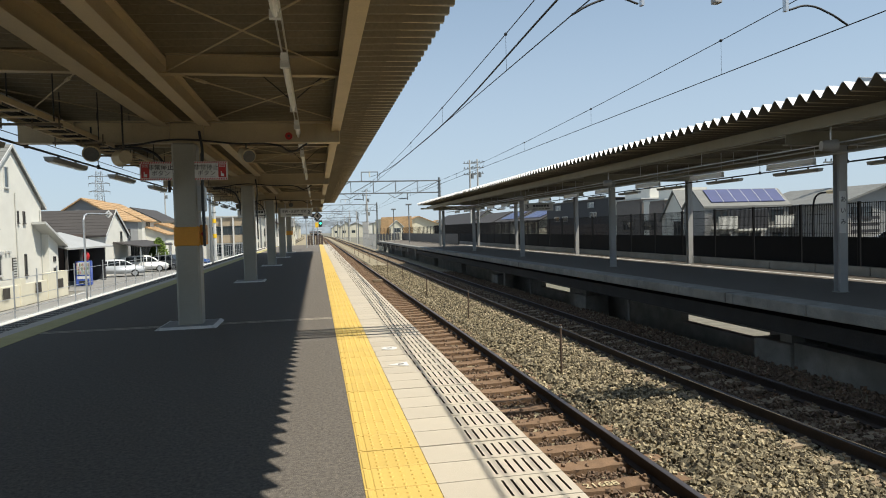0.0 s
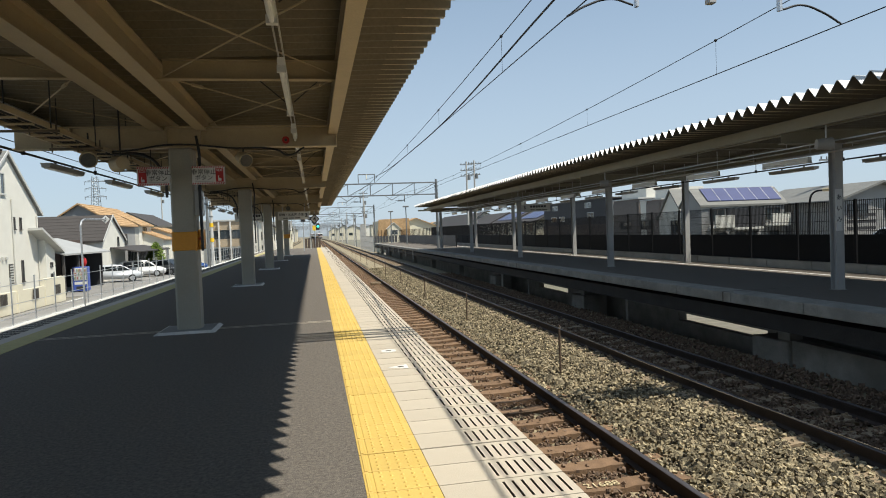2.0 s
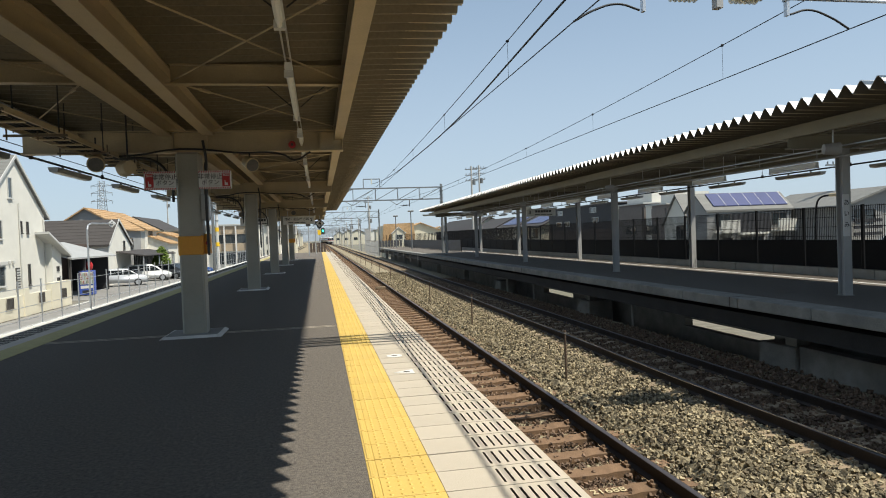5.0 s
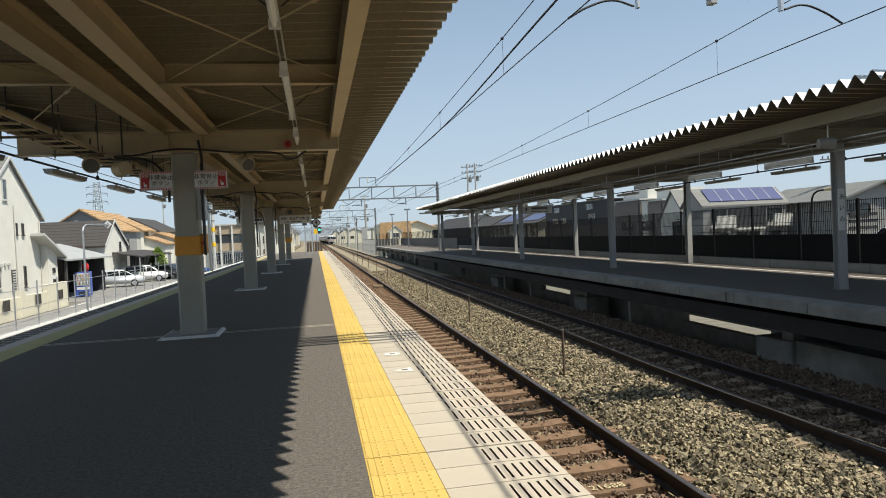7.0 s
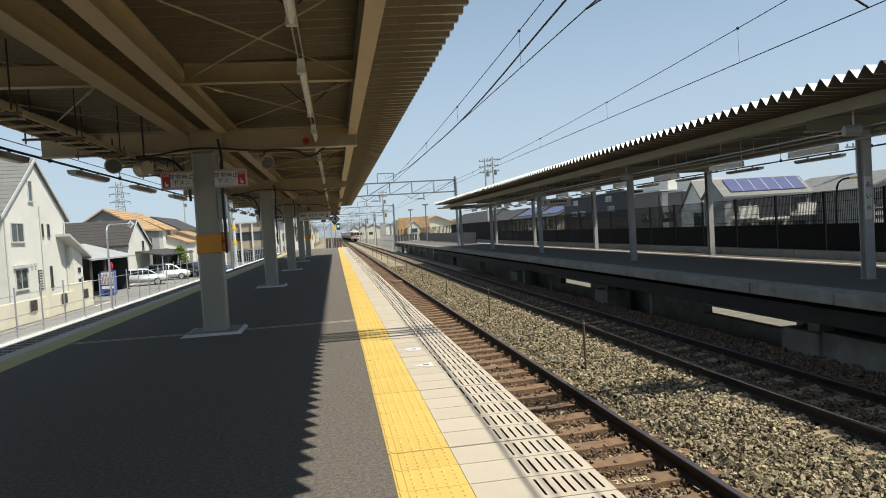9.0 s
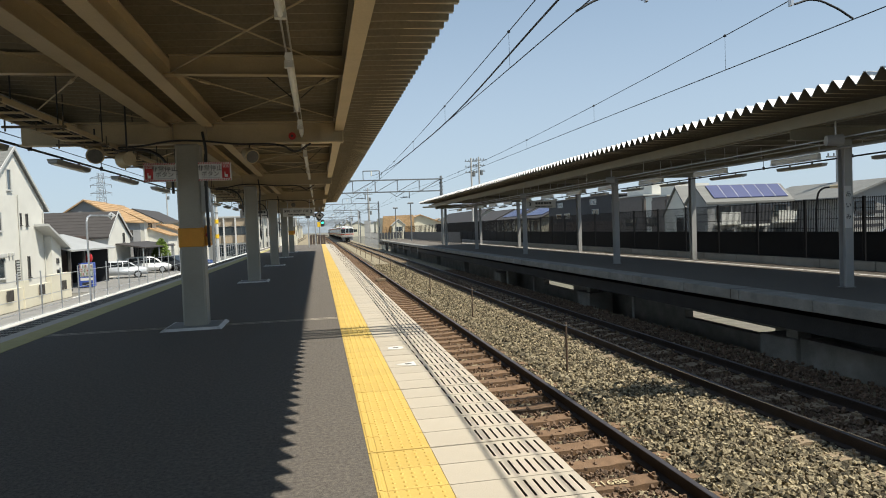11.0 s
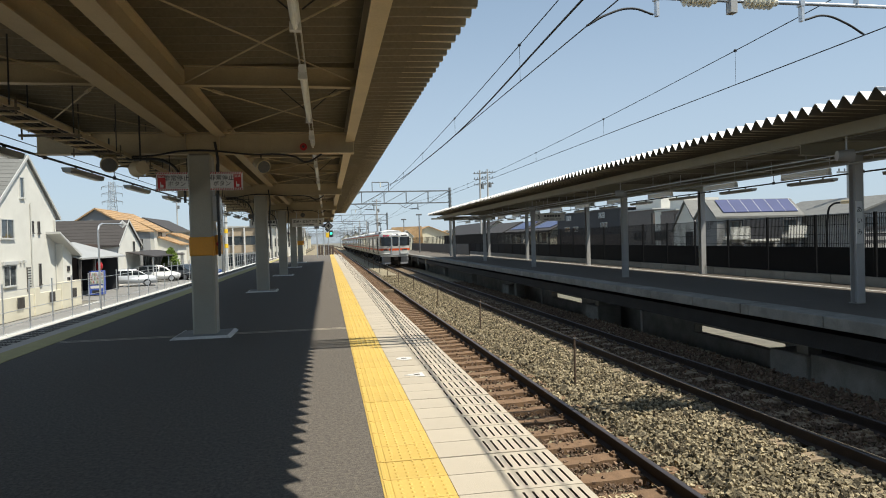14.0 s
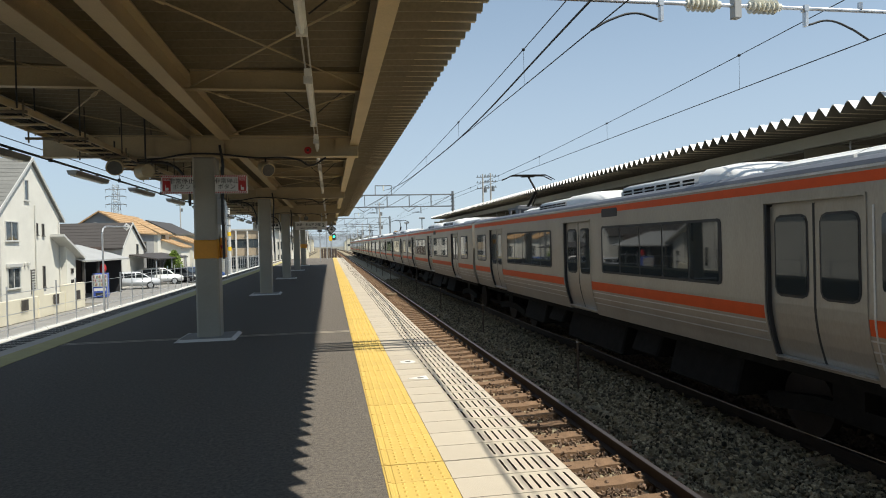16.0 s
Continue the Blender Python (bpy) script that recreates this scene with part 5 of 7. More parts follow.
parked_car((0.5, 0.52, 0.54), pose(-17.5, 61.8, G, 0, 0, 16), "silver estate car parked on the forecourt", "wagon", "silver_paint")
parked_car((0.72, 0.72, 0.71), pose(-16.9, 68.6, G, 0, 0, 14), "white minivan parked behind a silver car", "van", "white_car_paint")
parked_car((0.05, 0.055, 0.06), pose(-14.9, 71.5, G, 0, 0, -40), "dark small car parked beside the shrub", "wagon", "dark_car_paint")
parked_car((0.04, 0.09, 0.25), pose(-13.6, 72.8, G, 0, 0, 35), "blue car parked near the road", "wagon", "blue_car_paint")
LEAF = mat("shrub_leaf", (0.128, 0.192, 0.024), 0.6, var=0.3, scale=3, island=0.4, bump=0.0)
BARK = mat("bark", (0.12, 0.09, 0.06), 0.9, var=0.2, bump=0.4)


def leafy(name, label, x, y, h, w, n, seed, leaf, size=0.16, base=0.0):
    """A trunk with limbs and a crown of many separate leaves."""
    r = np.random.default_rng(seed)
    t = thing(name, label, "tree", pose(x, y, G))
    bm = B()
    rod(bm, (0, 0, 0), (0, 0, h * 0.55), 0.07, 8, 0.04)
    for k in range(7):
        a = k * 2.4
        rod(bm, (0, 0, h * (0.2 + 0.05 * k)), (math.cos(a) * w * 0.6, math.sin(a) * w * 0.6, h * (0.45 + 0.06 * k)), 0.03, 6, 0.01)
    part("trunk", bm, BARK, t)
    u = r.random(n)
    ang = r.uniform(0, 2 * math.pi, n)
    z = base + (h - base) * u
    rad = w * np.sqrt(np.maximum(0.02, 1 - (2 * u - 0.75) ** 2 / 1.6)) * r.uniform(0.45, 1.08, n) * (1 - 0.55 * u)
    c = np.stack([rad * np.cos(ang), rad * np.sin(ang), z], 1)
    d1, d2 = r.normal(size=(n, 3)), r.normal(size=(n, 3))
    d1 /= np.linalg.norm(d1, axis=1)[:, None]
    d2 -= (d2 * d1).sum(1)[:, None] * d1
    d2 /= np.linalg.norm(d2, axis=1)[:, None]
    s = size * r.uniform(0.6, 1.3, (n, 1))
    v = np.stack([c - d1 * s, c + d2 * s * 0.45, c + d1 * s, c - d2 * s * 0.45], 1).reshape(-1, 3)
    crown = raw("crown", v.tolist(), [(4 * i, 4 * i + 1, 4 * i + 2, 4 * i + 3) for i in range(n)], leaf, t)
    return t


leafy("shrub", "bright yellow-green conifer shrub beside the parked cars", -16.6, 74.0, 3.3, 1.3, 2600, 11, LEAF, 0.15)

# orange-tiled house behind, and its neighbours
h = thing("orange_roof_house", "white house with stepped orange tile roofs", "house")
gable_y(h, -27.6, -20.6, 75.0, 82.0, G, 3.3, 5.5, WALL_GREY, ROOF_ORANGE, 0.35, 0.16, -24.25)
gable_y(h, -28.4, -20.7, 84.2, 90.0, G, 3.4, 5.5, WALL_WHITE, ROOF_ORANGE, 0.35, 0.16, -24.7)
gable_y(h, -24.6, -18.4, 85.8, 91.0, G, 1.6, 2.95, WALL_WHITE, ROOF_ORANGE, 0.3, 0.14, -21.9)
gable_y(h, -23.4, -17.2, 92.0, 99.0, G, 1.7, 3.05, WALL_WHITE, ROOF_ORANGE, 0.3, 0.14, -20.7)
for y0, y1, xa, xb, za, zb in ((74.65, 82.35, -24.25, -20.25, 5.68, 3.26), (83.85, 90.35, -24.7, -20.35, 5.68, 3.38), (85.5, 91.3, -21.9, -18.1, 3.11, 1.64), (91.7, 99.3, -20.7, -16.9, 3.21, 1.74)):
    n = 9
    for k in range(n):
        f = (k + 0.5) / n
        bm = B()
        box(bm, xa + (xb - xa) * f - 0.05, xa + (xb - xa) * f + 0.05, y0, y1, za + (zb - za) * f - 0.03, za + (zb - za) * f + 0.035)
        part("tile_course", bm, ROOF_ORANGE, h)
window(h, -20.7, 86.0, 87.8, 2.3, 3.2, 1, FRAME_DARK, 1)
window(h, -20.6, 77.0, 78.6, 1.2, 2.3, 1, FRAME_DARK, 1)
for y in (87, 94.5):
    window(h, -18.4 if y < 90 else -17.2, y, y + 1.8, -1.0, 0.6, 1, FRAME, 1)
h = thing("grey_roof_house", "cream house with a dark hipped roof", "house")
gable_y(h, -33, -25.0, 112.0, 128.0, G, 3.9, 6.0, WALL_CREAM, ROOF_BROWN, 0.6)
for y in (115, 122):
    window(h, -25.0, y, y + 1.8, 1.6, 3.2, 1, FRAME_DARK, 1)
    window(h, -25.0, y, y + 1.8, -1.0, 0.8, 1, FRAME_DARK, 1)
h = thing("cream_house", "cream two-storey house with a flat balcony", "house")
bm = B()
box(bm, -21.5, -16.5, 100, 116, G, 3.3)
part("wall", bm, WALL_CREAM, h)
bm = B()
box(bm, -21.9, -16.1, 99.6, 116.4, 3.302, 3.6)
part("roof", bm, ROOF_GREY, h)
for y in (101.5, 106.5, 111.5):
    for z in (-1.2, 1.3):
        window(h, -16.5, y, y + 1.8, z, z + 1.4, 1, FRAME_DARK, 1)
for x in (-21, -19):
    window_y(h, 100, x, x + 1.4, 1.3, 2.7, FRAME_DARK)

# office block with beige panels and white fins
h = thing("office_block", "two-storey office block with beige panels and white fins", "office building")
Y = 95.0
bm = B()
box(bm, -15.6, -9.2, Y, Y + 12, G, 3.75)
part("wall", bm, WALL_WHITE, h)
bm = B()
box(bm, -15.8, -9.0, Y - 0.3, Y + 12.2, 3.752, 3.95)
part("roof", bm, FRAME, h)
for k in range(4):
    x = -14.5 + k * 1.55
    bm = B()
    box(bm, x - 0.09, x + 0.09, Y - 0.4, Y - 0.002, G, 3.7)
    part("fin", bm, WHITE_PAINT, h)
for k in range(3):
    x = -14.5 + k * 1.55
    for z0, z1 in ((2.55, 3.65), (0.2, 1.25)):
        bm = B()
        box(bm, x + 0.1, x + 1.45, Y - 0.1, Y - 0.003, z0, z1)
        part("panel", bm, WALL_BEIGE, h)
    window_y(h, Y, x + 0.1, x + 1.45, 1.3, 2.5, FRAME_DARK, 1)
    window_y(h, Y, x + 0.1, x + 1.45, -1.6, 0.0, FRAME_DARK, 1)
window(h, -9.2, Y + 1, Y + 3, 1.3, 2.5, 1, FRAME_DARK, 1)
h = thing("dark_roof_house", "pale house with a dark slate roof by the railway", "house")
gable_y(h, -11.5, -6.4, 112, 126, G, 2.9, 4.2, WALL_WHITE, ROOF_BROWN, 0.4)
for x in (-10.8, -8.6):
    window_y(h, 112, x, x + 1.3, 0.9, 2.2, FRAME_DARK)
    window_y(h, 112, x, x + 1.3, -1.5, 0.0, FRAME_DARK)
for y in (114, 119):
    window(h, -6.4, y, y + 1.6, 0.8, 2.0, 1, FRAME_DARK)
h = thing("small_house", "small pale green house behind the platform end", "house")
gable_x(h, -9.5, -4.8, 140, 150, G, 2.6, 4.4, WALL_CREAM, ROOF_GREY, 0.4)
window(h, -4.8, 142, 144, 0.6, 1.8, 1, FRAME_DARK)
window_y(h, 140, -8.6, -6.8, 0.6, 1.9, FRAME_DARK)

# lattice pylon and poles
p = thing("pylon", "grey lattice transmission pylon beyond the houses", "pylon", pose(-105, 350, G))
bm = B()
H = 36.5
for z0, z1, w0, w1 in ((0, 18, 3.2, 1.9), (18, 36.5, 1.9, 1.1)):
    for sx in (-1, 1):
        for sy in (-1, 1):
            rod(bm, (sx * w0, sy * w0, z0), (sx * w1, sy * w1, z1), 0.13, 4)
n = 15
for k in range(n):
    z0, z1 = H * k / n, H * (k + 1) / n
    w0, w1 = 3.2 - 2.1 * (k / n), 3.2 - 2.1 * ((k + 1) / n)
    for sy in (-1, 1):
        rod(bm, (-w0, sy * w0, z0), (w1, sy * w1, z1), 0.07, 4)
        rod(bm, (w0, sy * w0, z0), (-w1, sy * w1, z1), 0.07, 4)
        rod(bm, (-w0, sy * w0, z0), (w0, sy * w0, z0), 0.06, 4)
part("tower", bm, MAST_STEEL, p)
for z in (26.5, 30.5, 34.0):
    bm = B()
    rod(bm, (-5.0, 0, z), (5.0, 0, z), 0.14, 4)
    rod(bm, (-5.0, 0, z), (0, 0, z + 1.4), 0.08, 4)
    rod(bm, (5.0, 0, z), (0, 0, z + 1.4), 0.08, 4)
    for x in (-4.8, 4.8):
        rod(bm, (x, 0, z), (x, 0, z - 1.4), 0.1, 5)
    part("cross_arm", bm, MAST_STEEL, p)


def utility_pole(x, y, z, h, label, arms=2):
    p = thing("utility_pole", label, "pole", pose(x, y, z), "utility poles")
    bm = B()
    rod(bm, (0, 0, 0), (0, 0, h), 0.17, 10, 0.11)
    part("pole", bm, MAST, p)
    for k in range(arms):
        bm = B()
        box(bm, -0.9, 0.9, -0.05, 0.05, h - 0.5 - k * 0.8, h - 0.4 - k * 0.8)
        for x2 in (-0.75, -0.3, 0.3, 0.75):
            rod(bm, (x2, 0, h - 0.4 - k * 0.8), (x2, 0, h - 0.2 - k * 0.8), 0.05, 6)
        part("cross_arm", bm, MAST_STEEL, p)
    bm = B()
    rod(bm, (0.35, 0, h - 2.6), (0.35, 0, h - 1.9), 0.22, 10)
    part("transformer", bm, MAST_STEEL, p)


tp = thing("tagged_pole", "pale concrete pole with yellow tag bands beside the road", "pole", pose(-8.8, 60, G), "tagged poles")
bm = B()
rod(bm, (0, 0, 0), (0, 0, 8.2), 0.16, 12, 0.12)
part("pole", bm, mat("pale_pole", (0.5, 0.5, 0.48), 0.8, var=0.1, scale=2, bump=0.2), tp)
for z in (3.2, 4.5):
    bm = B()
    rod(bm, (0, 0, z), (0, 0, z + 0.35), 0.165, 12)
    part("tag_band", bm, AMBER, tp)
for z in (5.4, 6.0):
    bm = B()
    rod(bm, (0, 0, z), (0, 0, z + 0.08), 0.17, 12)
    part("clamp", bm, MAST_STEEL, tp)
utility_pole(9.7, 128, G, 11.6, "tall utility pole beside the track ahead", 2)
utility_pole(-32.0, 150, G, 14.2, "grey utility pole with cross arms behind the houses")
utility_pole(-22.0, 128, G, 10.0, "distant utility pole over the rooftops", 1)


# ---- beyond the far platform ----
SOLAR = mat("solar_cell_blue", (0.05, 0.06, 0.15), 0.3, 0.0, var=0.1, scale=1.0, fine=12, bump=0.0)
# lamps, conduits and the name plate under the far canopy
fl0 = fluorescent(1.35)
tagged(fl0, "white fluorescent batten lamp under the far canopy", "lamp", "fluorescent lamps of the far canopy")
fl0.matrix_basis = pose(9.62, 11.2, 2.44)
for i in range(1, 12):
    copy_thing(fl0, pose(9.62, 11.2 + 2.95 * i, 2.44))
for x, z, rr, m in ((9.62, 2.56, 0.022, GREY_STEEL), (9.95, 2.72, 0.016, GALV), (10.6, 2.7, 0.02, GREY_STEEL), (9.1, 2.68, 0.014, GALV)):
    c = thing("ceiling_conduit", "grey conduit hung below the far canopy", "conduit", group="far canopy conduits")
    bm = B()
    rod(bm, (x, -4, z), (x, 48, z), rr, 6)
    part("pipe", bm, m, c)
    for i in range(16):
        bm = B()
        rod(bm, (x, 2.2 + 3.0 * i, z), (x, 2.2 + 3.0 * i, 3.0), 0.007, 5)
        part("hanger", bm, GALV, c)
n = thing("station_name_plate", "white station name plate on a far platform post", "sign", group="name plates")
bm = B()
box(bm, 9.67, 9.81, FAR_BAYS[1] - 0.13, FAR_BAYS[1] - 0.108, 1.06, 1.85, 0.004)
part("plate", bm, SIGN_WHITE, n)
for k, ch in enumerate("あいみ"):
    words(ch, 0.12, SIGN_BLACK, face(9.74, FAR_BAYS[1] - 0.133, 1.69 - k * 0.21), n)
for k in range(3):
    c = thing("far_speaker", "cream drum speaker under the far canopy", "speaker", pose(9.0 + 0.05 * k, BAYS[1] + 9 * k - 0.4, 2.62, 0, 0, 70), "far speakers")
    bm = B()
    rod(bm, (0, 0, 0), (0, 0.26, 0), 0.11, 16, 0.09)
    part("housing", bm, GREY_STEEL, c)
    bm = B()
    rod(bm, (0, 0.1, 0.08), (0, 0.1, 0.65), 0.015, 6)
    part("bracket", bm, GALV, c)


def block(h, x0, x1, y0, y1, top, wall, roof=None, thick=0.25, base=G):
    bm = B()
    box(bm, x0, x1, y0, y1, base, top)
    part("wall", bm, wall, h)
    bm = B()
    box(bm, x0 - 0.12, x1 + 0.12, y0 - 0.12, y1 + 0.12, top + 0.002, top + thick)
    part("roof", bm, roof or FRAME, h)


X = 27.0
# house with solar panels: ridge along y, slope facing the line
h = thing("solar_house", "grey and white house with blue solar panels on its roof", "house")
Y = 40.0
x0, x1, eave, apex, yr = 25.8, 32.25, 2.3, 3.4, 41.25
bm = B()
prism(bm, [(Y, G), (Y + 2.5, G), (Y + 2.5, eave), (yr, apex), (Y, eave)], "x", x0, x1)
part("wall", bm, WALL_GREY, h)
for ya, s in ((Y, -1), (Y + 2.5, 1)):
    sl = (apex - eave) / 1.25
    bm = B()
    prism(bm, [(yr, apex + 0.02), (ya + s * 0.12, eave - 0.12 * sl + 0.02), (ya + s * 0.12, eave - 0.12 * sl + 0.15), (yr, apex + 0.15)], "x", x0 - 0.15, x1 + 0.15)
    part("roof", bm, ROOF_GREY, h)
sl = (apex - eave) / 1.25
for k in range(6):
    a = 26.4 + k * 0.95
    bm = B()
    prism(bm, [(Y + 0.12, eave + 0.12 * sl + 0.2), (Y + 1.12, eave + 1.12 * sl + 0.2), (Y + 1.12, eave + 1.12 * sl + 0.25), (Y + 0.12, eave + 0.12 * sl + 0.25)], "x", a, a + 0.92)
    p = part("solar_panel", bm, SOLAR, h)
    bm = B()
    prism(bm, [(Y + 0.12, eave + 0.12 * sl + 0.2), (Y + 1.12, eave + 1.12 * sl + 0.2), (Y + 1.12, eave + 1.12 * sl + 0.262), (Y + 0.12, eave + 0.12 * sl + 0.262)], "x", a + 0.921, a + 0.949)
    part("panel_frame", bm, FRAME, p)
bm = B()
box(bm, 27.7, 30.6, Y - 0.06, Y - 0.003, 0.7, 2.05)
part("dark_cladding", bm, WALL_DARK, h)
for a in (26.3, 30.6):
    window_y(h, Y, a + 0.15, a + 1.25, 1.2, 2.05, FRAME_DARK, 1)
    bm = B()
    box(bm, a, a + 1.4, Y - 0.85, Y - 0.75, 0.8, 1.62)
    b = part("balcony", bm, WALL_WHITE, h)
    bm = B()
    box(bm, a, a + 1.4, Y - 0.75, Y - 0.003, 0.75, 0.85)
    part("balcony_floor", bm, WALL_WHITE, b)
bm = B()
box(bm, 28.0, 30.2, Y - 0.5, Y - 0.003, 0.62, 0.75)
part("porch_roof", bm, WALL_WHITE, h)
for a in (26.9, 28.3, 29.2, 30.9):
    window_y(h, Y, a, a + 0.8, -0.3, 0.45, FRAME_DARK, 1)
# grey house with a wide hipped roof
h = thing("grey_gable_house", "pale grey house with a low gable roof and balcony", "house")
gable_y(h, 32.9, 39.5, 36.0, 44.0, G, 2.3, 3.3, WALL_GREY, ROOF_GREY, 0.5, 0.14, 35.9)
for x in (33.6, 36.4):
    window_y(h, 36.0, x, x + 1.5, 1.2, 2.0, FRAME_DARK, 1)
for k in range(3):
    bm = B()
    box(bm, 32.95, 35.0, 35.3, 35.4, 0.35 + k * 0.42, 0.55 + k * 0.42)
    part("balcony_band", bm, WALL_DARK, h)
h = thing("grey_gable_house", "second pale house with a low grey gable roof", "house")
gable_x(h, X + 5, X + 14, 16.0, 27.5, G, 2.0, 3.3, WALL_GREY, ROOF_GREY, 0.4)
for y in (18, 23):
    window(h, X + 5, y, y + 1.6, 0.8, 1.8, -1, FRAME_DARK, 1, False)
# white steep gable between
h = thing("white_gable_house", "narrow white house with a steep gable", "house")
gable_x(h, X - 0.5, X + 8, 43.2, 46.8, G, 1.6, 3.6, WALL_WHITE, ROOF_GREY, 0.2, 45.0)
window(h, X - 0.5, 44.0, 45.0, 0.2, 1.4, -1, FRAME_DARK, 1, False)
# two flat-roofed taupe houses
for y0, y1, top, wall in ((47.2, 50.4, 3.1, mat("taupe_siding", (0.2, 0.17, 0.15), 0.8, bump=0.1)), (50.9, 56.4, 3.35, mat("warm_taupe_siding", (0.16, 0.14, 0.125), 0.8, bump=0.1))):
    h = thing("flat_roof_house", "flat-roofed taupe and white house with a ribbon window", "house", group="flat roofed houses")
    block(h, X, X + 8, y0, y1, top, wall, None, 0.12)
    bm = B()
    box(bm, X - 0.1, X - 0.003, y0 + 0.2, y1 - 0.9, -0.1, top - 0.25)
    part("cladding", bm, wall, h)
    bm = B()
    box(bm, X - 0.06, X - 0.002, y1 - 0.88, y1 + 0.1, G, top + 0.1)
    part("white_pier", bm, WALL_WHITE, h)
    window(h, X - 0.1, y0 + 1.2, y0 + 3.2, 0.75, 1.5, -1, FRAME_DARK, 2, False)
    bm = B()
    box(bm, X + 1.0, X + 4, y0 + 0.5, y1 - 0.5, top + 0.13, top + 1.0)
    part("penthouse", bm, WALL_WHITE, h)
# large dark block
h = thing("dark_house", "black and brown two-tone house with small bright windows", "house")
block(h, X, X + 10, 57.2, 74.0, 3.75, WALL_DARK, FRAME_DARK, 0.12)
bm = B()
box(bm, X - 0.08, X - 0.003, 57.1, 74.1, G, 1.35)
part("brown_cladding", bm, WALL_BROWN, h)
for y, z in ((60.0, 2.0), (67.5, 1.75), (70.0, 1.75), (60.5, 3.0), (69.5, 3.0)):
    window(h, X, y, y + 1.5, z, z + 0.55, -1, FRAME, 1, False)
# row of houses with dark roofs and panels
for i, (y0, y1, apex, wall, pv) in enumerate(((77, 86, 3.4, WALL_CREAM, True), (88, 97, 3.5, WALL_WHITE, True), (99, 112, 3.6, WALL_GREY, False), (114, 150, 4.2, WALL_WHITE, False))):
    h = thing("row_house", ("white" if i % 2 else "cream") + " house with a dark tiled roof behind the far fence", "house", group="row houses")
    gable_y(h, X, X + 8, y0, y1, G, 2.0, apex, wall, ROOF_BROWN, 0.5, 0.14, X + 3.2)
    for k in range(3):
        y = y0 + 1.2 + k * (y1 - y0 - 1) / 3
        window(h, X, y, y + 1.6, 0.5, 1.7, -1, FRAME_DARK, 1, False)
    if pv:
        q = (apex - 2.0) / 3.2
        for k in range(5):
            bm = B()
            prism(bm, [(X + 0.5, 2.2 + 0.5 * q), (X + 2.6, 2.2 + 2.6 * q), (X + 2.6, 2.26 + 2.6 * q), (X + 0.5, 2.26 + 0.5 * q)], "y", y0 + 1 + k * 1.4, y0 + 2.3 + k * 1.4)
            part("solar_panel", bm, SOLAR, h)
# orange house at the far end
h = thing("orange_roof_cottage", "cottage with a broad orange roof and pale dormer", "house")
gable_y(h, 12.0, 24.0, 116, 122, G, 1.2, 3.6, WALL_CREAM, ROOF_ORANGE, 0.4)
bm = B()
prism(bm, [(10.6, 0.6), (10.9, 3.55), (16.1, 3.65), (16.3, 0.6)], "y", 111.4, 111.7)
part("roof_front", bm, ROOF_ORANGE, h)
bm = B()
box(bm, 10.8, 16.1, 111.72, 122, G, 3.3)
part("wall", bm, WALL_CREAM, h)
gable_y(h, 12.2, 14.4, 110.0, 111.38, G, 1.9, 2.9, WALL_CREAM, FRAME, 0.15, 0.1)
window_y(h, 110.0, 12.7, 13.9, 0.9, 1.7, FRAME, 1)


def yard_lamp(x, y, h, head):
    l = thing("platform_lamp", "grey lamp post with a flat head at the platform end", "street lamp", pose(x, y, 0), "platform lamps")
    bm = B()
    rod(bm, (0, 0, 0), (0, 0, h), 0.07, 10, 0.05)
    part("pole", bm, MAST_STEEL, l)
    bm = B()
    box(bm, -head, head, -0.2, 0.2, h, h + 0.16, 0.03)
    part("lamp_head", bm, MAST_STEEL, l)


yard_lamp(9.55, 68.0, 3.9, 0.3)
yard_lamp(9.1, 78.0, 3.75, 0.28)
l = thing("street_lamp", "dark street lamp with a curved arm behind the fence", "street lamp")
curve_rod("pole", [(18.5, 21.6, G), (18.5, 21.6, 1.95), (18.5, 21.45, 2.2), (18.5, 20.8, 2.3)], 0.035, FENCE_BLACK, l)
bm = B()
box(bm, 18.38, 18.62, 20.2, 20.9, 2.24, 2.36, 0.04)
part("lamp_head", bm, STEEL, l)
parked_car((0.72, 0.72, 0.71), pose(20.0, 18.6, -0.72, 0, 0, 88), "white van parked behind the platform fence", "van", "white_van_paint")
bm = B()
box(bm, 16.5, 24, 10, 30, G - 0.1, -0.72)
tagged(part("parking_deck", bm, CONCRETE), "raised concrete parking area behind the fence", "ground", kind="structure")
for x, y, hh in ((30, 21.5, 8.0), (36, 40, 8.6), (33, 60, 8.2)):
    utility_pole(x, y, G, hh, "grey utility pole behind the far houses", 2)
for (x, y), hh in (((21.5, 90), 13.0), ((23.0, 91.5), 13.3)):
    utility_pole(x, y, G, hh, "tall paired utility pole carrying transformers", 3)
pf = thing("palisade_fence", "grey slatted fence at the end of the far platform", "fence", kind="structure")
bm = B()
box(bm, -0.01, 0.01, 0.0, 0.32, 0.05, 0.95)
sm = mesh_of("slat", bm, mat("fence_slat_grey", (0.06, 0.06, 0.062), 0.6))
for i in range(91):
    piece("slat", sm, pf, (11.4, 52.5 + 0.4 * i, FZ))
bm = B()
box(bm, -0.03, 0.03, -0.03, 0.03, 0.0, 1.7)
sm2 = mesh_of("post", bm, FENCE_BLACK)
for i in range(41):
    piece("post", sm2, pf, (11.46, 52.5 + 0.9 * i, FZ))
for i in range(8):
    piece("slat", sm, pf, (8.3 + 0.4 * i, 88.7, FZ)).rotation_euler.z = radians(90)
    piece("post", sm2, pf, (8.1 + 0.45 * i, 88.76, FZ))
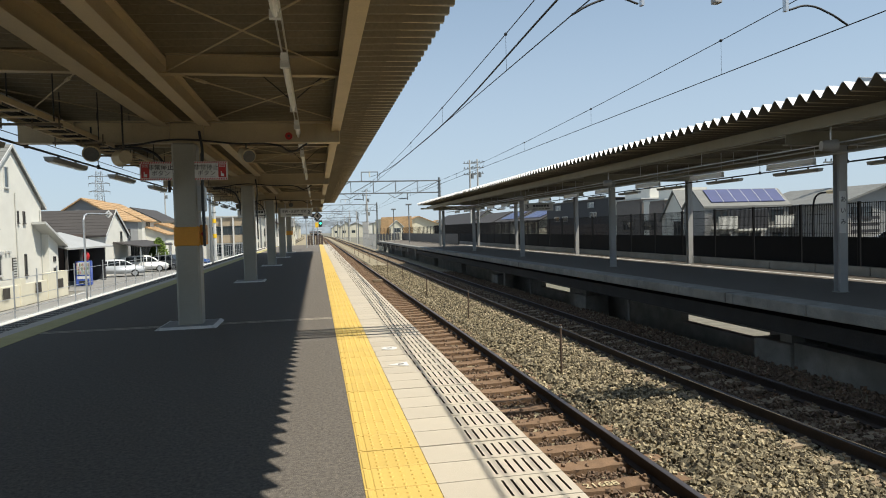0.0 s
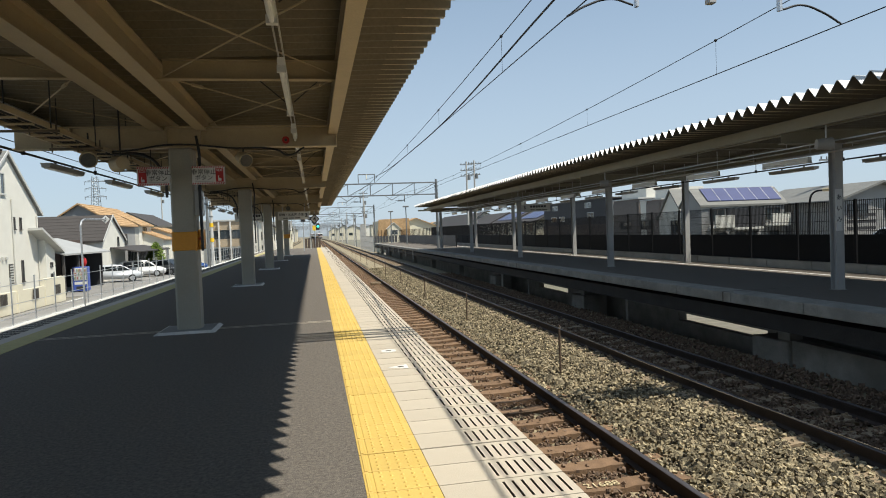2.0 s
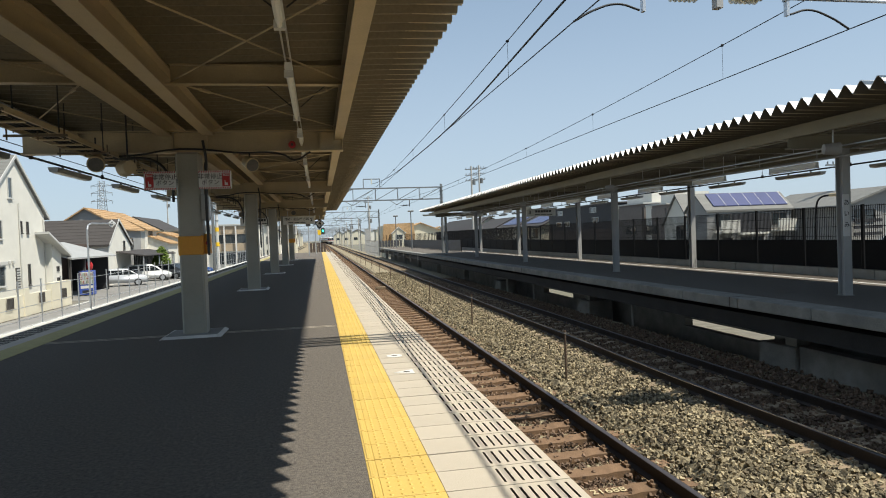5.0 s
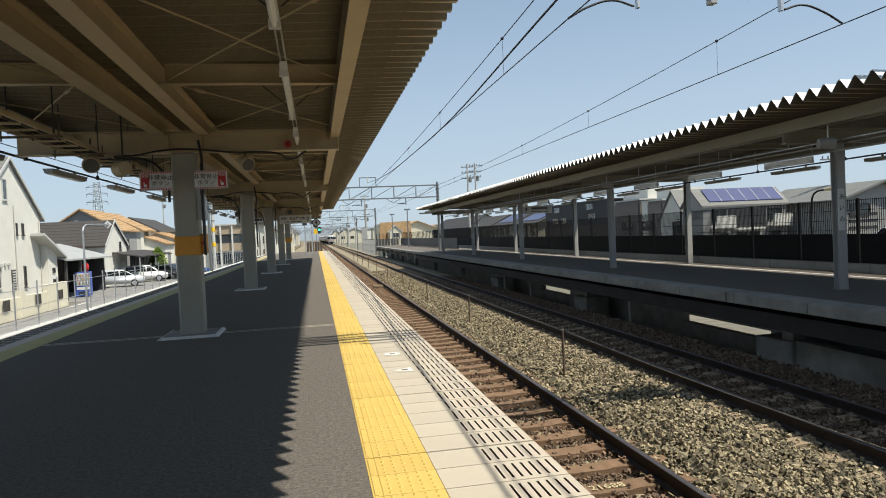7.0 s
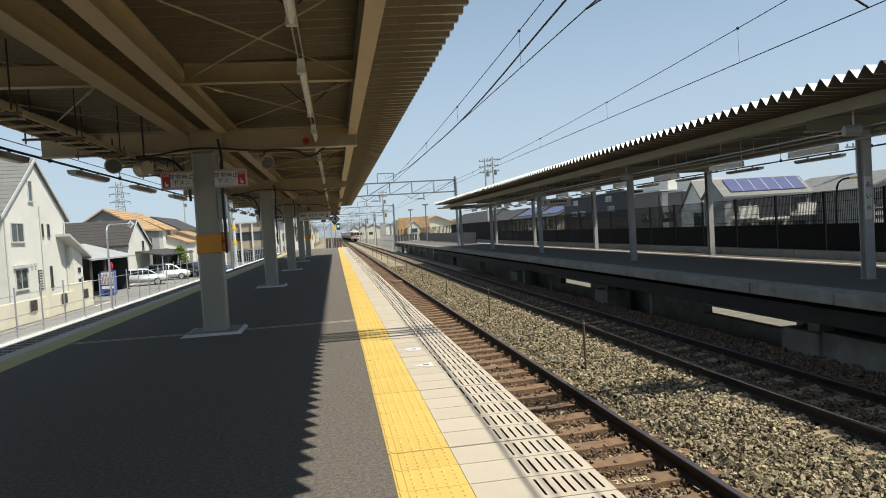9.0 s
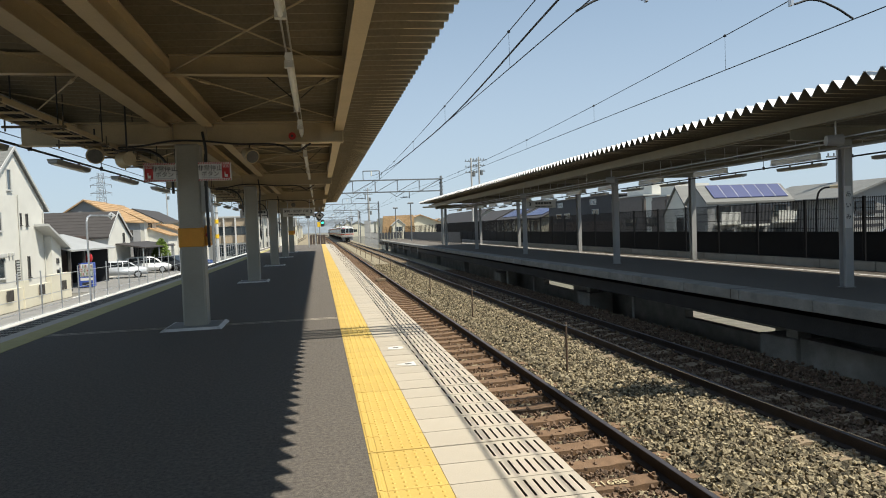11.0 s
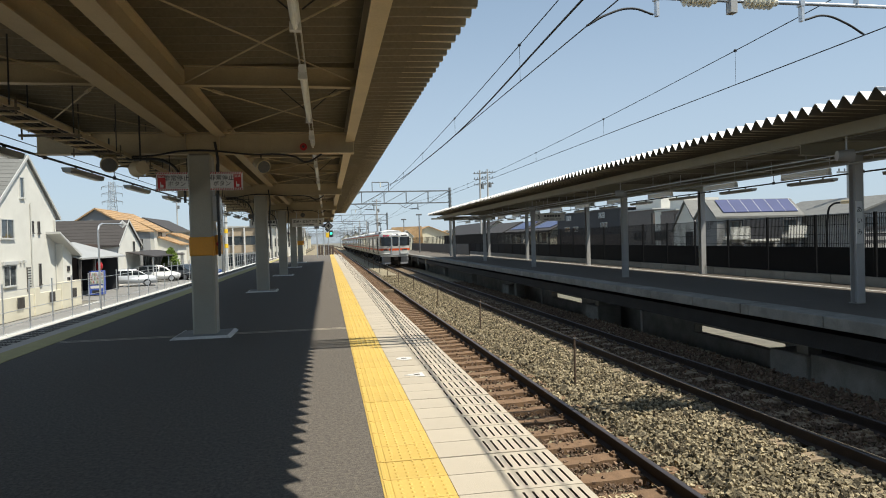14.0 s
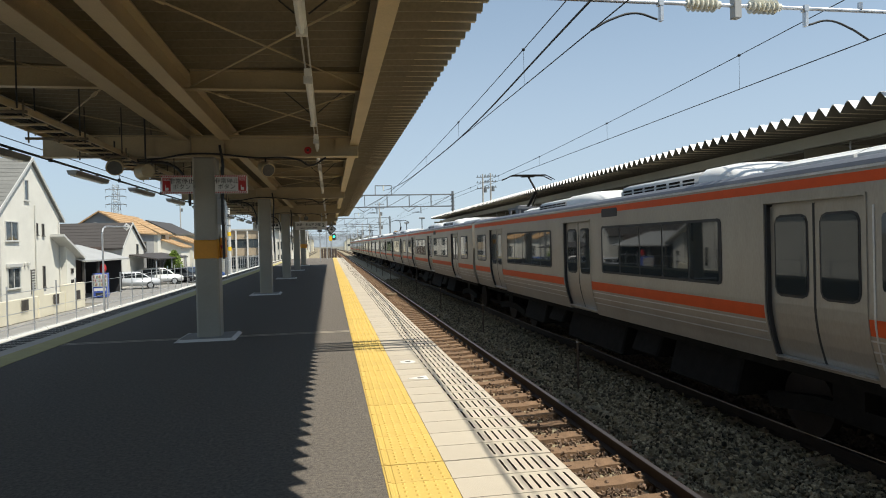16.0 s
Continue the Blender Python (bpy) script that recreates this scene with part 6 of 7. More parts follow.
for k, (x, y0) in enumerate(((9.3, 91), (9.3, 104.5))):
    bm = B()
    top = 2.9 if k else 0.9
    for i in range(26):
        box(bm, 8.0 + i * 0.001, 8.06, y0 + i * 0.5, y0 + i * 0.5 + 0.05, -1.4, top)
    for z in (-0.9, 0.0, 0.85, top - 0.05):
        box(bm, 8.02, 8.05, y0, y0 + 13, z, z + 0.04)
    fobj = part("trackside_mesh_fence", bm, GREY_STEEL)
    tagged(fobj, "galvanised mesh fence beside the far track", "fence", kind="structure")

# trees and hills in the distance
WOOD = mat("distant_wood", (0.0532, 0.0684, 0.0342), 0.9, var=0.35, scale=0.05, fine=0.6, bump=0.4)
HILL = mat("distant_hill", (0.2, 0.23, 0.26), 0.95, var=0.15, scale=0.01, fine=0.08, bump=0.2)
v, f = [], []
rr = random.Random(8)
N = 160
for i in range(N + 1):
    a = math.radians(-62 + 124 * i / N)
    d = 1500
    hgt = 13 + 9 * math.sin(a * 5.1 + 2.0) + 5 * math.sin(a * 17 + 1) + rr.uniform(-1.5, 1.5)
    v += [(d * math.sin(a), d * math.cos(a), -6), (d * 1.02 * math.sin(a), d * 1.02 * math.cos(a), hgt), (d * 1.5 * math.sin(a), d * 1.5 * math.cos(a), -6)]
for i in range(N):
    f += [(3 * i, 3 * i + 3, 3 * i + 4, 3 * i + 1), (3 * i + 1, 3 * i + 4, 3 * i + 5, 3 * i + 2)]
hl = raw("backdrop", v, f, HILL)
tagged(hl, "low hazy blue-grey hills on the horizon", "hills", kind="structure")
n = 5200
r = np.random.default_rng(21)
a = np.radians(r.uniform(-40, 45, n))
d = r.uniform(260, 700, n)
c = np.stack([d * np.sin(a), d * np.cos(a), np.full(n, G)], 1)
keep = np.abs(c[:, 0] - 3.5 - np.array([bend(q) for q in c[:, 1]])) > np.where(c[:, 0] > 0, 70, 16)
c = c[keep]
n = len(c)
c[:, 2] += r.uniform(0.5, 5.5, n)
cor = np.array([[1, 0, 0], [-0.5, 0.87, 0], [-0.5, -0.87, 0], [0, 0, 1], [0, 0, -0.8]], float)
tri = np.array([[0, 1, 3], [1, 2, 3], [2, 0, 3], [1, 0, 4], [2, 1, 4], [0, 2, 4]])
vv = (cor[None] * r.uniform(1.2, 3.6, (n, 1, 1)) * r.uniform(0.6, 1.3, (n, 5, 3)) + c[:, None]).reshape(-1, 3)
wd = raw("distant_wood", vv.tolist(), (tri[None] + 5 * np.arange(n)[:, None, None]).reshape(-1, 3).tolist(), WOOD)
tagged(wd, "distant dark green trees between the houses", "trees", kind="stuff")
for i in range(14):
    y = 104 + 17 * i
    p = thing("line_pole", "slim pale concrete pole beside the line ahead", "pole", pose((9.3 if i % 2 else -7.7) + bend(y), y, G), "line poles")
    bm = B()
    rod(bm, (0, 0, 0), (0, 0, 8.2 + (i % 3) * 0.7), 0.15, 8, 0.1)
    part("pole", bm, MAST, p)
    bm = B()
    box(bm, -0.7, 0.7, -0.05, 0.05, 7.4, 7.5)
    rod(bm, (0.3, 0, 6.2), (0.3, 0, 6.9), 0.18, 8)
    part("cross_arm", bm, MAST_STEEL, p)
r = random.Random(47)
for i in range(30):
    y = 235 + 7 * i
    x = bend(y) + (r.uniform(12, 60) if i % 2 else r.uniform(-62, -16))
    h = thing("far_house", "small distant house with a plain gable roof", "house", group="distant houses")
    gable_y(h, x, x + r.uniform(7, 12), y, y + 9, G, r.uniform(2.4, 4.6), r.uniform(5.0, 7.5), r.choice((WALL_WHITE, WALL_CREAM, WALL_GREY)), r.choice((ROOF_BROWN, ROOF_GREY, ROOF_BROWN)), 0.4)
    window_y(h, y, x + 1.5, x + 3.5, 0.4, 1.8, FRAME_DARK, 1)
r = random.Random(31)
for i in range(26):
    side = 1 if i % 3 else -1
    y = 160 + 9 * i
    x = side * (18 + r.uniform(0, 30)) + (26 if side > 0 else -8)
    h = thing("far_house", "small distant house with a plain gable roof", "house", group="distant houses")
    gable_y(h, x, x + r.uniform(7, 11), y, y + 8, G, r.uniform(2.2, 3.6), r.uniform(4.2, 6.0), r.choice((WALL_WHITE, WALL_CREAM, WALL_GREY)), r.choice((ROOF_BROWN, ROOF_GREY, ROOF_ORANGE)), 0.4)
    window_y(h, y, x + 1.5, x + 3.5, 0.4, 1.8, FRAME_DARK, 1)


# ---- platform edge pieces ----
strip = thing("tactile_strip", "yellow tactile paving strip with dotted tiles and a guide bar", "tactile paving", kind="structure")
dotted, plain_tile = tile_mesh(True), tile_mesh(False)
START = 4.0 - MAJOR * 6
k = 0
y = START
while y < PLAT_END - 0.4:
    piece("tile", dotted if y < 22 else plain_tile, strip, (0.2, y, 0))
    k += 1
    y += 0.3 if k % 5 else 0.312
edge = thing("edge_paving", "pale concrete edge slabs with rows of drainage slots", "paving", kind="structure")
slab = slab_mesh()
k = 0
y = START
while y < PLAT_END - 0.4:
    piece("slab", slab, edge, (0.588, y, 0))
    k += 1
    y += 0.3 if k % 5 else 0.312
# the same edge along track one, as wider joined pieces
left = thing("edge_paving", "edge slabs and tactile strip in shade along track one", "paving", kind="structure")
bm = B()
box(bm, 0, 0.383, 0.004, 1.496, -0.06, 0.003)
tm = mesh_of("tile", bm, WORN_SHADED_TACTILE)
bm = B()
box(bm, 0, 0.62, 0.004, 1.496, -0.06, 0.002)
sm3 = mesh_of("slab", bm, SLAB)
bm = B()
for j in range(5):
    for i in range(6):
        box(bm, 0.05 + i * 0.06, 0.088 + i * 0.06, 0.04 + j * 0.3, 0.25 + j * 0.3, 0.003, 0.006)
sl3 = mesh_of("slots", bm, SLOT)
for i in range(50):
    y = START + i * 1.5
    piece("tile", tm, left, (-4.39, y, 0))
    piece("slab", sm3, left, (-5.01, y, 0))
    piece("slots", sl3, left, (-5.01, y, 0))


# ---- train ----
SPEED, NOSE_END = 29.2, 3.3
CAR, HALF = 19.7, 1.47
SQUAT = 0.95
SHORT = 0.75           # the leading car's saloon sits this much nearer its nose


def nose(t):
    return NOSE_END + SPEED * (16.0 - t)


ALU = mat("stainless_train_side", (0.33, 0.305, 0.262), 0.38, 0.45, var=0.08, scale=1.0, fine=30, bump=0.03, dirt=(0.2, 0.17, 0.13), dirt_amount=0.3, stretch=(1, 1.5, 0.5))
CAB_WHITE = mat("cab_white_paint", (0.432, 0.432, 0.41), 0.35, var=0.03, scale=2, bump=0.02)
CAB_GREY = mat("cab_skirt_grey", (0.13, 0.135, 0.145), 0.5, var=0.08, scale=2, bump=0.03)
TRAIN_ORANGE = mat("train_orange_band", (0.56, 0.075, 0.012), 0.5, var=0.06, spec=0.25, bump=0.0)
TRAIN_ROOF = mat("train_roof_grey", (0.085, 0.09, 0.105), 0.55, var=0.12, scale=1.5, bump=0.05)
AC_WHITE = mat("roof_unit_white", (0.637, 0.637, 0.62), 0.5, var=0.06, scale=2, bump=0.03)
AC_GREY = mat("roof_unit_grey", (0.42, 0.43, 0.44), 0.5, var=0.08, scale=2, bump=0.03)
TRAIN_GLASS = glass("train_glass", (0.022, 0.026, 0.026), 0.03)
TRAIN_GLASS.node_tree.nodes["Principled BSDF"].inputs["Coat Weight"].default_value = 0.15
SCREEN = mat("cab_glass", (0.012, 0.014, 0.015), 0.08, var=0.02, bump=0.0)
UNDER = mat("underfloor_dark", (0.016, 0.014, 0.012), 0.85, var=0.25, bump=0.3, spec=0.1)
CHROME = mat("chrome_tube", (0.7, 0.7, 0.7), 0.2, 0.95, var=0.03, bump=0.0)
DARK_IN = mat("dark_recess", (0.015, 0.015, 0.016), 0.6, var=0.1, bump=0.0)
LED_RED = glow("display_red", (0.6, 0.03, 0.09), 0.4)
HEADLIGHT = glow("headlight_lens", (0.9, 0.87, 0.78), 0.45)
train_cars = []


def ring(bm, y0, y1, z0, z1, x, out, r=0.06):
    """A rounded panel on the side of a car: corners cut by r."""
    pts = [(y0 + r, z0), (y1 - r, z0), (y1 - r * 0.3, z0 + r * 0.3), (y1, z0 + r), (y1, z1 - r), (y1 - r * 0.3, z1 - r * 0.3), (y1 - r, z1), (y0 + r, z1), (y0 + r * 0.3, z1 - r * 0.3), (y0, z1 - r), (y0, z0 + r), (y0 + r * 0.3, z0 + r * 0.3)]
    prism(bm, pts, "x", x, x + out)


DOORS = (3.5, 10.05, 16.6)


def car_side(c, s, first_car):
    x = s * HALF
    o = -SHORT if first_car else 0.0
    doors = [y + o for y in DOORS]
    for y in doors:
        bm = B()
        for y0, y1, z0, z1 in ((y - 0.74, y - 0.715, -0.03, 1.83), (y + 0.715, y + 0.74, -0.03, 1.83), (y - 0.74, y + 0.74, 1.805, 1.83)):
            box(bm, x, x + s * 0.012, y0, y1, z0, z1)
        part("door_surround", bm, ALU, c)
        for d, y0 in ((-1, y - 0.68), (1, y + 0.012)):
            bm = B()
            ring(bm, y0, y0 + 0.668, -0.02, 1.77, x - s * 0.075, s * 0.024, 0.02)
            leaf = part("door", bm, ALU, c)
            bm = B()
            ring(bm, y0 + 0.07, y0 + 0.598, 0.7, 1.66, x - s * 0.051, s * 0.004, 0.1)
            part("window_rubber", bm, BLACK, leaf)
            bm = B()
            ring(bm, y0 + 0.095, y0 + 0.573, 0.725, 1.635, x - s * 0.047, s * 0.004, 0.08)
            part("window", bm, TRAIN_GLASS, leaf)
        bm = B()
        box(bm, x - s * 0.075, x - s * 0.046, y - 0.014, y + 0.014, -0.02, 1.77)
        part("door_seal", bm, BLACK, c)
        bm = B()
        box(bm, x - s * 0.055, x + s * 0.03, y - 0.71, y + 0.71, -0.045, -0.021)
        part("door_sill", bm, GALV, c)
        # black strip standing in for the recess shadow on the far jamb
        bm = B()
        box(bm, x - s * 0.079, x - s * 0.004, y + 0.684, y + 0.714, -0.02, 1.79)
        part("door_jamb", bm, BLACK, c)
    spans = [(5.1, 8.75, 5), (11.6, 15.25, 5), (17.85, 19.0, 2)]
    if not first_car:
        spans.append((1.0, 2.15, 2))
    for y0, y1, n in [(a + o, b + o, k) for a, b, k in spans]:
        bm = B()
        ring(bm, y0 - 0.045, y1 + 0.045, 0.77, 1.67, x, s * 0.006, 0.07)
        w = part("window", bm, BLACK, c)
        k = (y1 - y0) / n
        for i in range(n):
            bm = B()
            ring(bm, y0 + i * k + 0.02, y0 + (i + 1) * k - 0.02, 0.81, 1.63, x + s * 0.006, s * 0.003, 0.03)
            part("pane", bm, TRAIN_GLASS, w)
    edges = [1.35 if first_car else 0.15] + [v for y in doors for v in (y - 0.745, y + 0.745)] + [CAR - 0.3 + o]
    for i in range(0, len(edges), 2):
        bm = B()
        box(bm, x, x + s * 0.004, edges[i], edges[i + 1], 0.41, 0.575)
        part("orange_stripe", bm, TRAIN_ORANGE, c)
        bm = B()
        for z in (0.36, 0.25, 0.14):
            box(bm, x, x + s * 0.009, edges[i], edges[i + 1], z - 0.008, z + 0.008)
        part("side_bead", bm, GALV, c)
    bm = B()
    box(bm, x, x + s * 0.004, 1.35 if first_car else 0.15, CAR - 0.3 + o, 1.93, 2.04)
    part("orange_stripe", bm, TRAIN_ORANGE, c)
    bm = B()
    ring(bm, 8.1 + o, 8.75 + o, 1.84, 2.0, x + s * 0.004, s * 0.006, 0.03)
    part("side_display", bm, DARK_IN, c)
    bm = B()
    box(bm, x, x + s * 0.012, 1.35 if first_car else 0.15, CAR - 0.3 + o, 2.07, 2.095)
    part("rain_gutter", bm, GALV, c)


def pantograph(c, y):
    bm = B()
    for x in (-0.55, 0.55):
        for k in (-0.5, 0.5):
            rod(bm, (x, y + k, 2.2), (x, y + k, 2.5), 0.05, 8)
    box(bm, -0.62, 0.62, y - 0.56, y - 0.48, 2.48, 2.54)
    box(bm, -0.62, 0.62, y + 0.48, y + 0.56, 2.48, 2.54)
    box(bm, -0.62, -0.56, y - 0.5, y + 0.5, 2.48, 2.54)
    box(bm, 0.56, 0.62, y - 0.5, y + 0.5, 2.48, 2.54)
    box(bm, -0.25, 0.25, y + 0.55, y + 0.95, 2.32, 2.66, 0.02)
    p = part("pantograph", bm, CAB_GREY, c, "grey single-arm pantograph raised to the wire")
    bm = B()
    rod(bm, (0, y + 0.45, 2.54), (0, y - 0.55, 3.05), 0.045, 8)
    rod(bm, (0, y - 0.55, 3.05), (0, y + 0.25, 3.62), 0.032, 8)
    rod(bm, (0.12, y + 0.35, 2.54), (0.05, y - 0.5, 2.98), 0.018, 6)
    part("arm", bm, UNDER, p)
    bm = B()
    for k in (0.12, 0.38):
        box(bm, -0.55, 0.55, y + k - 0.025, y + k + 0.025, 3.63, 3.67)
        for s in (-1, 1):
            rod(bm, (s * 0.55, y + k, 3.65), (s * 0.85, y + k, 3.5), 0.016, 6)
    box(bm, -0.2, 0.2, y + 0.1, y + 0.4, 3.6, 3.63)
    part("pan_head", bm, UNDER, p)


def roof_gear(c, with_pan, o):
    for d0, d1, g1 in ((5.35, 6.4, 9.1), (9.7, 11.9, 14.0)):
        w = 0.93
        bm = B()
        prism(bm, [(-w, 2.1), (-w, 2.38), (-w + 0.12, 2.46), (-w + 0.5, 2.5), (w - 0.5, 2.5), (w - 0.12, 2.46), (w, 2.38), (w, 2.1)], "y", d1 + o, g1 + o)
        bmesh.ops.bevel(bm, geom=[e for e in bm.edges], offset=0.035, segments=2, affect="EDGES")
        unit = part("air_conditioner", bm, AC_GREY, c, "pale grey rooftop air conditioner with grilles", True)
        n = 6
        for s in (-1, 1):
            for k in range(n):
                a = d1 + o + 0.15 + k * (g1 - d1 - 0.2) / n
                bm = B()
                for j in range(3):
                    box(bm, s * (w - 0.02), s * (w + 0.008), a, a + (g1 - d1) / n * 0.72, 2.2 + j * 0.06, 2.235 + j * 0.06)
                part("grille", bm, UNDER, unit)
        bm = B()
        rows = []
        for j in range(9):
            f = j / 8
            y = d0 + o + (d1 - d0) * f
            lift = math.sin(math.pi / 2 * min(1.0, 0.12 + f * 1.15))
            rows.append([bm.verts.new((x * (0.8 + 0.2 * lift), y, 2.1 + q * (0.25 + 0.75 * lift))) for x, q in ((-0.95, 0.0), (-0.95, 0.26), (-0.82, 0.38), (-0.45, 0.45), (0.0, 0.47), (0.45, 0.45), (0.82, 0.38), (0.95, 0.26), (0.95, 0.0))])
        for r0, r1 in zip(rows, rows[1:]):
            for i in range(8):
                bm.faces.new((r0[i], r0[i + 1], r1[i + 1], r1[i]))
        for end in (rows[0], rows[-1]):
            bm.faces.new([bm.verts.new(v.co) for v in end])
        bmesh.ops.recalc_face_normals(bm, faces=bm.faces)
        part("roof_cowl", bm, AC_WHITE, c, "white domed rooftop cowl", True)
    for y0 in (2.2 + o, 3.75 + o, 14.6 + o):
        bm = B()
        prism(bm, [(-0.7, 2.15), (-0.7, 2.34), (-0.5, 2.42), (0.5, 2.42), (0.7, 2.34), (0.7, 2.15)], "y", y0, y0 + 1.5)
        part("roof_vent", bm, AC_WHITE, c)
    if with_pan:
        pantograph(c, 17.6 + o)


def under_gear(c, o):
    bm = B()
    box(bm, -1.25, 1.25, 0.9, CAR - 0.6 + o, -0.25, -0.102)
    part("underframe", bm, UNDER, c)
    for y0, y1, z in ((5.2, 6.9, -0.75), (7.3, 8.2, -0.6), (8.6, 11.3, -0.78), (11.7, 12.6, -0.55), (13.0, 14.6, -0.72)):
        bm = B()
        box(bm, -1.22, 1.22, y0 + o, y1 + o, z, -0.252, 0.03)
        part("equipment_box", bm, UNDER, c)
    for y in (3.1 + o * 0.4, 16.7 + o):
        bm = B()
        for s in (-1, 1):
            prism(bm, [(y - 1.35, -0.62), (y - 0.5, -0.5), (y + 0.5, -0.5), (y + 1.35, -0.62), (y + 1.3, -0.8), (y + 0.4, -0.68), (y - 0.4, -0.68), (y - 1.3, -0.8)], "x", s * 0.85, s * 0.98)
            box(bm, s * 0.8, s * 1.0, y - 0.22, y + 0.22, -0.5, -0.2)
        box(bm, -0.8, 0.8, y - 0.3, y + 0.3, -0.7, -0.3)
        bogie = part("bogie", bm, UNDER, c)
        for k in (-1.05, 1.05):
            for s in (-1, 1):
                bm = B()
                rod(bm, (s * 0.5, y + k, RAIL_Z + 0.43), (s * 0.63, y + k, RAIL_Z + 0.43), 0.43, 20)
                part("wheel", bm, RAIL, bogie)


# -- the leading cab, lofted from its plan outline --
PLAN = [(0.0, 0.0), (0.35, 0.0), (0.72, 0.03), (1.04, 0.1), (1.24, 0.21), (1.36, 0.38), (1.43, 0.65), (1.465, 1.0), (1.47, 1.4)]
ARC = [0.0]
for p0, p1 in zip(PLAN, PLAN[1:]):
    ARC.append(ARC[-1] + math.dist(p0, p1))


def mask(a, z, out=0.0):
    """The point of the cab's skin at arc length a from its middle line (signed) and height z."""
    s, q = (1 if a >= 0 else -1), min(abs(a), ARC[-1] - 1e-6)
    i = max(k for k in range(len(ARC) - 1) if ARC[k] <= q)
    f = (q - ARC[i]) / (ARC[i + 1] - ARC[i])
    x = PLAN[i][0] + f * (PLAN[i + 1][0] - PLAN[i][0])
    y = PLAN[i][1] + f * (PLAN[i + 1][1] - PLAN[i][1])
    tx, ty = PLAN[i + 1][0] - PLAN[i][0], PLAN[i + 1][1] - PLAN[i][1]
    ln = math.hypot(tx, ty)
    x, y = x + ty / ln * out, y - tx / ln * out
    fade = max(0.0, 1 - y / 1.4)
    lean = 0.0 if z < 0.9 else ((z - 0.9) * 0.1 if z < 1.9 else 0.1 + (z - 1.9) * 0.5 + max(0, z - 2.1) * 2.2)
    narrow = 1 - max(0.0, z - 1.8) * 0.28 - max(0.0, z - 2.1) * 1.0
    tuck = 0.10 * max(0.0, 0.2 - z) * fade
    return Vector((s * x * narrow, y + lean * fade + tuck + max(0, z - 2.1) * 1.2, z))


def skin(name, a0, a1, z0, z1, material, parent, out=0.006, na=10, nz=6, label="", r=0.0, smooth=True):
    """A patch that lies on the cab's skin, its corners rounded by r."""
    bm = B()
    g = []
    for j in range(nz + 1):
        z = z0 + (z1 - z0) * j / nz
        cut = 0.0
        if r:
            e = min(z - z0, z1 - z)
            if e < r:
                cut = r - math.sqrt(max(0.0, r * r - (r - e) ** 2))
        g.append([bm.verts.new(mask((a0 + cut) + (a1 - a0 - 2 * cut) * i / na, z, out)) for i in range(na + 1)])
    for j in range(nz):
        for i in range(na):
            bm.faces.new((g[j][i], g[j][i + 1], g[j + 1][i + 1], g[j + 1][i]))
    return part(name, bm, material, parent, label, smooth)


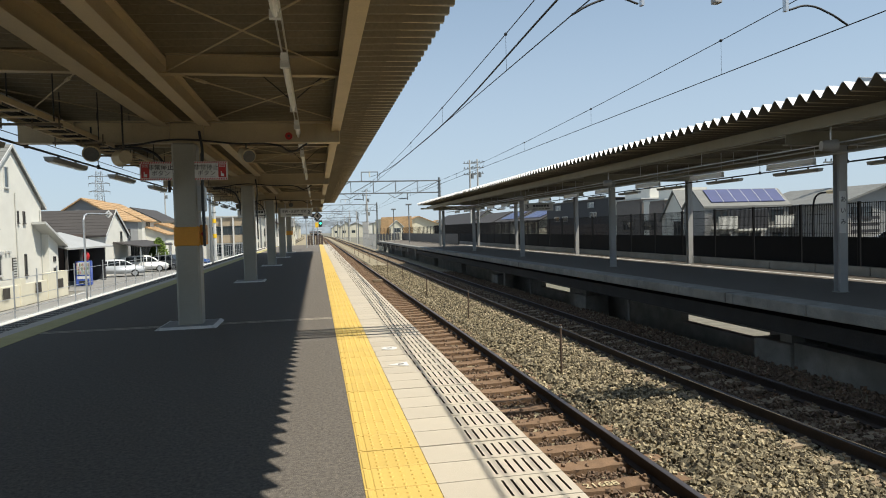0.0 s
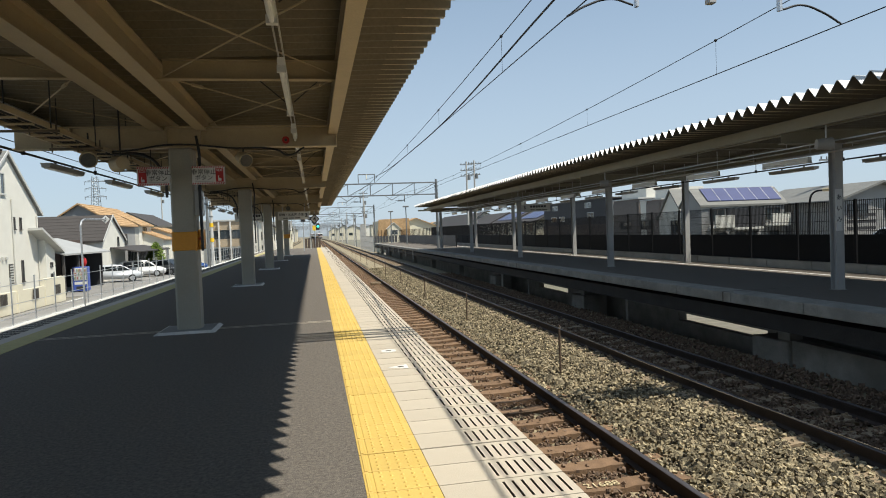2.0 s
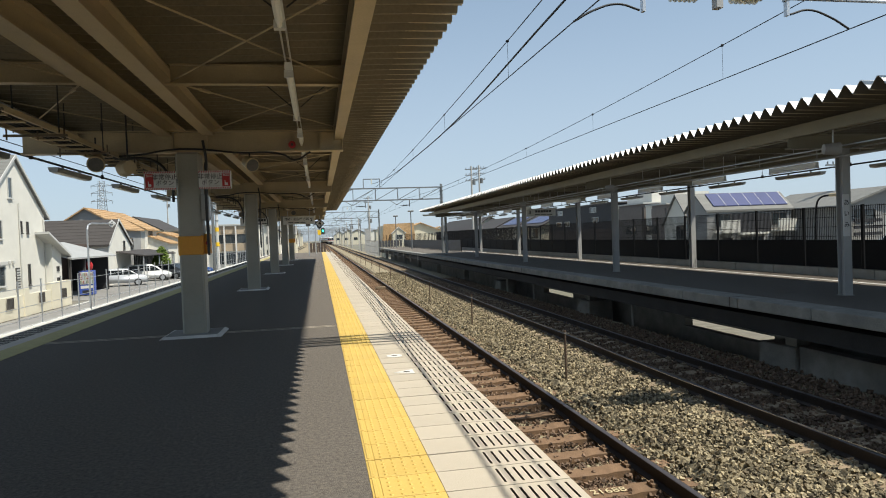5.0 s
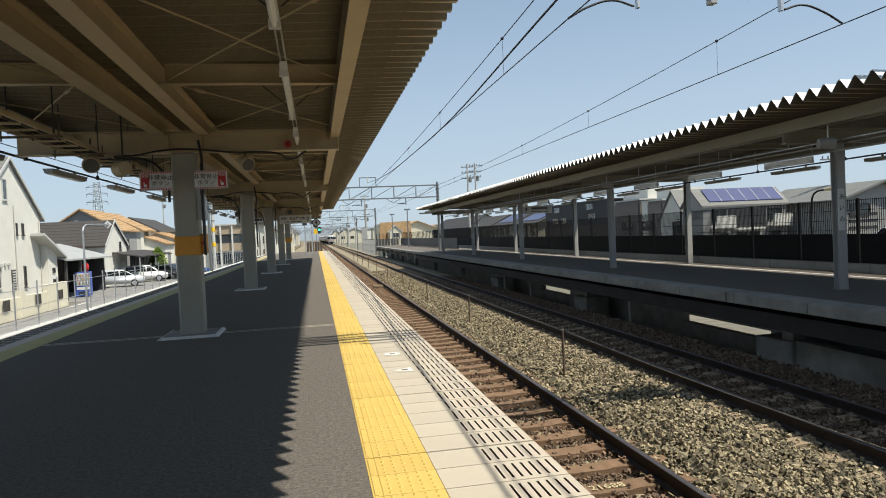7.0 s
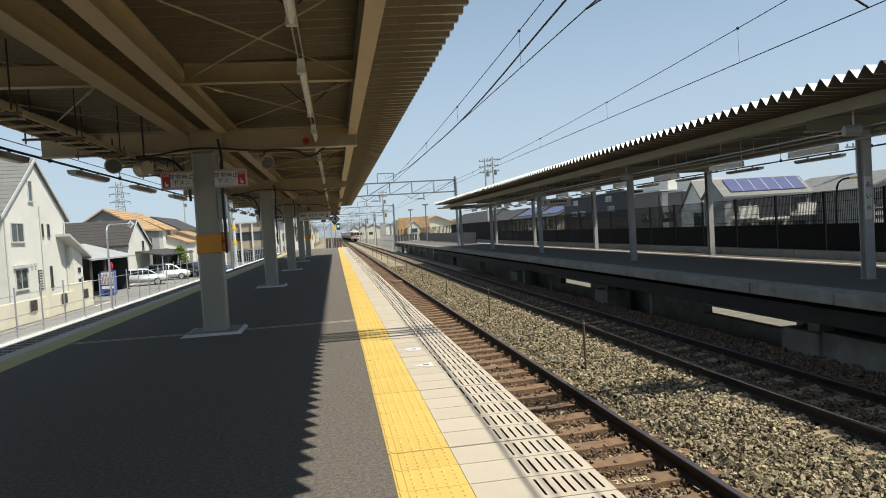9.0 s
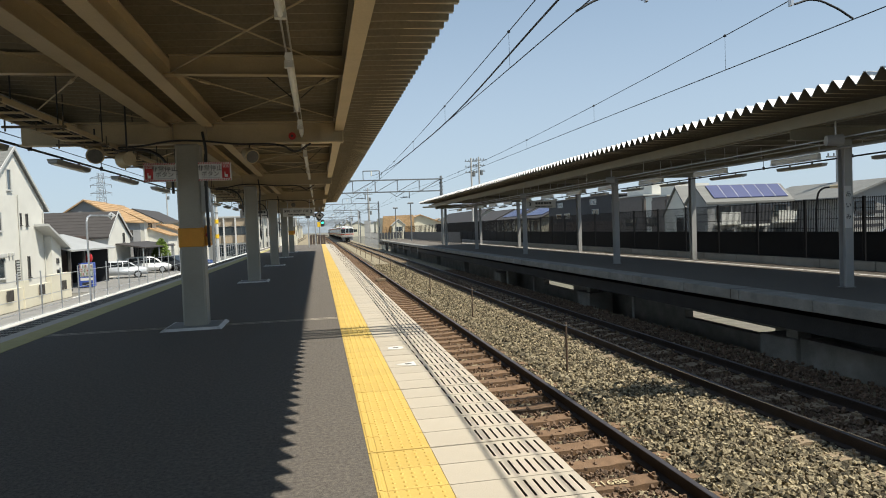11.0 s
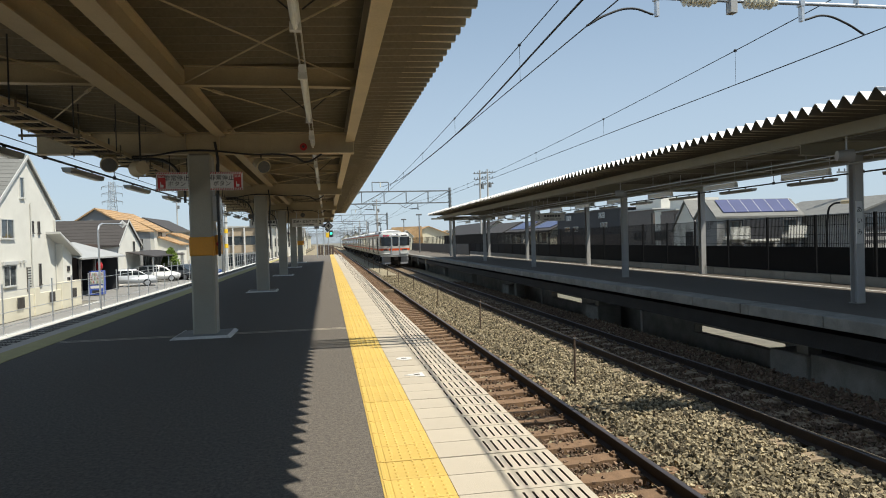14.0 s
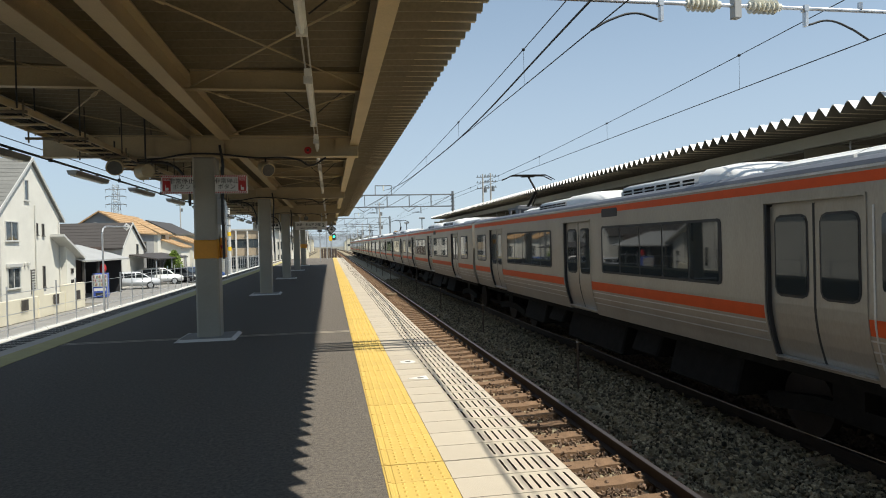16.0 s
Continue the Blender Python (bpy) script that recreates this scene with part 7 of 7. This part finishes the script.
def cab(c):
    full = ARC[-1]
    face = skin("cab_front", -full, full, -0.2, 2.24, CAB_WHITE, c, 0.0, 60, 40, "white painted rounded cab front")
    for s in (-1, 1):
        lo, hi = (0.41, 1.64) if s > 0 else (-1.64, -0.41)
        w = skin("windscreen", lo, hi, 0.9, 1.74, SCREEN, face, 0.008, 16, 20, "", 0.12)
        skin("windscreen_rubber", lo - 0.03, hi + 0.03, 0.865, 1.775, BLACK, face, 0.004, 16, 20, "", 0.14)
        lo, hi = (0.55, 1.2) if s > 0 else (-1.2, -0.55)
        d = skin("display_panel", lo, hi, 1.82, 1.98, DARK_IN, face, 0.008, 8, 6, "", 0.03)
        if s < 0:
            for k in range(5):
                a = lo + 0.06 + k * 0.115
                skin("display_bar", a, a + 0.05, 1.845, 1.955, LED_RED, d, 0.02, 2, 6)
        lo, hi = (0.44, full) if s > 0 else (-full, -0.44)
        skin("orange_stripe", lo, hi, 0.4, 0.62, TRAIN_ORANGE, face, 0.005, 30, 1)
        lo, hi = (0.62, 1.15) if s > 0 else (-1.15, -0.62)
        hl = skin("headlight", lo, hi, 0.41, 0.55, DARK_IN, face, 0.012, 6, 3, "", 0.02)
        m = (0.72 if s > 0 else -0.72)
        skin("lens", m - 0.06, m + 0.09, 0.44, 0.52, CHROME, hl, 0.016, 3, 3, "clear headlight lens", 0.03)
        lo, hi = (0.5, 1.5) if s > 0 else (-1.5, -0.5)
        bm = B()
        rows = []
        for z, o in ((0.02, 0.0), (0.04, 0.07), (0.11, 0.08), (0.15, 0.0)):
            rows.append([bm.verts.new(mask(lo + (hi - lo) * i / 14, z, o)) for i in range(15)])
        for j in range(3):
            for i in range(14):
                bm.faces.new((rows[j][i], rows[j][i + 1], rows[j + 1][i + 1], rows[j + 1][i]))
        part("bumper_ledge", bm, CAB_WHITE, face)
        # lower skirt
        lo, hi = (0.5, 1.62) if s > 0 else (-1.62, -0.5)
        bm = B()
        rows = []
        for z, o in ((-0.19, -0.02), (-0.52, -0.1), (-0.72, -0.17), (-0.84, -0.14), (-0.88, 0.0)):
            rows.append([bm.verts.new(mask(lo + (hi - lo) * i / 12, -0.27, o) * 1.0 + Vector((0, 0, z + 0.27))) for i in range(13)])
        for j in range(4):
            for i in range(12):
                bm.faces.new((rows[j][i], rows[j][i + 1], rows[j + 1][i + 1], rows[j + 1][i]))
        part("skirt", bm, CAB_GREY, c)
        # cab side door
        x = s * HALF
        bm = B()
        box(bm, x - s * 0.01, x + s * 0.008, 1.40, 1.42, 0.0, 1.7)
        box(bm, x - s * 0.01, x + s * 0.008, 1.92, 1.94, 0.0, 1.7)
        cd = part("cab_door_frame", bm, GALV, c)
        bm = B()
        ring(bm, 1.5, 1.84, 0.85, 1.62, x, s * 0.007, 0.05)
        part("window", bm, TRAIN_GLASS, cd)
        bm = B()
        rod(bm, (x + s * 0.05, 1.38, 0.2), (x + s * 0.05, 1.38, 1.5), 0.014, 6)
        part("grab_rail", bm, CHROME, c)
    # gangway door in its tube frame
    skin("gangway_door", -0.33, 0.33, 0.0, 1.84, CAB_WHITE, face, 0.03, 4, 12, "white gangway door with an orange band")
    skin("gangway_window", -0.3, 0.3, 0.86, 1.8, SCREEN, face, 0.036, 4, 10, "", 0.06)
    skin("gangway_stripe", -0.33, 0.33, 0.4, 0.62, TRAIN_ORANGE, face, 0.034, 4, 2)
    bm = B()
    corner = [(-0.37, -0.04), (0.37, -0.04), (0.4, 0.01), (0.4, 1.8), (0.35, 1.88), (-0.35, 1.88), (-0.4, 1.8), (-0.4, 0.01)]
    for (a0, z0), (a1, z1) in zip(corner, corner[1:] + corner[:1]):
        rod(bm, mask(a0, z0, 0.1), mask(a1, z1, 0.1), 0.032, 8)
    part("gangway_frame", bm, CHROME, face, "bright metal gangway frame")
    bm = B()
    for z in (0.0, 0.9, 1.52):
        for s in (-1, 1):
            rod(bm, mask(s * 0.4, z, 0.1), mask(s * 0.3, z, 0.04), 0.014, 6)
    part("frame_bracket", bm, CHROME, face)
    skin("destination_plate", -0.3, 0.3, 1.94, 2.07, DARK_IN, face, 0.014, 4, 3)
    for a in (-0.27, -0.08):
        skin("headlight", a, a + 0.15, 1.955, 2.055, HEADLIGHT, face, 0.02, 2, 2, "lit upper headlight")
    # wipers
    bm = B()
    for a0, z0, a1, z1 in ((-0.5, 0.86, -0.95, 0.62), (-0.5, 0.9, -0.62, 1.25), (-0.75, 0.78, -0.55, 0.98), (0.6, 0.88, 0.85, 0.84)):
        rod(bm, mask(a0, z0, 0.03), mask(a1, z1, 0.03), 0.012, 6)
    part("wiper", bm, BLACK, face)
    # coupler and plough
    bm = B()
    box(bm, -0.42, 0.42, 0.25, 0.9, -0.95, -0.25)
    rod(bm, (0, 0.4, -0.42), (0, -0.25, -0.42), 0.13, 12)
    box(bm, -0.2, 0.2, -0.32, -0.1, -0.56, -0.28, 0.03)
    box(bm, -0.24, 0.24, -0.05, 0.25, -0.78, -0.62, 0.02)
    part("coupler", bm, UNDER, c)
    bm = B()
    prism(bm, [(-1.1, -0.92), (1.1, -0.92), (1.1, -0.8), (0.5, -0.72), (-0.5, -0.72), (-1.1, -0.8)], "y", 0.3, 0.36)
    part("rail_guard", bm, CAB_GREY, c)


def car(first_car, with_pan):
    c = thing("train_car", "stainless commuter train car with orange stripes and dark windows", "train car", group="cars of the train")
    if first_car:
        tagged(c, "leading stainless train car with white cab and orange stripes", "train car")
    y0 = 1.38 if first_car else 0.1
    o = -SHORT if first_car else 0.0
    h = HALF
    doors = [y + o for y in DOORS]
    stops = [y0] + [v for y in doors for v in (y - 0.715, y + 0.715)] + [CAR - 0.25 + o]
    for k in range(len(stops) - 1):
        bm = B()
        if k % 2 == 0:
            prism(bm, [(-h, -0.1), (-h, 2.1), (h, 2.1), (h, -0.1)], "y", stops[k], stops[k + 1])
            part("body_section", bm, ALU, c)
        else:  # door openings, whose leaves stand back from the skin
            prism(bm, [(-h + 0.08, -0.1), (-h + 0.08, 1.8), (h - 0.08, 1.8), (h - 0.08, -0.1)], "y", stops[k], stops[k + 1])
            part("vestibule", bm, ALU, c)
            bm = B()
            prism(bm, [(-h, 1.801), (-h, 2.1), (h, 2.1), (h, 1.801)], "y", stops[k], stops[k + 1])
            part("door_header", bm, ALU, c)
    bm = B()
    prism(bm, [(-h, 2.101), (-h + 0.03, 2.15), (-h + 0.14, 2.2), (-h + 0.5, 2.26), (0, 2.29), (h - 0.5, 2.26), (h - 0.14, 2.2), (h - 0.03, 2.15), (h, 2.101)], "y", y0, CAR - 0.25 + o)
    part("roof", bm, TRAIN_ROOF, c)
    for y in ((CAR - 0.25 + o,) if first_car else (-0.15, CAR - 0.25)):
        bm = B()
        box(bm, -0.6, 0.6, y, y + 0.25, 0.0, 1.95)
        part("gangway_bellows", bm, BLACK, c)
    for s in (-1, 1):
        car_side(c, s, first_car)
    roof_gear(c, with_pan, o)
    under_gear(c, o)
    if first_car:
        cab(c)
    # the sides curve inward toward the sill, and all above the floor is a little squatter
    for ob in c.children_recursive:
        me = ob.data
        reach = max(abs(v.co.x) for v in me.vertices)
        low = min(v.co.z for v in me.vertices)
        if reach > 1.3 and -0.3 < low < 0.6:
            bm = bmesh.new()
            bm.from_mesh(me)
            for q in (0.05, 0.2, 0.35, 0.5, 0.62):
                bmesh.ops.bisect_plane(bm, geom=bm.verts[:] + bm.edges[:] + bm.faces[:], plane_co=(0, 0, q), plane_no=(0, 0, 1))
            bm.to_mesh(me)
            bm.free()
        for v in me.vertices:
            if -0.3 < v.co.z < 0.7 and abs(v.co.x) > 1.15:
                v.co.x *= 1 - 0.085 * ((0.7 - max(v.co.z, -0.05)) / 0.7) ** 2
            if v.co.z > 0:
                v.co.z *= SQUAT
    return c


train_cars.append(car(True, True))
plain = car(False, False)
pan = car(False, True)
train_cars += [plain, pan]
for i in range(3, 8):
    train_cars.append(copy_thing(plain if i % 2 else pan, pose(0, 0, 0)))


def motions():
    for i, c in enumerate(train_cars):
        rows = []
        for k in range(17):
            y = nose(k) + (i * CAR - SHORT if i else 0.0)
            turn = math.degrees(math.atan2(bend(y + CAR) - bend(y), CAR))
            rows.append((float(k), pose(FAR + bend(y), y, 0, 0, 0, -turn)))
        walk(c, rows)


motions()
